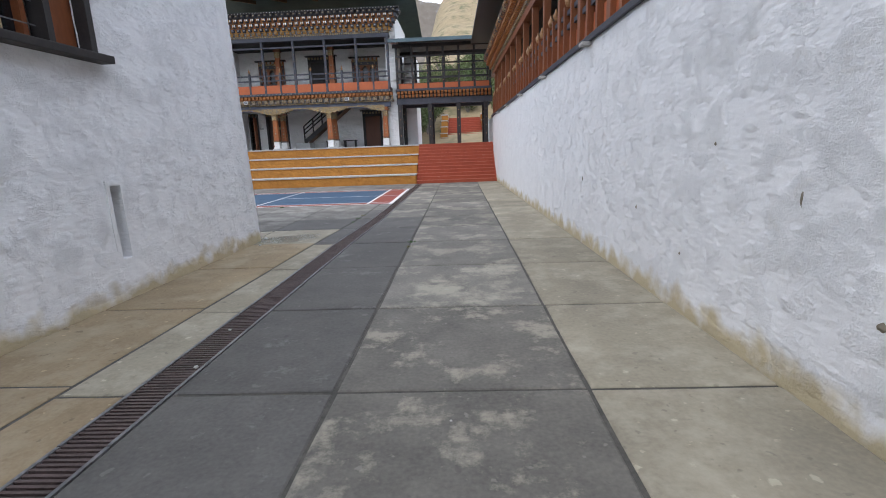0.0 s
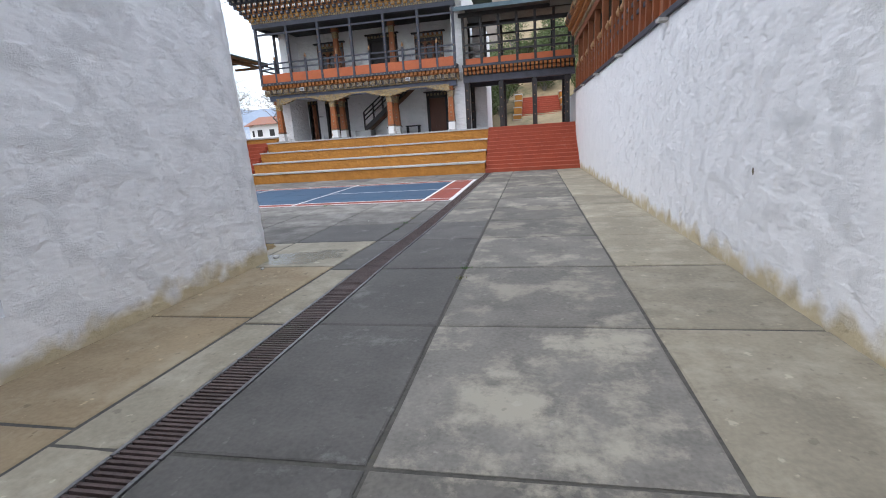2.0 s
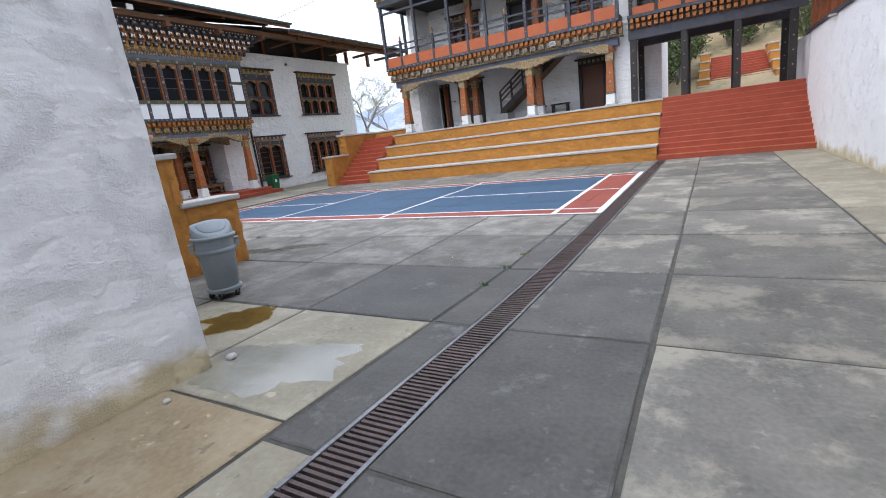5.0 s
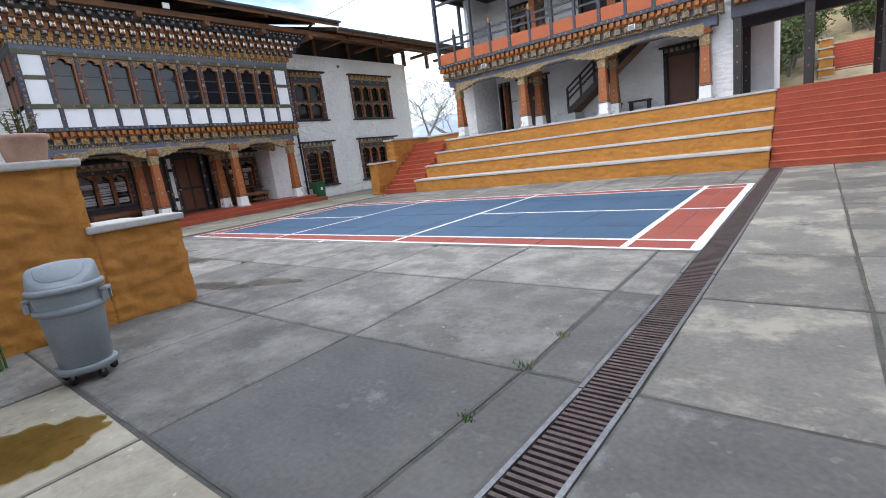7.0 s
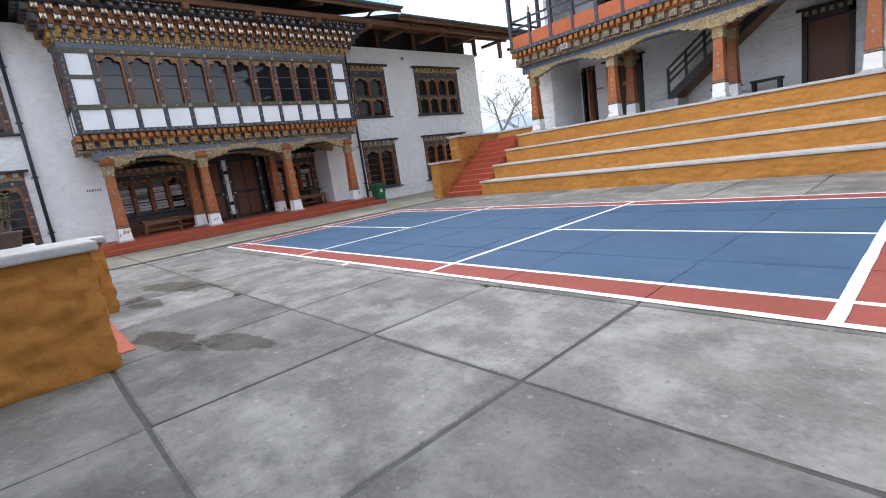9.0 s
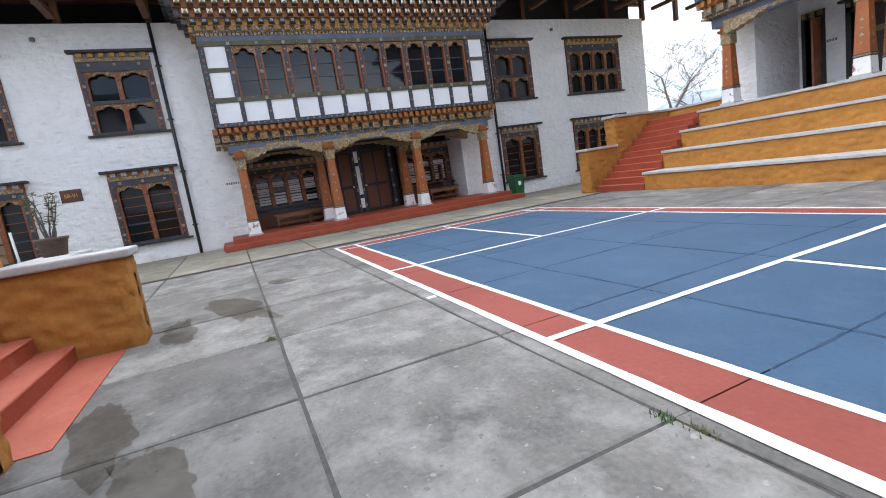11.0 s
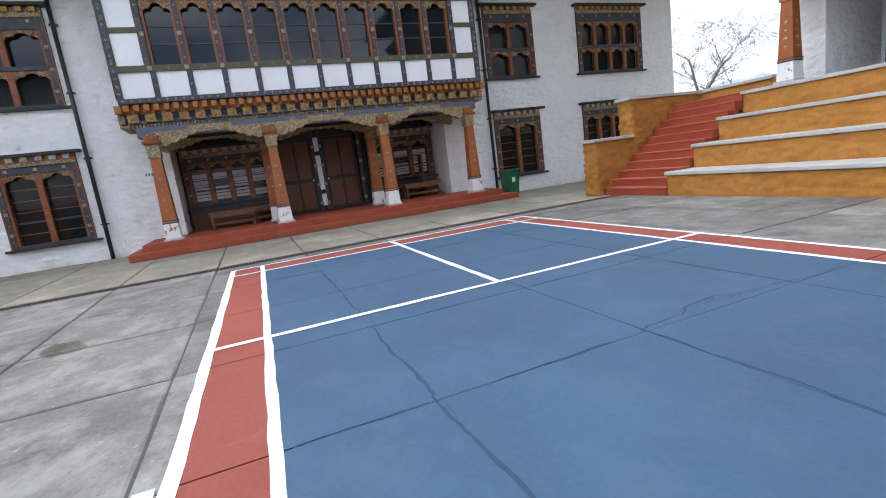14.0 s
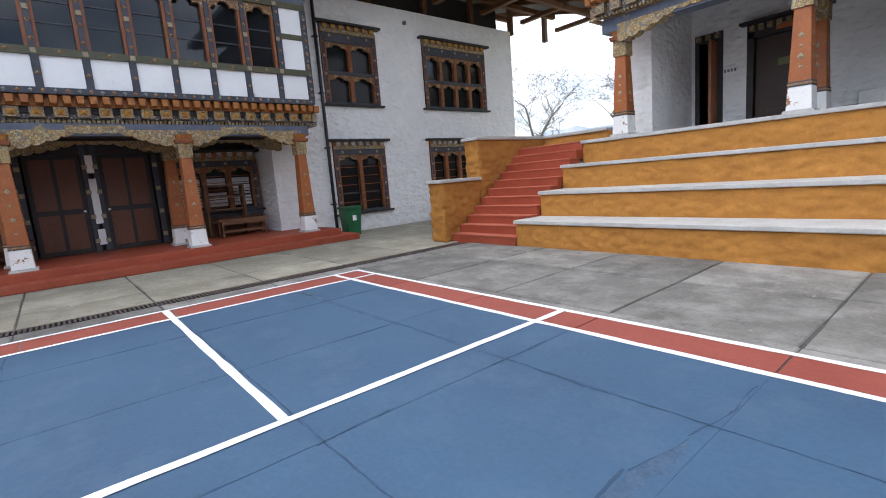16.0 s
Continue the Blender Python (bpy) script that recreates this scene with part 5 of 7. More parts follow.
for k, y in enumerate(NOSE):
    z1 = TOP * (k + 1) / 4
    nxt = NOSE[k + 1] + 0.3 if k < 3 else 34.0
    s = Shape(facing_south(y))
    rough_face(s, -14.62, -2.46, TOP * k / 4 - 0.03, z1 - 0.07, 0.0, 0.04, 0.022, 20 + k, 0.0, 0.15, wrap=0.25)
    s.make("tier_riser", OCHRE, terrace, "rough ochre plastered riser", smooth=True)
    Shape().box(-14.6, -2.48, y + 0.2, nxt, TOP * k / 4 - 0.05, z1 - 0.07).make("tier_core", OCHRE, terrace)
    Shape().box(-14.66, -2.45, y - 0.035, nxt, z1 - 0.07, z1).make("tread", CAP, terrace, "grey-white cement tread", bevel=0.012)


def red_stairs(name, x0, x1, y0, y1, z0, z1, n, label):
    t = thing(name, ((x0 + x1) / 2, y0, z0), label, "stairs")
    for i in range(n):
        ya = y0 + (y1 - y0) * i / (n - 1)
        h = z0 + (z1 - z0) * (i + 1) / n
        yb = y0 + (y1 - y0) * (i + 1) / (n - 1) + 0.12 if i < n - 1 else y1 + 0.5
        Shape().box(x0, x1, ya, yb, h - (z1 - z0) / n - 0.03, h - 0.03).make("step", OXIDE, t)
        # treads take the paler worn red; skylight on their tops is in the colour
        Shape().box(x0, x1, ya - 0.012, yb, h - 0.03, h).make("tread", OXIDE_WORN_LIT, t, bevel=0.01)
    return t


red_stairs("stairs_east", -2.44, 1.86, 25.08, 27.55, 0, TOP, 12, "wide red oxide painted concrete stairs")
red_stairs("stairs_west", -16.52, -14.63, 25.1, 27.55, 0, TOP, 11, "narrow red oxide painted concrete stairs beside the seating")
Shape().box(-2.44, 3.4, 27.6, 34.0, 0.0, TOP - 0.004).make("landing", OXIDE, terrace, "red painted landing")
Shape().box(-16.52, -14.6, 27.6, 34.0, 0.0, TOP - 0.004).make("landing", CAP, terrace)
paving_nw = Shape().box(-21.7, -17.0, 25.2, 34.0, -0.3, -0.004).make("paving_north_west", SLAB_TAN)
tagged(paving_nw, "tan concrete paving beside the white building", "paving", kind="structure")
pier = thing("stair_wall", (-16.8, 25, 0), "stepped ochre side wall with grey cement caps", "wall", kind="structure")
for y0_, y1_, z in ((24.88, 26.1, 1.34), (26.1, 34.0, 2.28)):
    s = Shape(Matrix(((0, 1, 0, -16.53), (1, 0, 0, 0), (0, 0, 1, 0), (0, 0, 0, 1))))
    rough_face(s, y0_, y1_, 0, z, 0, 0.045, 0.045, 31, 0, 0.18, wrap=0.15)
    s.make("side_face", OCHRE, pier, smooth=True)
    s = Shape(facing_south(y0_))
    rough_face(s, -16.98, -16.53, 0 if y0_ < 26 else 1.3, z, 0, 0.045, 0.045, 33, 0, 0.18, wrap=0.15)
    s.make("end_face", OCHRE, pier, smooth=True)
    Shape().box(-16.96, -16.6, y0_ + 0.05, y1_, 0, z - 0.005).make("wall_core", OCHRE, pier)
    Shape().box(-17.04, -16.47, y0_ - 0.06, y1_ + (0.02 if z < 2 else 0), z, z + 0.08).make("cap", CAP, pier, bevel=0.015)
s = Shape(facing_south(28.6))
rough_face(s, -16.95, -14.6, 0, 2.28, 0, 0.12, 0.03, 36, 0, 0.18, wrap=0.2)
s.make("parapet_face", OCHRE, pier, smooth=True)
Shape().box(-16.46, -14.6, 28.55, 28.95, 2.28, 2.36).make("cap", CAP, pier, bevel=0.015)

# ---- north building with open balcony ----
north = thing("north_building", (-9, 30, TOP), "two-storey timber-fronted hall with painted columns and open balcony", "building", kind="structure")
NX0, NX1 = -14.3, -3.85
BACK = 30.6
COLS_X = [-13.75, -10.65, -7.5, -4.3]
BM = facing_south(BACK)
s = Shape(BM)
wall_cells(s, -14.2, -3.6, TOP, 9.2, -0.4, 0.0, [(-13.3, -12.9, TOP, 4.1), (-12.25, -10.95, TOP, 4.2), (-6.1, -5.0, TOP, 4.15), (-12.4, -10.8, 5.9, 7.4), (-9.3, -7.6, 5.3, 7.5), (-6.6, -5.0, 5.8, 7.4)])
s.make("back_wall", WHITE_FAR, north, "whitewashed wall behind the columns")
Shape().box(-14.2, -13.5, 28.55, 33.5, TOP, 5.0).make("west_pier", WHITE_FAR, north, "white masonry end pier")
Shape().box(-4.15, -3.55, 28.1, 33.5, TOP, 9.2).make("east_pier", WHITE_FAR, north, "white masonry end pier")
Shape().box(-14.0, -13.6, 29.2, 33.5, 5.3, 9.2).make("upper_west_wall", WHITE_FAR, north)
Shape().box(-14.2, -3.6, 33.1, 33.5, TOP, 9.2).make("rear_wall", WHITE_FAR, north)
Shape().box(-14.2, -3.6, 30.9, 33.2, 4.95, 5.15).make("rear_floor", BLACK, north)
Shape().box(NX0 + 0.15, NX1, 27.6, BACK, 5.0, 5.2).make("balcony_floor", BLACK, north)
for x in COLS_X:
    column((x, 27.8, TOP), 2.15, group="terrace columns")
for x in COLS_X[1:3]:
    column((x - 0.1, 29.3, TOP), 2.2, group="inner terrace columns")
FM = facing_south(27.62)
Shape(FM).box(NX0 + 0.2, NX1 - 0.1, -0.35, 0.0, 4.18, 4.45).make("main_beam", BLUE_BEAM, north, "slate blue painted beam")
for a, b in zip(COLS_X, COLS_X[1:]):
    scallop_bracket(FM, north, a, b, 4.29, 0.26, -0.2, 0.025)
for lo, hi, w, mtl, pitch, bk in ((4.45, 4.53, 0.03, GOLD, 0.08, GOLD), (4.53, 4.75, 0.1, PALE_BLOCKS, 0.34, LATTICE), (4.75, 4.95, 0.22, RUST_BLOCKS, 0.21, RUST_BLOCKS)):
    Shape(FM).box(NX0 + 0.25, NX1 - 0.1, -0.3, w, lo, hi).make("frieze_board", bk, north)
    if pitch < 0.1:
        dentils(FM, "scroll_course", mtl, north, NX0 + 0.1, NX1 - 0.05, w, w + 0.12, lo + 0.015, hi - 0.015, pitch, 0.66)
    else:
        block_row(FM, "frieze_block", mtl, north, NX0 + 0.1, NX1 - 0.05, w, w + 0.12, lo + 0.015, hi - 0.015, pitch, 0.62, 0.8 if pitch < 0.25 else 1.0, None if pitch < 0.25 else (ORNAMENT,))
    end_blocks(FM, "frieze_return", mtl, north, NX0 + 0.1, NX1 - 0.05, w, w + 0.12, lo + 0.015, hi - 0.015, pitch, 0.5, 0.66)
GM = facing_south(27.3)
Shape(GM).box(NX0, NX1, -0.3, 0.05, 4.95, 5.07).make("balcony_sill", SLATE, north)
stud_row(GM, north, [(NX0 + 0.1 + 0.21 * i, 0.05, 5.01) for i in range(50)], 0.04, PALE_STUD)
Shape(GM).box(NX0, NX1, -0.06, 0.0, 5.07, 5.5).make("balcony_panel", ORANGE, north, "orange-red boarded panel")
Shape().box(NX0, NX0 + 0.06, 27.3, 29.3, 5.07, 5.5).make("balcony_panel", ORANGE, north)
npost = 6
step_x = (NX1 - NX0 - 0.12) / npost
for i in range(npost + 1):
    u = NX0 + 0.06 + step_x * i
    Shape(GM).box(u - 0.06, u + 0.06, -0.12, 0.03, 5.07, 7.75).make("balcony_post", SLATE, north, bevel=0.008)
    stud_row(GM, north, [(u, 0.03, 5.3 + 0.35 * k) for k in range(7)], 0.025)
    if i < npost:
        c = u + step_x / 2
        Shape(GM).box(c - 0.045, c + 0.045, -0.1, 0.03, 5.07, 6.15).make("rail_post", SLATE, north)
        Shape(GM).lathe((c, -0.035, 6.15), [(0.02, 0), (0.05, 0.06), (0.06, 0.12), (0.03, 0.18), (0.012, 0.25)], 8).make("finial", STUD, north, "carved gilt finial", smooth=True)
for v in (5.72, 5.98):
    Shape(GM).box(NX0, NX1, -0.07, -0.02, v, v + 0.07).make("hand_rail", SLATE, north)
    Shape().box(NX0 + 0.02, NX0 + 0.08, 27.3, 29.2, v, v + 0.07).make("hand_rail", SLATE, north)
Shape(GM).box(NX0, NX1, -0.1, 0.0, 7.4, 7.48).make("upper_rail", SLATE, north)
Shape(GM).box(NX0 - 0.05, NX1 + 0.05, -0.3, 0.05, 7.75, 7.95).make("head_beam", SLATE, north)
Shape().box(NX0, NX0 + 0.1, 29.1, 29.25, 5.07, 7.75).make("balcony_post", SLATE, north)
Shape().box(NX0, NX0 + 0.12, 27.35, 30.5, 7.75, 7.95).make("side_beam", SLATE, north)
painted_cornice(GM, north, NX0, NX1, 7.95, 0.02)
Shape().box(NX0 + 0.1, NX1, 27.4, BACK, 7.9, 8.0).make("balcony_ceiling", BLACK, north)
for x in (-10.65, -7.5):
    column((x, 29.2, 5.2), 2.6, group="balcony columns")


def plain_door(m, u0, u1, v0, v1, name, label, panel=DOOR_BROWN, w=-0.1):
    t = thing(name, m @ Vector(((u0 + u1) / 2, 0, v0)), label, "door")
    Shape(m).box(u0 + 0.1, u1 - 0.1, w - 0.08, w, v0, v1 - 0.28).make("door_leaf", panel, t, bevel=0.008)
    for a, b in ((u0, u0 + 0.13), (u1 - 0.13, u1)):
        Shape(m).box(a, b, -0.35, 0.06, v0, v1 - 0.02).make("door_post", BLACK, t)
    Shape(m).box(u0, u1, -0.35, 0.06, v1 - 0.3, v1).make("door_head", BLACK, t)
    dentils(m, "block_course", GOLD, t, u0 + 0.02, u1 - 0.02, 0.06, 0.14, v1 - 0.16, v1 - 0.04, 0.18, 0.55)
    Shape(m).box(u0 - 0.12, u1 + 0.12, 0.0, 0.2, v1, v1 + 0.06).make("head_board", BLACK, t)
    for v in (v0 + 0.35, v0 + 1.1):
        Shape(m).box(u0 + 0.2, u1 - 0.2, w, w + 0.02, v, v + 0.5).make("door_panel", panel, t)
    return t


plain_door(BM, -12.3, -10.9, TOP, 4.25, "hall_door", "dark timber double door under a carved head", DOOR_DARK)
plain_door(BM, -6.15, -4.95, TOP, 4.2, "hall_door", "closed dark brown panelled door under a carved head")
d = thing("side_doorway", (-13.1, BACK, TOP), "open doorway with an orange-brown door leaf ajar", "door")
for a, b in ((-13.4, -13.3), (-12.9, -12.8)):
    Shape(BM).box(a, b, -0.4, 0.05, TOP, 4.1).make("door_post", BLACK, d)
Shape(BM).box(-13.4, -12.8, -0.4, 0.05, 4.1, 4.3).make("door_head", BLACK, d)
dentils(BM, "block_course", GOLD, d, -13.4, -12.8, 0.05, 0.12, 4.15, 4.27, 0.18, 0.55)
Shape().box(-12.97, -12.91, BACK - 0.4, BACK + 0.0, TOP + 0.02, 4.08).make("door_leaf", LEAF_ORANGE, d, "orange-brown door leaf ajar")
for a, b, c, e in ((-12.4, -10.8, 5.9, 7.4), (-6.6, -5.0, 5.8, 7.4)):
    timber_window(BM, a, b, c, e, 3, 1, "window_balcony", "dark timber window behind the balcony")
# no real opening: the black leaf paints in its shade
plain_door(BM, -9.3, -7.6, 5.2, 7.5, "balcony_door", "black closed leaf standing for a shaded opening behind the balcony", BLACK)
sign = Shape(BM).box(-11.75, -11.3, 0.05, 0.08, 4.02, 4.14).make("exit_sign", ORANGE)
tagged(sign, "small red sign plate over the dark door", "sign")
notice = Shape(BM).box(-11.75, -11.45, -0.08, -0.07, 3.3, 3.45).make("door_notice", PALE_LEAF)
tagged(notice, "small yellowed notice fixed to the dark door", "notice")

# timber stair up to the balcony
flight = thing("timber_stair", (-8.6, 30, TOP), "dark timber flight with open rail rising to the balcony", "stairs")
sx0, sx1, sz0, sz1 = -9.6, -6.0, TOP + 0.25, 5.0
for y in (29.55, 30.4):
    Shape().add([(sx0, y, sz0), (sx1, y, sz1), (sx1, y, sz1 + 0.3), (sx0, y, sz0 + 0.3), (sx0, y + 0.06, sz0), (sx1, y + 0.06, sz1), (sx1, y + 0.06, sz1 + 0.3), (sx0, y + 0.06, sz0 + 0.3)],
                [(0, 1, 2, 3), (7, 6, 5, 4), (0, 4, 5, 1), (3, 2, 6, 7), (0, 3, 7, 4), (1, 5, 6, 2)]).make("stringer", BLACK if y < 30 else RAFTER, flight)
for i in range(15):
    q = (i + 0.5) / 15
    x, z = sx0 + (sx1 - sx0) * q, sz0 + (sz1 - sz0) * q + 0.12
    Shape().box(x - 0.14, x + 0.14, 29.6, 30.42, z, z + 0.04).make("tread", RAFTER, flight)
Shape().add([(sx0, 29.6, sz0 - 0.01), (sx1, 29.6, sz1 - 0.01), (sx1, 30.42, sz1 - 0.01), (sx0, 30.42, sz0 - 0.01)], [(0, 1, 2, 3)]).make("soffit", RAFTER, flight)
for k in range(6):
    q = k / 5
    x, z = sx0 + (sx1 - sx0) * 0.8 * q, sz0 + (sz1 - sz0) * 0.8 * q
    Shape().box(x - 0.035, x + 0.035, 29.53, 29.6, z, z + 1.1).make("baluster", BLACK, flight)
for h in (0.6, 0.82, 1.05):
    xe, ze = sx0 + (sx1 - sx0) * 0.8, sz0 + (sz1 - sz0) * 0.8
    Shape().add([(sx0, 29.53, sz0 + h), (xe, 29.53, ze + h), (xe, 29.53, ze + h + 0.08), (sx0, 29.53, sz0 + h + 0.08), (sx0, 29.58, sz0 + h), (xe, 29.58, ze + h), (xe, 29.58, ze + h + 0.08), (sx0, 29.58, sz0 + h + 0.08)],
                [(0, 1, 2, 3), (7, 6, 5, 4), (0, 4, 5, 1), (3, 2, 6, 7)]).make("hand_rail", BLACK, flight)
Shape().box(-10.2, -9.3, 29.5, 30.45, TOP, TOP + 0.35).make("landing_block", CAP, flight, bevel=0.01)
for x in (-8.0, -6.9):
    b_ = thing("stone_seat", (x, 29.9, TOP), "low dark bench against the white wall", "bench")
    Shape().box(x - 0.4, x + 0.4, 29.8, 30.2, TOP + 0.38, TOP + 0.44).make("seat", BLACK, b_)
    for q in (-0.33, 0.33):
        Shape().box(x + q - 0.04, x + q + 0.04, 29.85, 30.15, TOP, TOP + 0.38).make("leg", BLACK, b_)
for x in (-12.0, -6.3):
    fl = thing("floodlight", (x, 27.05, 4.62), "small white floodlight on the frieze", "lamp", "frieze floodlights")
    Shape().box(x - 0.11, x + 0.11, 27.2, 27.27, 4.55, 4.71).make("lamp_body", PANEL, fl, bevel=0.01)
    Shape().box(x - 0.09, x + 0.09, 27.195, 27.2, 4.565, 4.695).make("lamp_glass", STEEL, fl)
roof_n = thing("north_roof", (-9, 30, 9.2), "broad sheet-metal roof over the hall", "roof", kind="structure")
s = Shape()
s.add([(-16.6, 25.5, 9.8), (-2.6, 25.5, 9.8), (-2.6, 31, 11.0), (-16.6, 31, 11.0), (-16.6, 25.5, 9.87), (-2.6, 25.5, 9.87), (-2.6, 31, 11.07), (-16.6, 31, 11.07)], [(0, 1, 2, 3), (7, 6, 5, 4), (0, 4, 5, 1), (1, 5, 6, 2), (0, 3, 7, 4)])
s.add([(-16.6, 36.5, 9.55), (-2.6, 36.5, 9.55), (-2.6, 31, 11.0), (-16.6, 31, 11.0)], [(0, 3, 2, 1)])
s.make("roof_sheet", ROOF, roof_n)
Shape().box(-16.6, -2.6, 25.42, 25.52, 9.67, 9.91).make("gutter", ROOF, roof_n)
for i in range(8):
    x = -16.2 + 1.9 * i
    Shape().add([(x, 25.6, 9.58), (x + 0.14, 25.6, 9.58), (x + 0.14, 31, 10.75), (x, 31, 10.75), (x, 25.6, 9.78), (x + 0.14, 25.6, 9.78), (x + 0.14, 31, 10.95), (x, 31, 10.95)], [(0, 3, 2, 1), (0, 1, 5, 4), (1, 2, 6, 5), (3, 0, 4, 7)]).make("rafter", RAFTER, roof_n)

# ---- bridge over the stairs ----
bridge = thing("timber_bridge", (-0.9, 28.5, TOP), "dark timber gallery bridging the top of the stairs", "bridge")
for y in (27.75, 30.0):
    m = facing_south(y)
    for u in (-3.45, -1.75, -0.14, 1.4):
        Shape(m).box(u - 0.11, u + 0.11, -0.22, 0.0, TOP, 4.3).make("post", BLACK, bridge, bevel=0.008)
        stud_row(m, bridge, [(u, 0.0, TOP + 0.5 + 0.45 * k) for k in range(4)], 0.03)
    Shape(m).box(-3.6, 1.75, -0.25, 0.03, 4.25, 4.55).make("lintel", SLATE, bridge)
    Shape(m).box(-3.6, 1.75, -0.2, 0.02, 4.55, 4.95).make("frieze_board", BLACK, bridge)
    dentils(m, "frieze_course", RUST_BLOCKS, bridge, -3.55, 1.7, 0.02, 0.16, 4.6, 4.76, 0.2, 0.66, taper=0.8)
    dentils(m, "frieze_course", RUST_BLOCKS, bridge, -3.55, 1.7, 0.04, 0.24, 4.78, 4.94, 0.2, 0.66, taper=0.8)
    Shape(m).box(-3.6, 1.75, -0.2, 0.26, 4.95, 5.06).make("deck_edge", SLATE, bridge)
    Shape(m).box(-3.55, 1.7, -0.03, 0.03, 5.06, 5.36).make("panel", ORANGE, bridge)
    for i in range(7):
        u = -3.5 + 5.15 * i / 6
        Shape(m).box(u - 0.06, u + 0.06, -0.06, 0.06, 5.06, 7.3).make("gallery_post", BLACK, bridge)
        stud_row(m, bridge, [(u, 0.06, 5.5 + 0.4 * k) for k in range(4)], 0.025)
    for v in (5.6, 5.95, 6.75):
        Shape(m).box(-3.55, 1.7, -0.03, 0.03, v, v + 0.08).make("rail", BLACK, bridge)
    Shape(m).box(-3.7, 1.8, -0.08, 0.1, 7.25, 7.42).make("head_beam", BLACK, bridge)
Shape().box(-3.6, 1.75, 27.6, 30.2, 5.0, 5.06).make("deck", BLACK, bridge)
Shape().box(-3.35, -2.7, 30.3, 33.4, TOP, 7.3).make("white_return_wall", WHITE_FAR, bridge, "whitewashed return wall")
s = Shape()
s.add([(-3.8, 26.9, 7.45), (2.0, 26.9, 7.45), (2.0, 28.9, 7.95), (-3.8, 28.9, 7.95), (-3.8, 30.9, 7.45), (2.0, 30.9, 7.45)], [(0, 1, 2, 3), (3, 2, 5, 4)])
s.make("roof_sheet", ROOF_UNDER, bridge)
Shape().box(-3.8, 2.0, 26.84, 26.92, 7.36, 7.54).make("gutter", ROOF, bridge)
s = Shape()
x = -3.7
while x < 2.0:
    s.add([(x, 26.9, 7.46), (x + 0.1, 26.9, 7.46), (x + 0.1, 28.9, 7.96), (x, 28.9, 7.96), (x + 0.05, 26.9, 7.5), (x + 0.05, 28.9, 8.0)], [(0, 4, 5, 3), (4, 1, 2, 5)])
    x += 0.2
tagged(s.make("corrugation", RAFTER, bridge), kind="stuff")

# ---- timber gallery on the east wall ----
EM = east_m
gallery = thing("east_gallery", (2.0, 15, CAP_Z), "red-brown timber gallery with slate rails and gilt finials", "gallery")
Shape(EM).box(-9, 27.6, -0.5, 0.05, CAP_Z, CAP_Z + 0.1).make("sill_beam", SLATE, gallery, bevel=0.01)
Shape(EM).box(-9, 27.6, -0.25, -0.19, CAP_Z + 0.1, CAP_Z + 0.55).make("lower_panel", BROWN, gallery)
u, k = -8.6, 0
while u < 27.5:
    Shape(EM).box(u - 0.09, u + 0.09, -0.2, -0.03, CAP_Z + 0.1, CAP_Z + 2.1).make("gallery_post", BROWN, gallery, bevel=0.008)
    for q in (0.55, 1.1):
        if u + q < 27.5:
            Shape(EM).box(u + q - 0.05, u + q + 0.05, -0.2, -0.02, CAP_Z + 0.1, CAP_Z + 1.05).make("baluster", BROWN, gallery)
            Shape(EM).lathe((u + q, -0.1, CAP_Z + 1.05), [(0.025, 0), (0.06, 0.07), (0.07, 0.13), (0.03, 0.2), (0.012, 0.27)], 8).make("finial", STUD, gallery, "carved gilt finial", smooth=True)
    for q in (0.28, 0.83, 1.38):
        if u + q < 27.5:
            Shape(EM).box(u + q - 0.2, u + q + 0.2, -0.19, -0.12, CAP_Z + 0.14, CAP_Z + 0.5).make("orange_panel", ORANGE, gallery)
    u += 1.65
for v in (0.62, 0.88):
    Shape(EM).box(-9, 27.6, -0.15, -0.07, CAP_Z + v, CAP_Z + v + 0.09).make("hand_rail", SLATE, gallery)
Shape(EM).box(-9, 27.6, -0.3, 0.0, CAP_Z + 2.1, CAP_Z + 2.3).make("head_beam", BROWN, gallery)
tiers_e = [(0.14, 0.08, 0.16, GOLD, BROWN), (0.2, 0.12, 0.24, RUST_BLOCKS, BROWN), (0.22, 0.14, 0.26, RUST_BLOCKS, BROWN), (0.3, 0.1, 0.26, BLOCKS, BROWN)]
gt, gw, gk = cornice(EM, gallery, -9, 27.0, CAP_Z + 2.3, tiers_e, 0.0)
Shape(EM).box(-9, 27.6, -3.0, -2.9, CAP_Z, CAP_Z + 4.2).make("inner_wall", WHITE_FAR, gallery)
Shape(EM).box(-9, 27.6, -2.9, -0.5, CAP_Z - 0.1, CAP_Z + 0.05).make("gallery_floor", BLACK, gallery)
Shape(EM).box(-9, 27.6, -3.0, -0.3, CAP_Z + 2.3, CAP_Z + 2.36).make("gallery_ceiling", BLACK, gallery)
Shape(EM).box(-9, 28.0, -4.0, 1.1, CAP_Z + 3.9, CAP_Z + 4.0).make("roof", ROOF, gallery)
for u in (8.68, 12.35, 16.1, 19.9, 23.6):
    sp = thing("water_spout", EM @ Vector((u, 0, CAP_Z)), "flat stone water spout under the gallery sill", "spout", "gallery spouts")
    Shape(EM).box(u - 0.1, u + 0.1, -0.2, 0.16, CAP_Z - 0.06, CAP_Z - 0.005).make("spout_stone", CAP, sp, bevel=0.01)

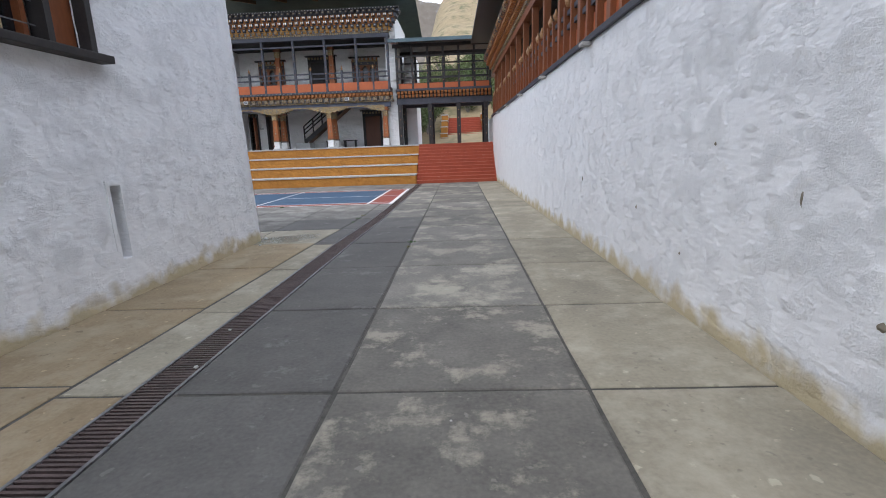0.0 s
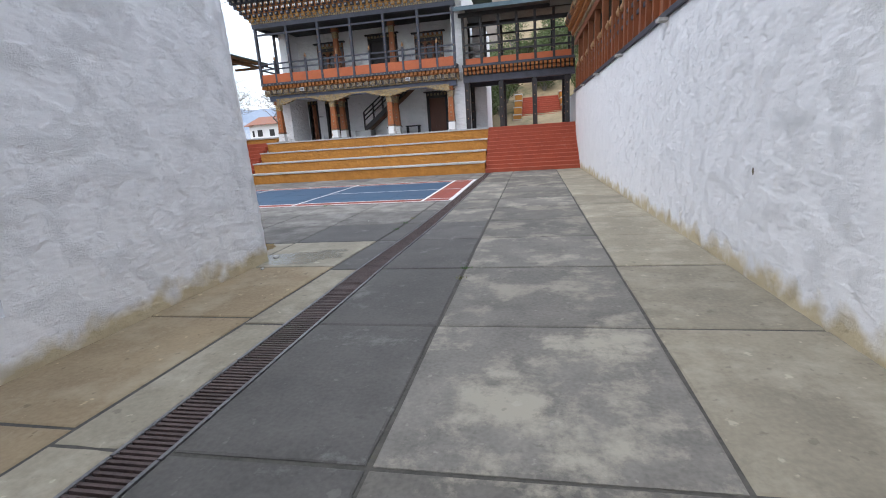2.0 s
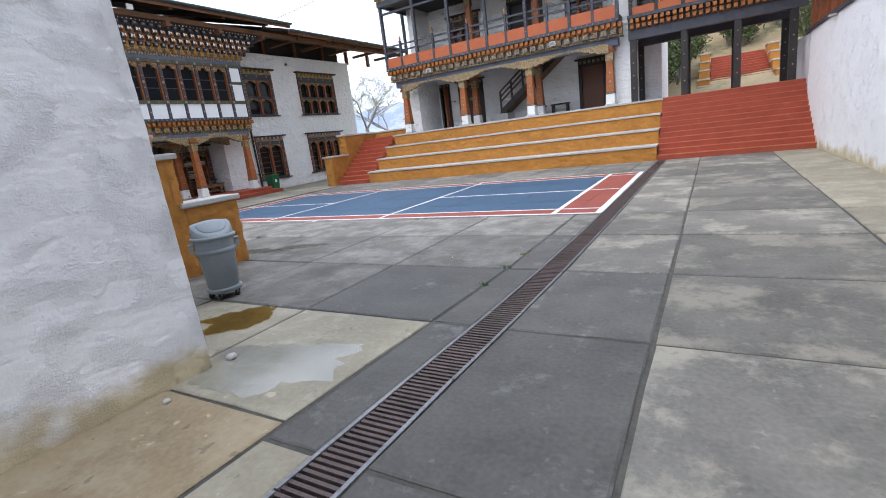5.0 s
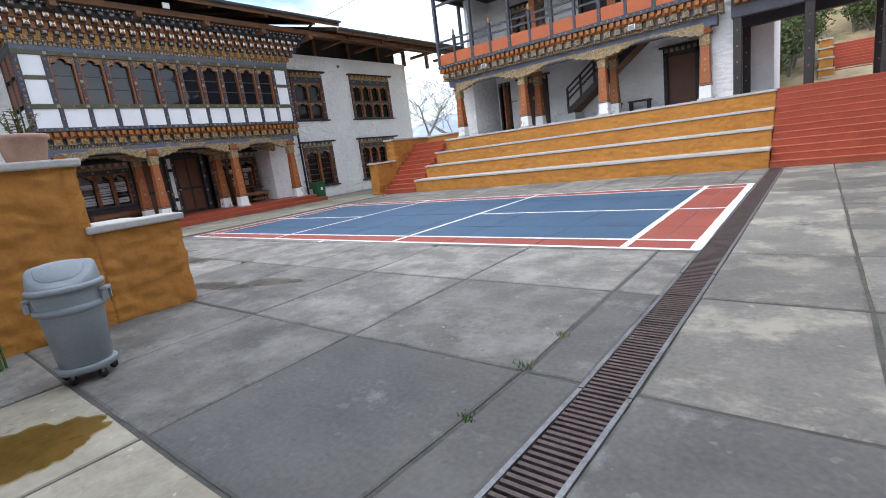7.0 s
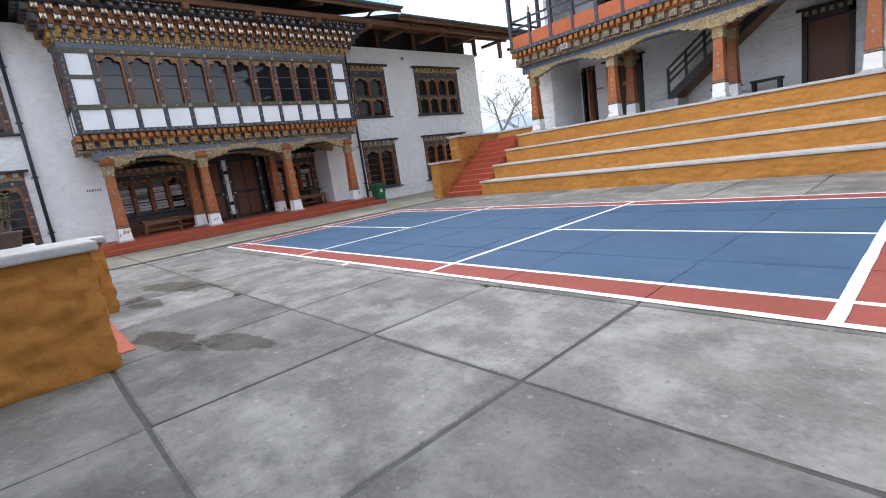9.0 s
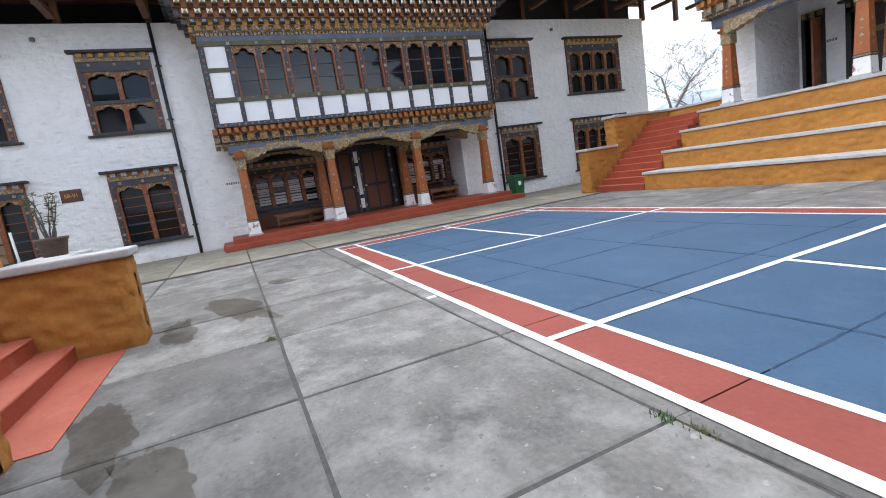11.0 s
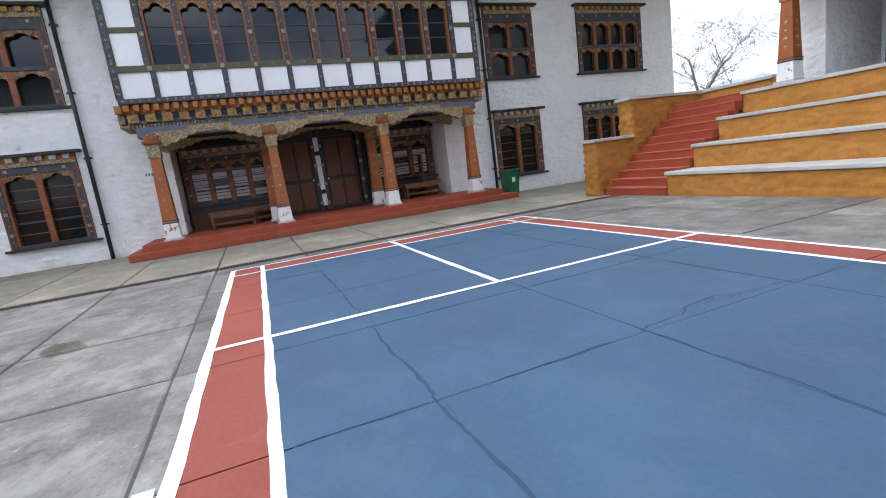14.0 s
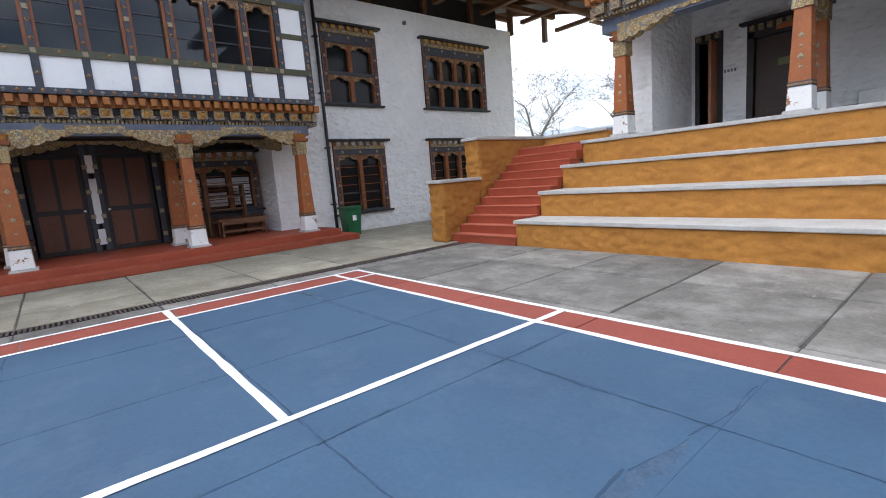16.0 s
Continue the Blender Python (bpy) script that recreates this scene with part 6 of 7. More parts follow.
# ---- ochre garden walls by the south steps ----
def garden_wall(name, x0, x1, y_end, lows, label):
    """lows: (y0, y1, height) runs from the courtyard end to the south."""
    t = thing(name, ((x0 + x1) / 2, y_end, 0), label, "wall", kind="structure")
    for y0_, y1_, z in lows:
        for face_x, sgn in ((x1, 1), (x0, -1)):
            m = Matrix(((0, sgn, 0, face_x), (1, 0, 0, 0), (0, 0, 1, 0), (0, 0, 0, 1)))
            rough_face(Shape(m), y0_, y1_, -0.03, z, 0, 0.045, 0.034, 40 + x0, 0.0, 0.17, wrap=0.12).make("side_face", OCHRE, t, smooth=True)
        m = Matrix(((1, 0, 0, 0), (0, 1, 0, y1_), (0, 0, 1, 0), (0, 0, 0, 1)))
        rough_face(Shape(m), x0, x1, -0.03, z, 0, 0.045, 0.034, 50 + x0, 0.0, 0.17, wrap=0.12).make("end_face", OCHRE, t, smooth=True)
        Shape().box(x0 + 0.05, x1 - 0.05, y0_ + 0.05, y1_ - 0.05, -0.03, z - 0.004).make("wall_core", OCHRE, t)
        Shape().box(x0 - 0.05, x1 + 0.05, y0_ - 0.06, y1_ + 0.06, z, z + 0.085).make("cap", CAP, t, "white cement coping", bevel=0.02)
    return t


garden_wall("garden_wall_1", -8.15, -7.7, 12.9, [(11.98, 12.88, 1.04), (6.0, 11.98, 1.78)], "stepped ochre rubble garden wall with white coping")
garden_wall("garden_wall_2", -10.9, -10.43, 13.24, [(12.1, 13.24, 0.95), (6.0, 12.1, 1.7)], "stepped ochre rubble garden wall with white coping")
ret = thing("garden_wall_3", (-11.5, 12.35, 0), "low ochre wall with white coping behind the steps", "wall", kind="structure")
Shape().box(-12.0, -10.97, 12.12, 12.58, -0.03, 0.95).make("wall_core", OCHRE, ret, bevel=0.03)
Shape().box(-12.05, -10.96, 12.08, 12.62, 0.95, 1.035).make("cap", CAP, ret, "white cement coping", bevel=0.02)
south = thing("stairs_south", (-9.1, 12.9, 0), "red oxide steps rising between two ochre walls", "stairs")
Shape().box(-10.41, -8.17, 12.62, 13.06, -0.02, 0.008).make("apron", OXIDE_WORN_LIT, south, "faded red painted apron")
for i in range(9):
    Shape().box(-10.42, -8.16, 12.32 - 0.3 * i, 12.64 - 0.3 * i, -0.02, 0.17 * (i + 1) - 0.03).make("step", OXIDE, south)
    Shape().box(-10.42, -8.16, 12.32 - 0.3 * i, 12.652 - 0.3 * i, 0.17 * (i + 1) - 0.03, 0.17 * (i + 1)).make("tread", OXIDE_WORN_LIT, south, bevel=0.012)
Shape().box(-10.42, -8.16, 6.0, 9.95, -0.02, 1.53).make("upper_landing", OXIDE, south)
Shape().box(-7.72, -4.9, 3.0, 9.0, -0.02, 1.2).make("planting_bed", SOIL, south)


# ---- loose things ----
can = thing("wheeled_waste_can", (-6.15, 11.31, 0), "grey round plastic waste can with dome lid on a caster dolly", "waste bin")
cx, cy = -6.15, 11.31
Shape().lathe((cx, cy, 0.12), [(0.2, 0), (0.225, 0.01), (0.285, 0.62), (0.29, 0.66)], 32).make("barrel", GREY_PLASTIC, can, smooth=True)
Shape().lathe((cx, cy, 0.6), [(0.283, 0), (0.305, 0.02), (0.305, 0.045), (0.284, 0.06)], 32).make("rim_band", GREY_PLASTIC, can, smooth=True)
Shape().lathe((cx, cy, 0.78), [(0.288, 0), (0.325, 0.005), (0.33, 0.035), (0.3, 0.05)], 32).make("lid_rim", GREY_PLASTIC, can, smooth=True)
# the lid is a drum cut off by a slanted face with the flap in it
face_turn, nn = radians(-22), 40
lid_m = Matrix.Translation((cx, cy, 0.815)) @ Matrix.Rotation(face_turn, 4, "Z")


def lid_top(x, y):
    front, back = 0.2 - 0.62 * (x + 0.06), 0.2 + 0.5 * (x + 0.06)
    return max(0.012, -0.05 * math.log(math.exp(-front / 0.05) + math.exp(-back / 0.05)) + 0.03 - 0.35 * y * y)


p = []
for r, k in ((0.3, 0.0), (0.295, 0.5), (0.283, 0.92), (0.265, 1.0), (0.2, 1.0), (0.12, 1.0), (0.05, 1.0)):
    for i in range(nn):
        q = 2 * math.pi * i / nn
        x, y = r * math.cos(q), r * math.sin(q)
        p.append((x, y, lid_top(min(x, 0.26), y) * k))
p.append((0, 0, lid_top(0, 0)))
f = [(k * nn + i, k * nn + (i + 1) % nn, (k + 1) * nn + (i + 1) % nn, (k + 1) * nn + i) for k in range(6) for i in range(nn)]
f += [(6 * nn + i, 6 * nn + (i + 1) % nn, 7 * nn) for i in range(nn)]
lid = Shape(lid_m).add(p, f).make("dome_lid", GREY_PLASTIC, can, "slanted drum lid with a swing flap", smooth=True)
p = []
for grow, up in ((1.0, -0.006), (1.0, 0.004), (0.955, 0.009), (0.5, 0.01), (0.0, 0.01)):
    for i in range(32):
        q = 2 * math.pi * i / 32
        cq, sq = math.cos(q), math.sin(q)
        x = 0.085 + grow * 0.13 * (abs(cq) ** 0.7 * (1 if cq > 0 else -1))
        y = grow * (0.2 - 0.05 * cq) * (abs(sq) ** 0.7 * (1 if sq > 0 else -1))
        p.append((x, y, lid_top(x, y) + up))
Shape(lid_m).add(p, [(k * 32 + i, k * 32 + (i + 1) % 32, (k + 1) * 32 + (i + 1) % 32, (k + 1) * 32 + i) for k in range(4) for i in range(32)]).make("flap", GREY_PLASTIC, lid, "swing flap", smooth=True)
for a in (radians(60), radians(240)):
    hx, hy = cx + 0.33 * math.cos(a), cy + 0.33 * math.sin(a)
    m = Matrix.Translation((hx, hy, 0.72)) @ Matrix.Rotation(a, 4, "Z")
    Shape(m).box(-0.05, 0.03, -0.07, 0.07, 0.0, 0.03).make("handle", GREY_PLASTIC, can, bevel=0.01)
    for sgn in (-1, 1):
        Shape(m).box(-0.03, 0.02, sgn * 0.06 - 0.012, sgn * 0.06 + 0.012, -0.08, 0.0).make("handle_bracket", GREY_PLASTIC, can)
Shape().lathe((cx, cy, 0.085), [(0.2, 0), (0.255, 0.005), (0.265, 0.05), (0.25, 0.06)], 28).make("dolly", GREY_PLASTIC, can, smooth=True)
for k in range(5):
    a = 2 * math.pi * k / 5 + 0.3
    wx, wy = cx + 0.21 * math.cos(a), cy + 0.21 * math.sin(a)
    wheel = Shape().tube((wx - 0.014, wy, 0.04), (wx + 0.014, wy, 0.04), 0.04, 0.04, 14).make("caster", RUBBER, can, smooth=True)
    Shape().box(wx - 0.02, wx + 0.02, wy - 0.012, wy + 0.012, 0.05, 0.092).make("caster_fork", STEEL, wheel)

can.matrix_basis = Matrix.Translation((cx, cy, 0)) @ Matrix.Diagonal((0.8, 0.8, 0.96, 1))

gbin = thing("green_bin", (-20.6, 24.75, 0), "green wheeled plastic bin with closed lid beside the porch", "waste bin")
bx, by = -20.75, 24.85
Shape().frustum(bx, by, 0.02, 0.8, 0.2, 0.2, 0.25, 0.25).make("body", GREEN_PLASTIC, gbin, bevel=0.025)
Shape().frustum(bx, by, 0.8, 0.86, 0.28, 0.28, 0.27, 0.27).make("lid", GREEN_PLASTIC, gbin, bevel=0.02)
Shape().box(bx + 0.235, bx + 0.245, by - 0.06, by + 0.06, 0.45, 0.6).make("printed_mark", PANEL, gbin, "pale printed mark")
for sgn in (-1, 1):
    Shape().tube((bx - 0.15, by + sgn * 0.2, 0.08), (bx - 0.15, by + sgn * 0.25, 0.08), 0.08, 0.08, 12).make("wheel", RUBBER, gbin)

tub = thing("water_barrel", (-14.0, 10.35, 0), "teal green plastic barrel standing on the paving", "barrel")
Shape().lathe((-14.0, 10.35, 0), [(0.3, 0), (0.33, 0.05), (0.34, 0.6), (0.33, 1.2), (0.3, 1.34), (0.2, 1.38)], 24).make("barrel_body", TEAL_PLASTIC, tub, smooth=True)
for z in (0.35, 0.7, 1.05):
    Shape().lathe((-14.0, 10.35, z), [(0.333, 0), (0.355, 0.02), (0.333, 0.04)], 24, cap=False).make("rib", TEAL_PLASTIC, tub, smooth=True)
for x, y in ((-19.9, 8.35), (-19.7, 9.3)):
    st = thing("net_post", (x, y, 0), "white tube post on a round black rubber base", "post", "net posts")
    Shape().lathe((x, y, 0), [(0.24, 0), (0.25, 0.03), (0.22, 0.07), (0.06, 0.1)], 20).make("base", RUBBER, st, smooth=True)
    Shape().tube((x, y, 0.08), (x + 0.02, y - 0.03, 1.5), 0.03, 0.03, 12).make("tube", PANEL, st, smooth=True)


def pot(at, r, h, material, name, label):
    t = thing(name, at, label, "plant pot")
    Shape().lathe(at, [(r * 0.72, 0), (r * 0.76, 0.01), (r * 0.95, h * 0.82), (r * 1.05, h * 0.83), (r * 1.07, h * 0.97), (r * 1.0, h), (r * 0.9, h * 0.98), (r * 0.88, h * 0.9)], 28, cap=False).make("pot", material, t, smooth=True)
    Shape().lathe(at, [(r * 0.9, h * 0.9), (0.01, h * 0.92)], 20).make("soil", SOIL, t)
    return t


def stems(parent, at, n, height, spread, leaf_mat, leaves, leaf, seed, bark=BARK, droop=0.0):
    """Thin stems with single leaves, all under one pot or bed."""
    rng = random.Random(seed)
    st, lf = Shape(), Shape()
    for k in range(n):
        a = rng.uniform(0, 6.28)
        p = Vector(at) + Vector((math.cos(a), math.sin(a), 0)) * 0.04
        d = Vector((math.cos(a) * spread, math.sin(a) * spread, 1)).normalized()
        seg = 7
        for i in range(seg):
            q = p + d * height / seg * rng.uniform(0.8, 1.15)
            st.tube(p, q, 0.009 * (1 - i / seg) + 0.003, 0.009 * (1 - (i + 1) / seg) + 0.003, 5, cap=False)
            d = (d + Vector((rng.uniform(-0.25, 0.25), rng.uniform(-0.25, 0.25), rng.uniform(-0.1, 0.15) - droop))).normalized()
            for j in range(leaves if i > 1 else 0):
                b = rng.uniform(0, 6.28)
                o = Vector((math.cos(b), math.sin(b), rng.uniform(-0.3, 0.5))).normalized()
                side = o.cross(Vector((0, 0, 1))).normalized() * leaf * 0.32
                c = p.lerp(q, rng.random())
                tip = c + o * leaf * rng.uniform(0.8, 1.5)
                mid = c.lerp(tip, 0.5) + Vector((0, 0, leaf * 0.12))
                lf.add([c, mid - side, tip, mid + side, mid + Vector((0, 0, -leaf * 0.08))], [(0, 1, 4), (1, 2, 4), (2, 3, 4), (3, 0, 4)])
            p = q
    st.make("stem", bark, parent)
    tagged(lf.make("leaves", leaf_mat, parent), kind="stuff")


pt = pot((-7.93, 11.66, 1.865), 0.22, 0.28, TERRACOTTA, "terracotta_pot", "terracotta pot with withered flowers on the wall coping")
stems(pt, (-7.93, 11.66, 2.1), 9, 0.32, 0.5, PALE_LEAF, 2, 0.06, 4, PALE_LEAF)
pt = pot((-11.6, 12.36, 1.035), 0.16, 0.22, DARK_POT, "dark_clay_pot", "dark clay pot with a thin leafy shrub on the coping")
stems(pt, (-11.6, 12.36, 1.23), 7, 0.6, 0.25, PALE_LEAF, 7, 0.06, 9)
rose = thing("rose_bush", (-7.25, 11.2, 0), "thin rose stems with green leaves and a dark faded bloom", "plant")
stems(rose, (-7.25, 10.95, 0.0), 3, 1.55, 0.03, LEAF, 6, 0.085, 12, LEAF)
Shape().lathe((-7.2, 11.05, 1.5), [(0.01, 0), (0.03, 0.02), (0.035, 0.04), (0.015, 0.055)], 9).make("bloom", PETAL, rose, "withered dark red bloom")

plate = thing("number_sign", (-21.68, 10.2, 2.3), "small dark blue sign board with orange lettering", "sign")
Shape(WM).box(9.98, 10.44, 0.0, 0.03, 2.16, 2.46).make("board", DOOR_BROWN, plate, "dull rust brown sign face", bevel=0.005)
Shape(WM).box(9.95, 10.47, 0.0, 0.025, 2.13, 2.49).make("border", SLATE, plate)


def lettering(text, m, size, material, parent, name="lettering"):
    cu = bpy.data.curves.new(name, "FONT")
    cu.body, cu.size, cu.align_x, cu.align_y, cu.extrude = text, size, "CENTER", "CENTER", 0.002
    ob = new(name, cu)
    cu.materials.append(material)
    ob.parent = parent
    ob.matrix_parent_inverse = parent.matrix_basis.inverted()
    ob.matrix_basis = m
    return ob


lettering("SB-01", Matrix.Translation((-21.665, 10.21, 2.31)) @ Matrix.Rotation(radians(90), 4, "Z") @ Matrix.Rotation(radians(90), 4, "X"), 0.15, SIGN_GOLD, plate)
for (m, nm) in ((WM @ Matrix.Translation((14.55, 0.0, 2.02)), "stencil"), (BM @ Matrix.Translation((-12.72, 0.0, 3.35)), "stencil")):
    st = thing("stencilled_mark", m @ Vector((0, 0, 0)), "faint grey stencilled writing on the white wall", "sign")
    for i in range(6):
        Shape(m).box(-0.2 + 0.07 * i, -0.155 + 0.07 * i, 0.0, 0.004, 0, 0.07).make("bar", STEEL, st)
lampw = thing("wall_lamp", (-21.6, 27.6, 6.85), "small grey bulkhead lamp on the white wall", "lamp")
Shape().lathe((-21.6, 28.1, 6.6), [(0.05, 0), (0.07, 0.03), (0.07, 0.09), (0.03, 0.12)], 12).make("lamp_body", STEEL, lampw, smooth=True)
lampw = thing("wall_lamp", (-21.6, 10.3, 6.75), "small grey bulkhead lamp on the white wall", "lamp")
Shape().lathe((-21.6, 10.3, 6.6), [(0.05, 0), (0.07, 0.03), (0.07, 0.09), (0.03, 0.12)], 12).make("lamp_body", STEEL, lampw, smooth=True)
wire = thing("overhead_cable", (-17, 27, 8), "thin black cable hanging between the roofs", "cable")
s = Shape()
pts = [Vector((-18.9, 25.5, 8.1)).lerp(Vector((-10, 26.5, 10.6)), q / 16) - Vector((0, 0, 0.5 * math.sin(math.pi * q / 16))) for q in range(17)]
for a, b in zip(pts, pts[1:]):
    s.tube(a, b, 0.012, 0.012, 5, cap=False)
s.make("cable", PIPE, wire)

# raised discs; the dark inside each hole is put into their colour
for u, v, a, b in ((3.6, 1.36, 0.022, 0.075), (4.7, 1.72, 0.016, 0.016), (2.9, 0.72, 0.03, 0.03), (6.4, 0.95, 0.02, 0.03), (8.9, 1.15, 0.018, 0.05), (5.2, 0.62, 0.02, 0.02)):
    n = 11
    ring = [(u + a * math.cos(6.283 * i / n) * random.uniform(0.7, 1.2), 0.0, v + b * math.sin(6.283 * i / n) * random.uniform(0.7, 1.2)) for i in range(n)]
    ho = Shape(EM).add([(u, 0.014, v)] + ring, [(0, 1 + (i + 1) % n, 1 + i) for i in range(n)])
    tagged(ho.make("hole_disc", EARTH), "small dark disc standing for a shaded hole in the whitewash", "pit", "pits in the whitewash")


def weed(x, y, seed):
    t = thing("weed_tuft", (x, y, 0), "small tuft of weeds growing in a paving joint", "weed", "weeds in the joints")
    rng_ = random.Random(seed)
    blades = Shape()
    for _ in range(46):
        q, r = rng_.uniform(0, 6.28), rng_.uniform(0, 0.09)
        c = Vector((x + r * math.cos(q), y + r * 0.6 * math.sin(q), -0.01))
        o = Vector((rng_.uniform(-0.5, 0.5), rng_.uniform(-0.5, 0.5), 1)).normalized() * rng_.uniform(0.02, 0.055)
        sd = Vector((rng_.uniform(-1, 1), rng_.uniform(-1, 1), 0)).normalized() * 0.005
        blades.add([c - sd, c + sd, c + o], [(0, 1, 2)])
    tagged(blades.make("blades", PALE_LEAF if seed % 2 else LEAF, t), kind="stuff")


for k, (x, y) in enumerate(((-6.24, 15.99), (-6.05, 16.02), (-2.97, 12.85), (-2.95, 13.4), (-2.97, 12.2), (-1.18, 8.9), (-1.18, 9.35), (-9.34, 14.43))):
    weed(x, y, k)
for k, (x, y, r) in enumerate(((-2.5, 4.05, 0.022), (-2.62, 4.9, 0.018), (-4.2, 9.4, 0.03), (-4.35, 10.05, 0.05), (-0.3, 3.2, 0.01), (-3.9, 13.2, 0.015))):
    pb = Shape().lathe((x, y, 0.0), [(r * 0.6, 0), (r, r * 0.35), (r * 0.8, r * 0.8), (r * 0.25, r)], 7).make("pebble", CAP, smooth=True)
    tagged(pb, "small pale pebble lying on the paving", "pebble", "loose pebbles")


# ---- hillside, trees and distance ----
def hill_z(x, y):
    b = max(0.0, y - 34.0)
    rise = 2.0 + b * 0.2 + max(0, b - 12) * 0.28
    side = 1 / (1 + math.exp(-(x + 7.0) / 1.6))
    return (rise + 0.6 * noise.noise(Vector((x * 0.15, y * 0.15, 2)))) * side + (1 - side) * (-0.3 + 0.01 * b)


nx, ny = 60, 50
hv, hf = [], []
for j in range(ny + 1):
    for i in range(nx + 1):
        x, y = -24 + 70 * i / nx, 33.4 + 75 * (j / ny) ** 1.6
        hv.append((x, y, hill_z(x, y)))
for j in range(ny):
    for i in range(nx):
        k = j * (nx + 1) + i
        hf.append((k, k + 1, k + nx + 2, k + nx + 1))
hill = Shape().add(hv, hf).make("hillside", HILL, smooth=True)
tagged(hill, "dry grassy hillside behind the courtyard", "hill", kind="structure")
up = red_stairs("stairs_hill", -1.0, 1.75, 35.4, 43.0, 1.7, 4.35, 16, "red oxide outdoor stairs climbing the hillside")
for x in (-1.3, 2.05):
    gp = thing("stair_pier", (x, 37.3, 2.0), "stepped ochre pier with pale bands beside the outdoor stairs", "pier", "hillside stair piers")
    for k in range(4):
        y = 37.2 + 1.5 * k
        Shape().box(x - 0.26, x + 0.26, y, y + 1.5, 1.6, 2.85 + 0.55 * k).make("pier_block", OCHRE, gp, bevel=0.02)
        Shape().box(x - 0.3, x + 0.3, y - 0.04, y + 1.5, 2.85 + 0.55 * k, 2.92 + 0.55 * k).make("pier_cap", CAP, gp, bevel=0.01)
    for z in (2.2, 2.52):
        Shape().box(x - 0.285, x + 0.285, 37.16, 37.3, z, z + 0.06).make("pale_band", CAP, gp)


def leaf_clump(s, c, r, n, size, rng):
    for _ in range(n):
        d = Vector((rng.gauss(0, 1), rng.gauss(0, 1), rng.gauss(0, 0.8)))
        d = d.normalized() * r * rng.random() ** 0.4
        p = Vector(c) + d
        a = Vector((rng.uniform(-1, 1), rng.uniform(-1, 1), rng.uniform(-1, 1))).normalized() * size * rng.uniform(0.6, 1.4)
        b = a.cross(Vector((rng.uniform(-1, 1), rng.uniform(-1, 1), rng.uniform(-1, 1)))).normalized() * size * 0.5
        s.add([p - a, p - b, p + a, p + b], [(0, 1, 2, 3)])


def bush(x, y, r, h, seed, name="hillside_shrub"):
    rng = random.Random(seed)
    z = hill_z(x, y)
    t = thing(name, (x, y, z), "grey-green leafy shrub on the dry hillside", "shrub", "hillside shrubs")
    st, lf = Shape(), Shape()
    for k in range(7):
        a = rng.uniform(0, 6.28)
        tip = Vector((x + math.cos(a) * r * 0.6, y + math.sin(a) * r * 0.6, z + h * rng.uniform(0.6, 0.95)))
        st.tube((x, y, z - 0.1), tip, 0.05, 0.015, 5, cap=False)
        leaf_clump(lf, tip, r * 0.55, 110, 0.1, rng)
        leaf_clump(lf, Vector((x, y, z)).lerp(tip, 0.6), r * 0.5, 80, 0.1, rng)
    st.make("stem", BARK, t)
    tagged(lf.make("leaves", SHRUB, t), kind="stuff")


rng = random.Random(5)
for k in range(70):
    x, y = rng.uniform(-9, 9), rng.uniform(42, 60)
    if -2.2 < x < 3.2 and y < 47:
        continue
    bush(x, y, rng.uniform(0.9, 1.7), rng.uniform(1.6, 3.6), k)
for k, (x, y) in enumerate(((-3.3, 38.2), (-4.6, 36.8), (-2.6, 42), (-5.2, 39.5), (-4.0, 41.0), (3.6, 40.5), (4.6, 43), (-2.7, 40.2), (-3.4, 36.2), (-5.4, 37.6), (-2.4, 44.5), (-3.8, 43.0), (-6.0, 41.5))):
    bush(x, y, 1.15, 2.9, 100 + k)


def bare_tree(at, height, seed, name="bare_tree", lean=0.0):
    rng = random.Random(seed)
    t = thing(name, at, "leafless grey tree with fine spreading twigs", "tree", "bare winter trees")
    tr, tw = Shape(), Shape()

    def grow(p, d, length, r, depth):
        n = 3 if depth > 3 else 4
        for i in range(n):
            q = p + d * (length / n)
            r2 = r * 0.88
            (tr if depth < 2 else tw).tube(p, q, r, r2, 6 if depth < 2 else 3, cap=False)
            p, r = q, r2
            d = (d + Vector((rng.uniform(-0.26, 0.26), rng.uniform(-0.26, 0.26), rng.uniform(-0.1, 0.16)))).normalized()
            if depth and depth < 6 and i and rng.random() < 0.62:
                a = rng.uniform(0, 6.28)
                o = (d * 0.6 + Vector((math.cos(a), math.sin(a), rng.uniform(-0.1, 0.5))) * 0.8).normalized()
                grow(p, o, length * 0.55, max(0.007, r * 0.5), depth + 1)
        if depth < 6:
            for k in range(3 if depth < 2 else 2):
                a = rng.uniform(0, 6.28)
                o = (d * 0.8 + Vector((math.cos(a), math.sin(a), rng.uniform(-0.2, 0.45))) * 0.8).normalized()
                grow(p, o, length * rng.uniform(0.6, 0.78), max(0.007, r * 0.62), depth + 1)

    grow(Vector(at), Vector((lean, 0, 1)).normalized(), height * 0.27, height * 0.021, 0)
    tr.make("trunk", BARK, t, smooth=True)
    tagged(tw.make("fine_branching", BARK, t), kind="stuff")
    return t


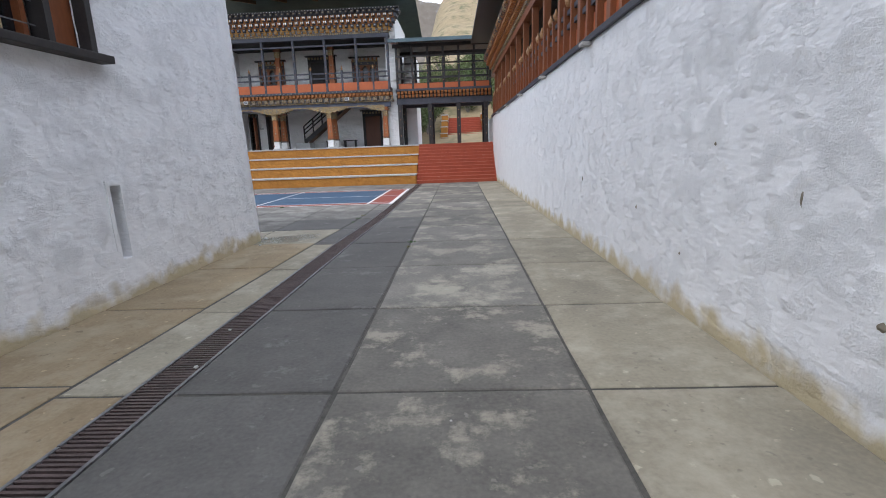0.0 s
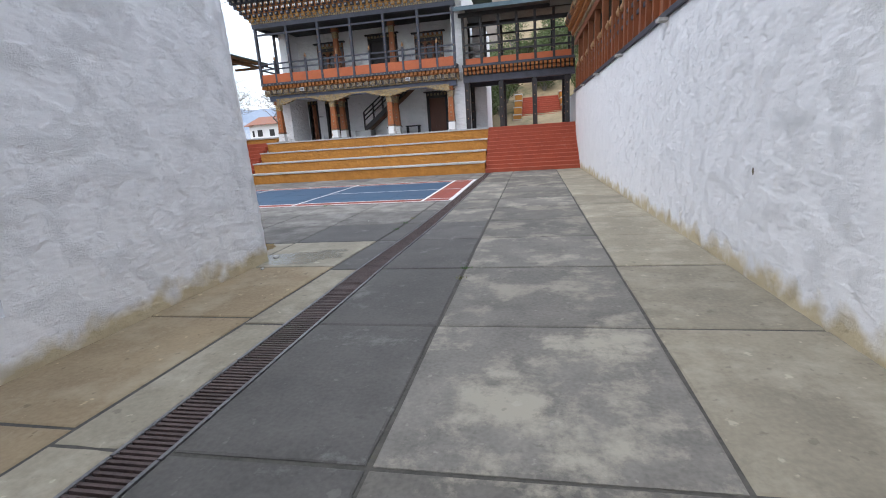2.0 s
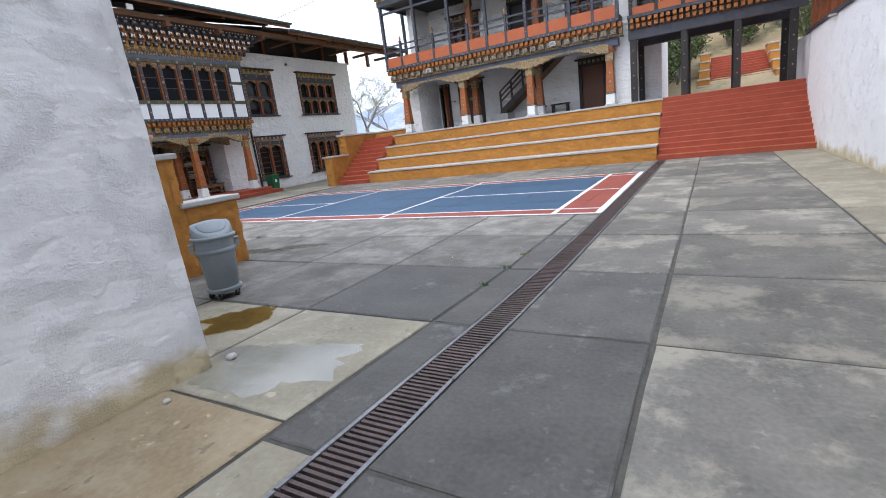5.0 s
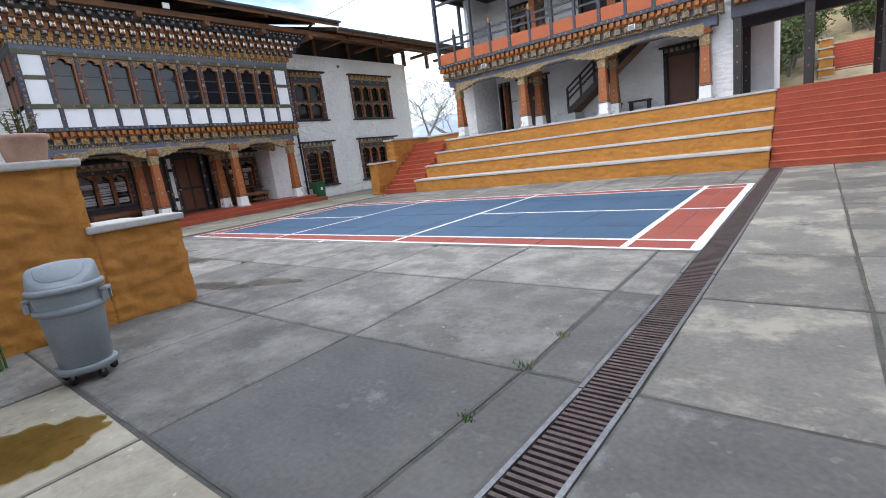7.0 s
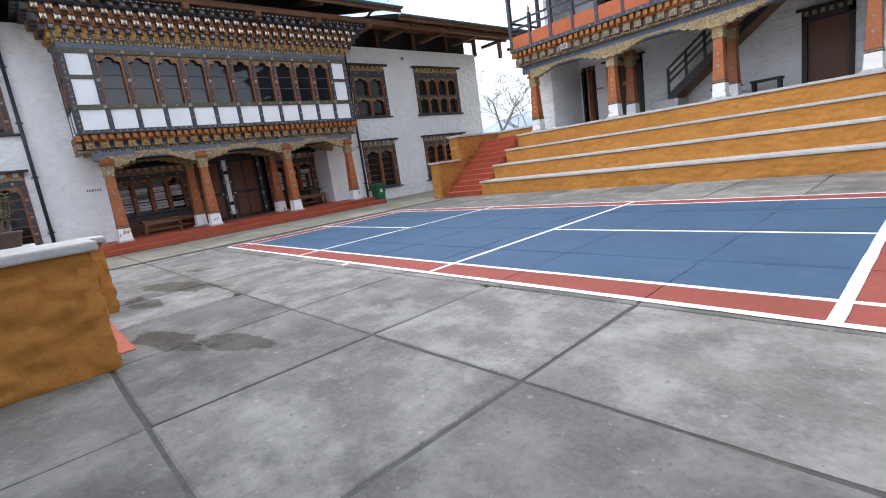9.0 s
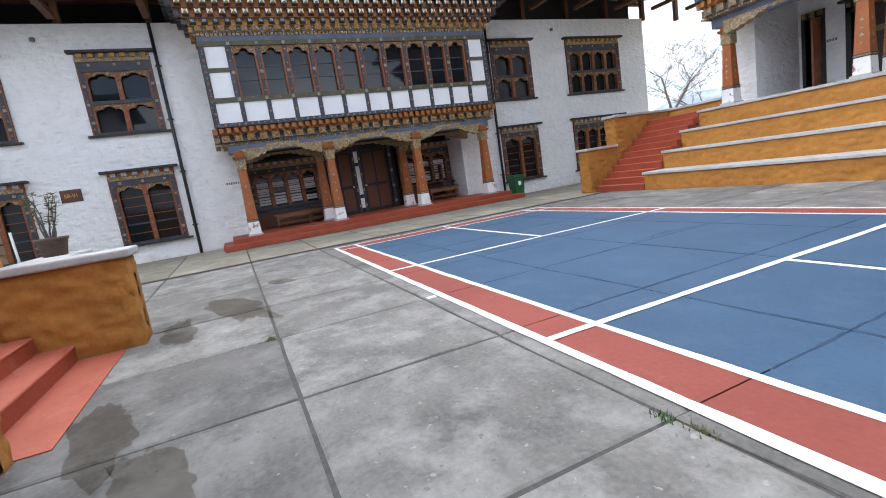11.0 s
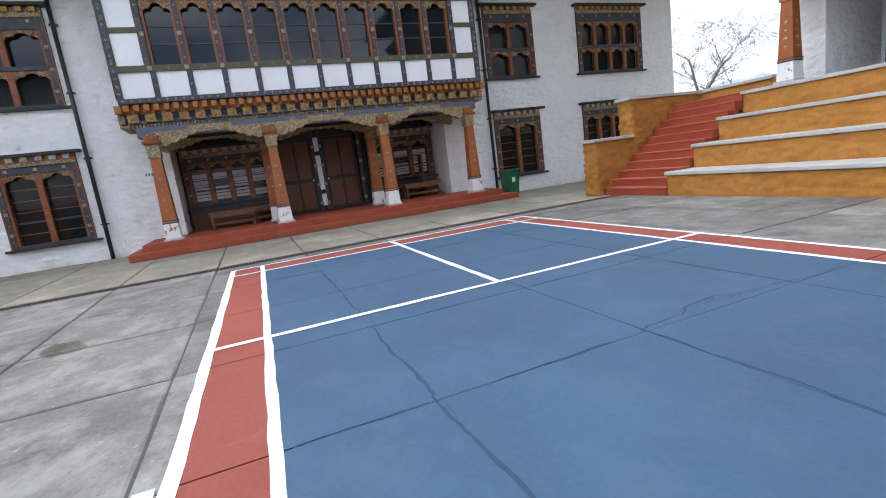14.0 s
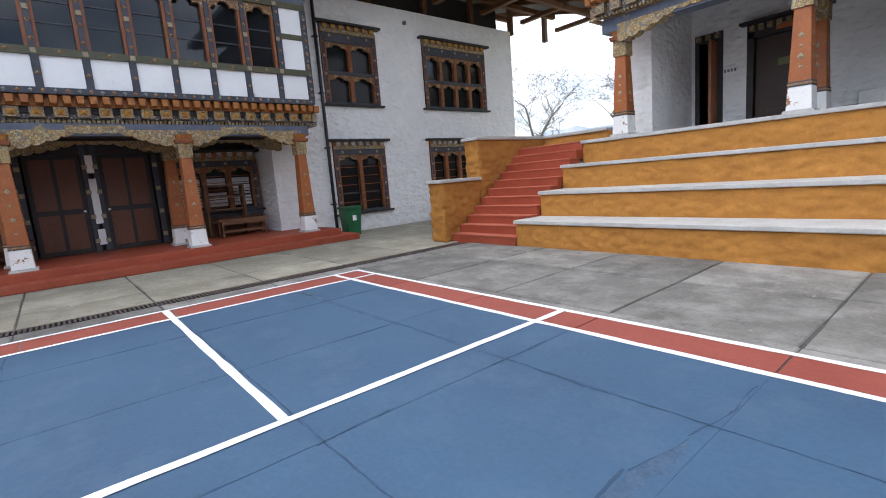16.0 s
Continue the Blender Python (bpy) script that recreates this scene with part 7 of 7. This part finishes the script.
bare_tree((-30.0, 45.5, -0.3), 14, 3)
bare_tree((-24.5, 47.5, -0.3), 13, 8)
bare_tree((-20.5, 44.0, -0.3), 11, 15)
bare_tree((-35.0, 56.0, -0.3), 13.5, 21)
rng = random.Random(77)
for k, (x, y, h) in enumerate(((-17.0, 42.0, 4.2), (-15.0, 44.0, 4.8), (-22.5, 53.0, 4.0))):
    t = thing("conifer_bush", (x, y, -0.3), "dusty grey-green conifer beyond the parapet", "tree", "distant conifers")
    st, lf = Shape(), Shape()
    st.tube((x, y, -0.3), (x, y, h * 0.9), 0.12, 0.02, 6)
    for i in range(26):
        q = i / 26
        a = rng.uniform(0, 6.28)
        r = (1 - q) * h * 0.3 + 0.15
        leaf_clump(lf, (x + math.cos(a) * r * 0.6, y + math.sin(a) * r * 0.6, 0.4 + q * h), r * 0.7 + 0.1, 70, 0.1, rng)
    st.make("trunk", BARK, t)
    tagged(lf.make("crown", SHRUB, t), kind="stuff")


def far_house(x, y, w, d, h, z=-0.3):
    t = thing("distant_house", (x, y, z), "distant white house with dark windows and brown roof", "house", "distant houses")
    Shape().box(x - w / 2, x + w / 2, y - d / 2, y + d / 2, z, z + h).make("wall", WHITE_FAR, t)
    Shape().add([(x - w * 0.6, y - d * 0.65, z + h), (x + w * 0.6, y - d * 0.65, z + h), (x + w * 0.6, y + d * 0.65, z + h), (x - w * 0.6, y + d * 0.65, z + h), (x - w * 0.6, y, z + h + d * 0.22), (x + w * 0.6, y, z + h + d * 0.22)],
                [(0, 1, 5, 4), (2, 3, 4, 5), (0, 4, 3), (1, 2, 5), (0, 3, 2, 1)]).make("roof", BROWN, t)
    for i in range(4):
        for k in range(2):
            u = x - w * 0.38 + w * 0.25 * i
            v = z + h * (0.25 + 0.4 * k)
            Shape().box(u - w * 0.05, u + w * 0.05, y - d / 2 - 0.05, y - d / 2 + 0.02, v, v + h * 0.2).make("window", BLACK, t)
            Shape().box(x + w / 2 - 0.02, x + w / 2 + 0.05, y - d * 0.38 + d * 0.25 * i - d * 0.04, y - d * 0.38 + d * 0.25 * i + d * 0.04, v, v + h * 0.2).make("window", BLACK, t)


far_house(-62, 118, 13, 10, 8)
far_house(-42, 112, 10, 8, 6.5)
far_house(-78, 140, 12, 9, 9)


def ridge(name, material, dist, a0, a1, base, amp, seed, label):
    p, f, n = [], [], 90
    for i in range(n + 1):
        a = a0 + (a1 - a0) * i / n
        h = base + amp * (noise.noise(Vector((a * 3, seed, 0))) + 0.5 * noise.noise(Vector((a * 9, seed, 4))) + 0.2 * noise.noise(Vector((a * 30, seed, 9))))
        x, y = dist * math.sin(a), dist * math.cos(a)
        p += [(x, y, -5), (x * 1.15, y * 1.15, h)]
    f = [(2 * i, 2 * i + 2, 2 * i + 3, 2 * i + 1) for i in range(n)]
    tagged(Shape().add(p, f).make(name, material, smooth=True), label, "mountain", kind="structure")


ridge("backdrop_far", MOUNTAIN, 800, -2.4, -0.1, 62, 30, 3.3, "hazy blue mountain ridge in the distance")
ridge("backdrop_near", BROWN_HILL, 190, -0.35, 0.7, 62, 14, 8.1, "brown bare mountainside behind the buildings")


# ---- wet patches on the paving ----
def film(name, dim, gloss, rough):
    """A thin wet film: it dims the paving under it and shines a little."""
    m = bpy.data.materials.new(name)
    m.use_nodes = True
    n, l = m.node_tree.nodes, m.node_tree.links
    n.clear()
    out, mix = n.new("ShaderNodeOutputMaterial"), n.new("ShaderNodeMixShader")
    tr, gl = n.new("ShaderNodeBsdfTransparent"), n.new("ShaderNodeBsdfGlossy")
    tr.inputs["Color"].default_value, gl.inputs["Roughness"].default_value = (*dim, 1), rough
    mix.inputs["Fac"].default_value = gloss
    l.new(tr.outputs[0], mix.inputs[1])
    l.new(gl.outputs[0], mix.inputs[2])
    l.new(mix.outputs[0], out.inputs["Surface"])
    return m


WET = film("wet_concrete", (0.74, 0.72, 0.69), 0.03, 0.3)
MUDDY = film("muddy_water", (0.62, 0.5, 0.28), 0.06, 0.15)
CLEAR = film("thin_water", (0.9, 0.92, 0.94), 0.17, 0.14)


def puddle(cx, cy, rx, ry, turn, seed, material, label):
    """An uneven damp patch, thinner than a coat of paint."""
    z = 0.004 + 0.0006 * seed
    n, p = 56, [(cx, cy, z)]
    for i in range(n):
        a = 2 * math.pi * i / n
        r = 1 + 0.45 * noise.noise(Vector((math.cos(a) * 1.6, math.sin(a) * 1.6, seed))) + 0.25 * noise.noise(Vector((math.cos(a) * 5, math.sin(a) * 5, seed + 3)))
        x, y = rx * r * math.cos(a), ry * r * math.sin(a)
        p.append((cx + x * math.cos(turn) - y * math.sin(turn), cy + x * math.sin(turn) + y * math.cos(turn), z))
    ob = Shape().add(p, [(0, 1 + i, 1 + (i + 1) % n) for i in range(n)]).make("puddle", material)
    return tagged(ob, label, "puddle", "damp patches")


puddle(-12.55, 14.83, 0.3, 0.17, 0.5, 1.0, WET, "small dark damp patch on the grey paving")
puddle(-11.2, 14.15, 0.95, 0.25, 0.3, 2.0, WET, "dark damp patch on the grey paving")
puddle(-10.6, 13.55, 0.6, 0.16, 0.1, 3.0, WET, "dark damp patch at the foot of the ochre wall")
puddle(-8.2, 13.3, 0.6, 0.2, 0.2, 4.0, WET, "dark damp patch in front of the red steps")
puddle(-7.3, 13.7, 0.5, 0.17, 0.3, 5.0, WET, "dark damp patch near the ochre wall's end")
puddle(-5.15, 10.75, 0.42, 0.3, 0.5, 6.0, MUDDY, "yellowish muddy puddle beside the waste can")
puddle(-3.9, 10.1, 0.62, 0.45, 0.3, 7.0, CLEAR, "shallow shiny puddle at the corner of the white wall")


# ---- paving slabs, laid last ----
def strip_x(y):
    """The joint west of the drain strip."""
    return -3.28 + 0.042 * (y - 5.7) if y < 9.4 else -3.125 + 0.2 * min(1.0, (y - 9.4) / 3.3)


for y0_, y1_ in zip(ROWS_Y, ROWS_Y[1:]):
    g = 0.017 if y0_ < 15 else 0.014
    a, b = y0_ + g, y1_ - g
    xa, xb = drain_x(y0_) + drain_w(y0_) + 0.036, drain_x(y1_) + drain_w(y1_) + 0.036
    lay_slab(xa, EAST_X[1] - g, a, b, SLAB_DARK if y0_ < 12.7 else SLAB_PASS, xb)
    lay_slab(EAST_X[1] + g, EAST_X[2] - g, a, b, SLAB_STAIN if y0_ < 5 else SLAB_PASS)
    lay_slab(EAST_X[2] + g, min(2.2, right_x(y0_)) + 0.05, a, b, SLAB_TAN)
    xa, xb = drain_x(y0_) - drain_w(y0_) - 0.036, drain_x(y1_) - drain_w(y1_) - 0.036
    c0, c1 = strip_x(y0_), strip_x(y1_)
    passage = y0_ < 9
    lay_slab(c0 + g, xa, a, b, SLAB_OCHRE if y0_ < 3 else SLAB_TAN if passage else SLAB_DARK if y0_ < 13 else SLAB, c1 + g, xb)
    if passage:
        lay_slab(-5.0, c0 - g, a + 0.17, b + 0.17, SLAB_OCHRE, None, c1 - g)
        continue
    for x0_, x1_ in zip(WEST_X[:-2], WEST_X[1:-1]):
        if (x0_, x1_) == (-16.32, -15.98):
            continue
        if y1_ < 13 and x0_ < -7.9 and x0_ > -10.6:
            continue
        near = x1_ == WEST_X[-2]
        g2 = 0.007 if COURT[2] - 0.3 < y0_ < COURT[3] and -15.6 < x0_ else g
        lay_slab(x0_ + g2, (c0 if near else x1_) - g2, a - g + g2 + (0.17 if y0_ < 9.4 and x0_ > -5 else 0.0), b + g - g2, SLAB_TAN if x0_ < -16.5 else SLAB, None, (c1 if near else x1_) - g2)
for y0_, y1_ in zip(ROWS_Y, ROWS_Y[1:]):
    if y1_ <= 9.36:
        for x0_, x1_ in zip(WEST_X[:6], WEST_X[1:7]):
            if x0_ != -16.32:
                lay_slab(x0_ + 0.02, x1_ - 0.02, y0_ + 0.02, y1_ - 0.02, SLAB_TAN if x0_ < -16.5 else SLAB)
        for x0_, x1_ in zip(WEST_X[6:9], WEST_X[7:10]):
            lay_slab(x0_ + 0.02, x1_ - 0.02, y0_ + 0.02, y1_ - 0.02, SLAB)
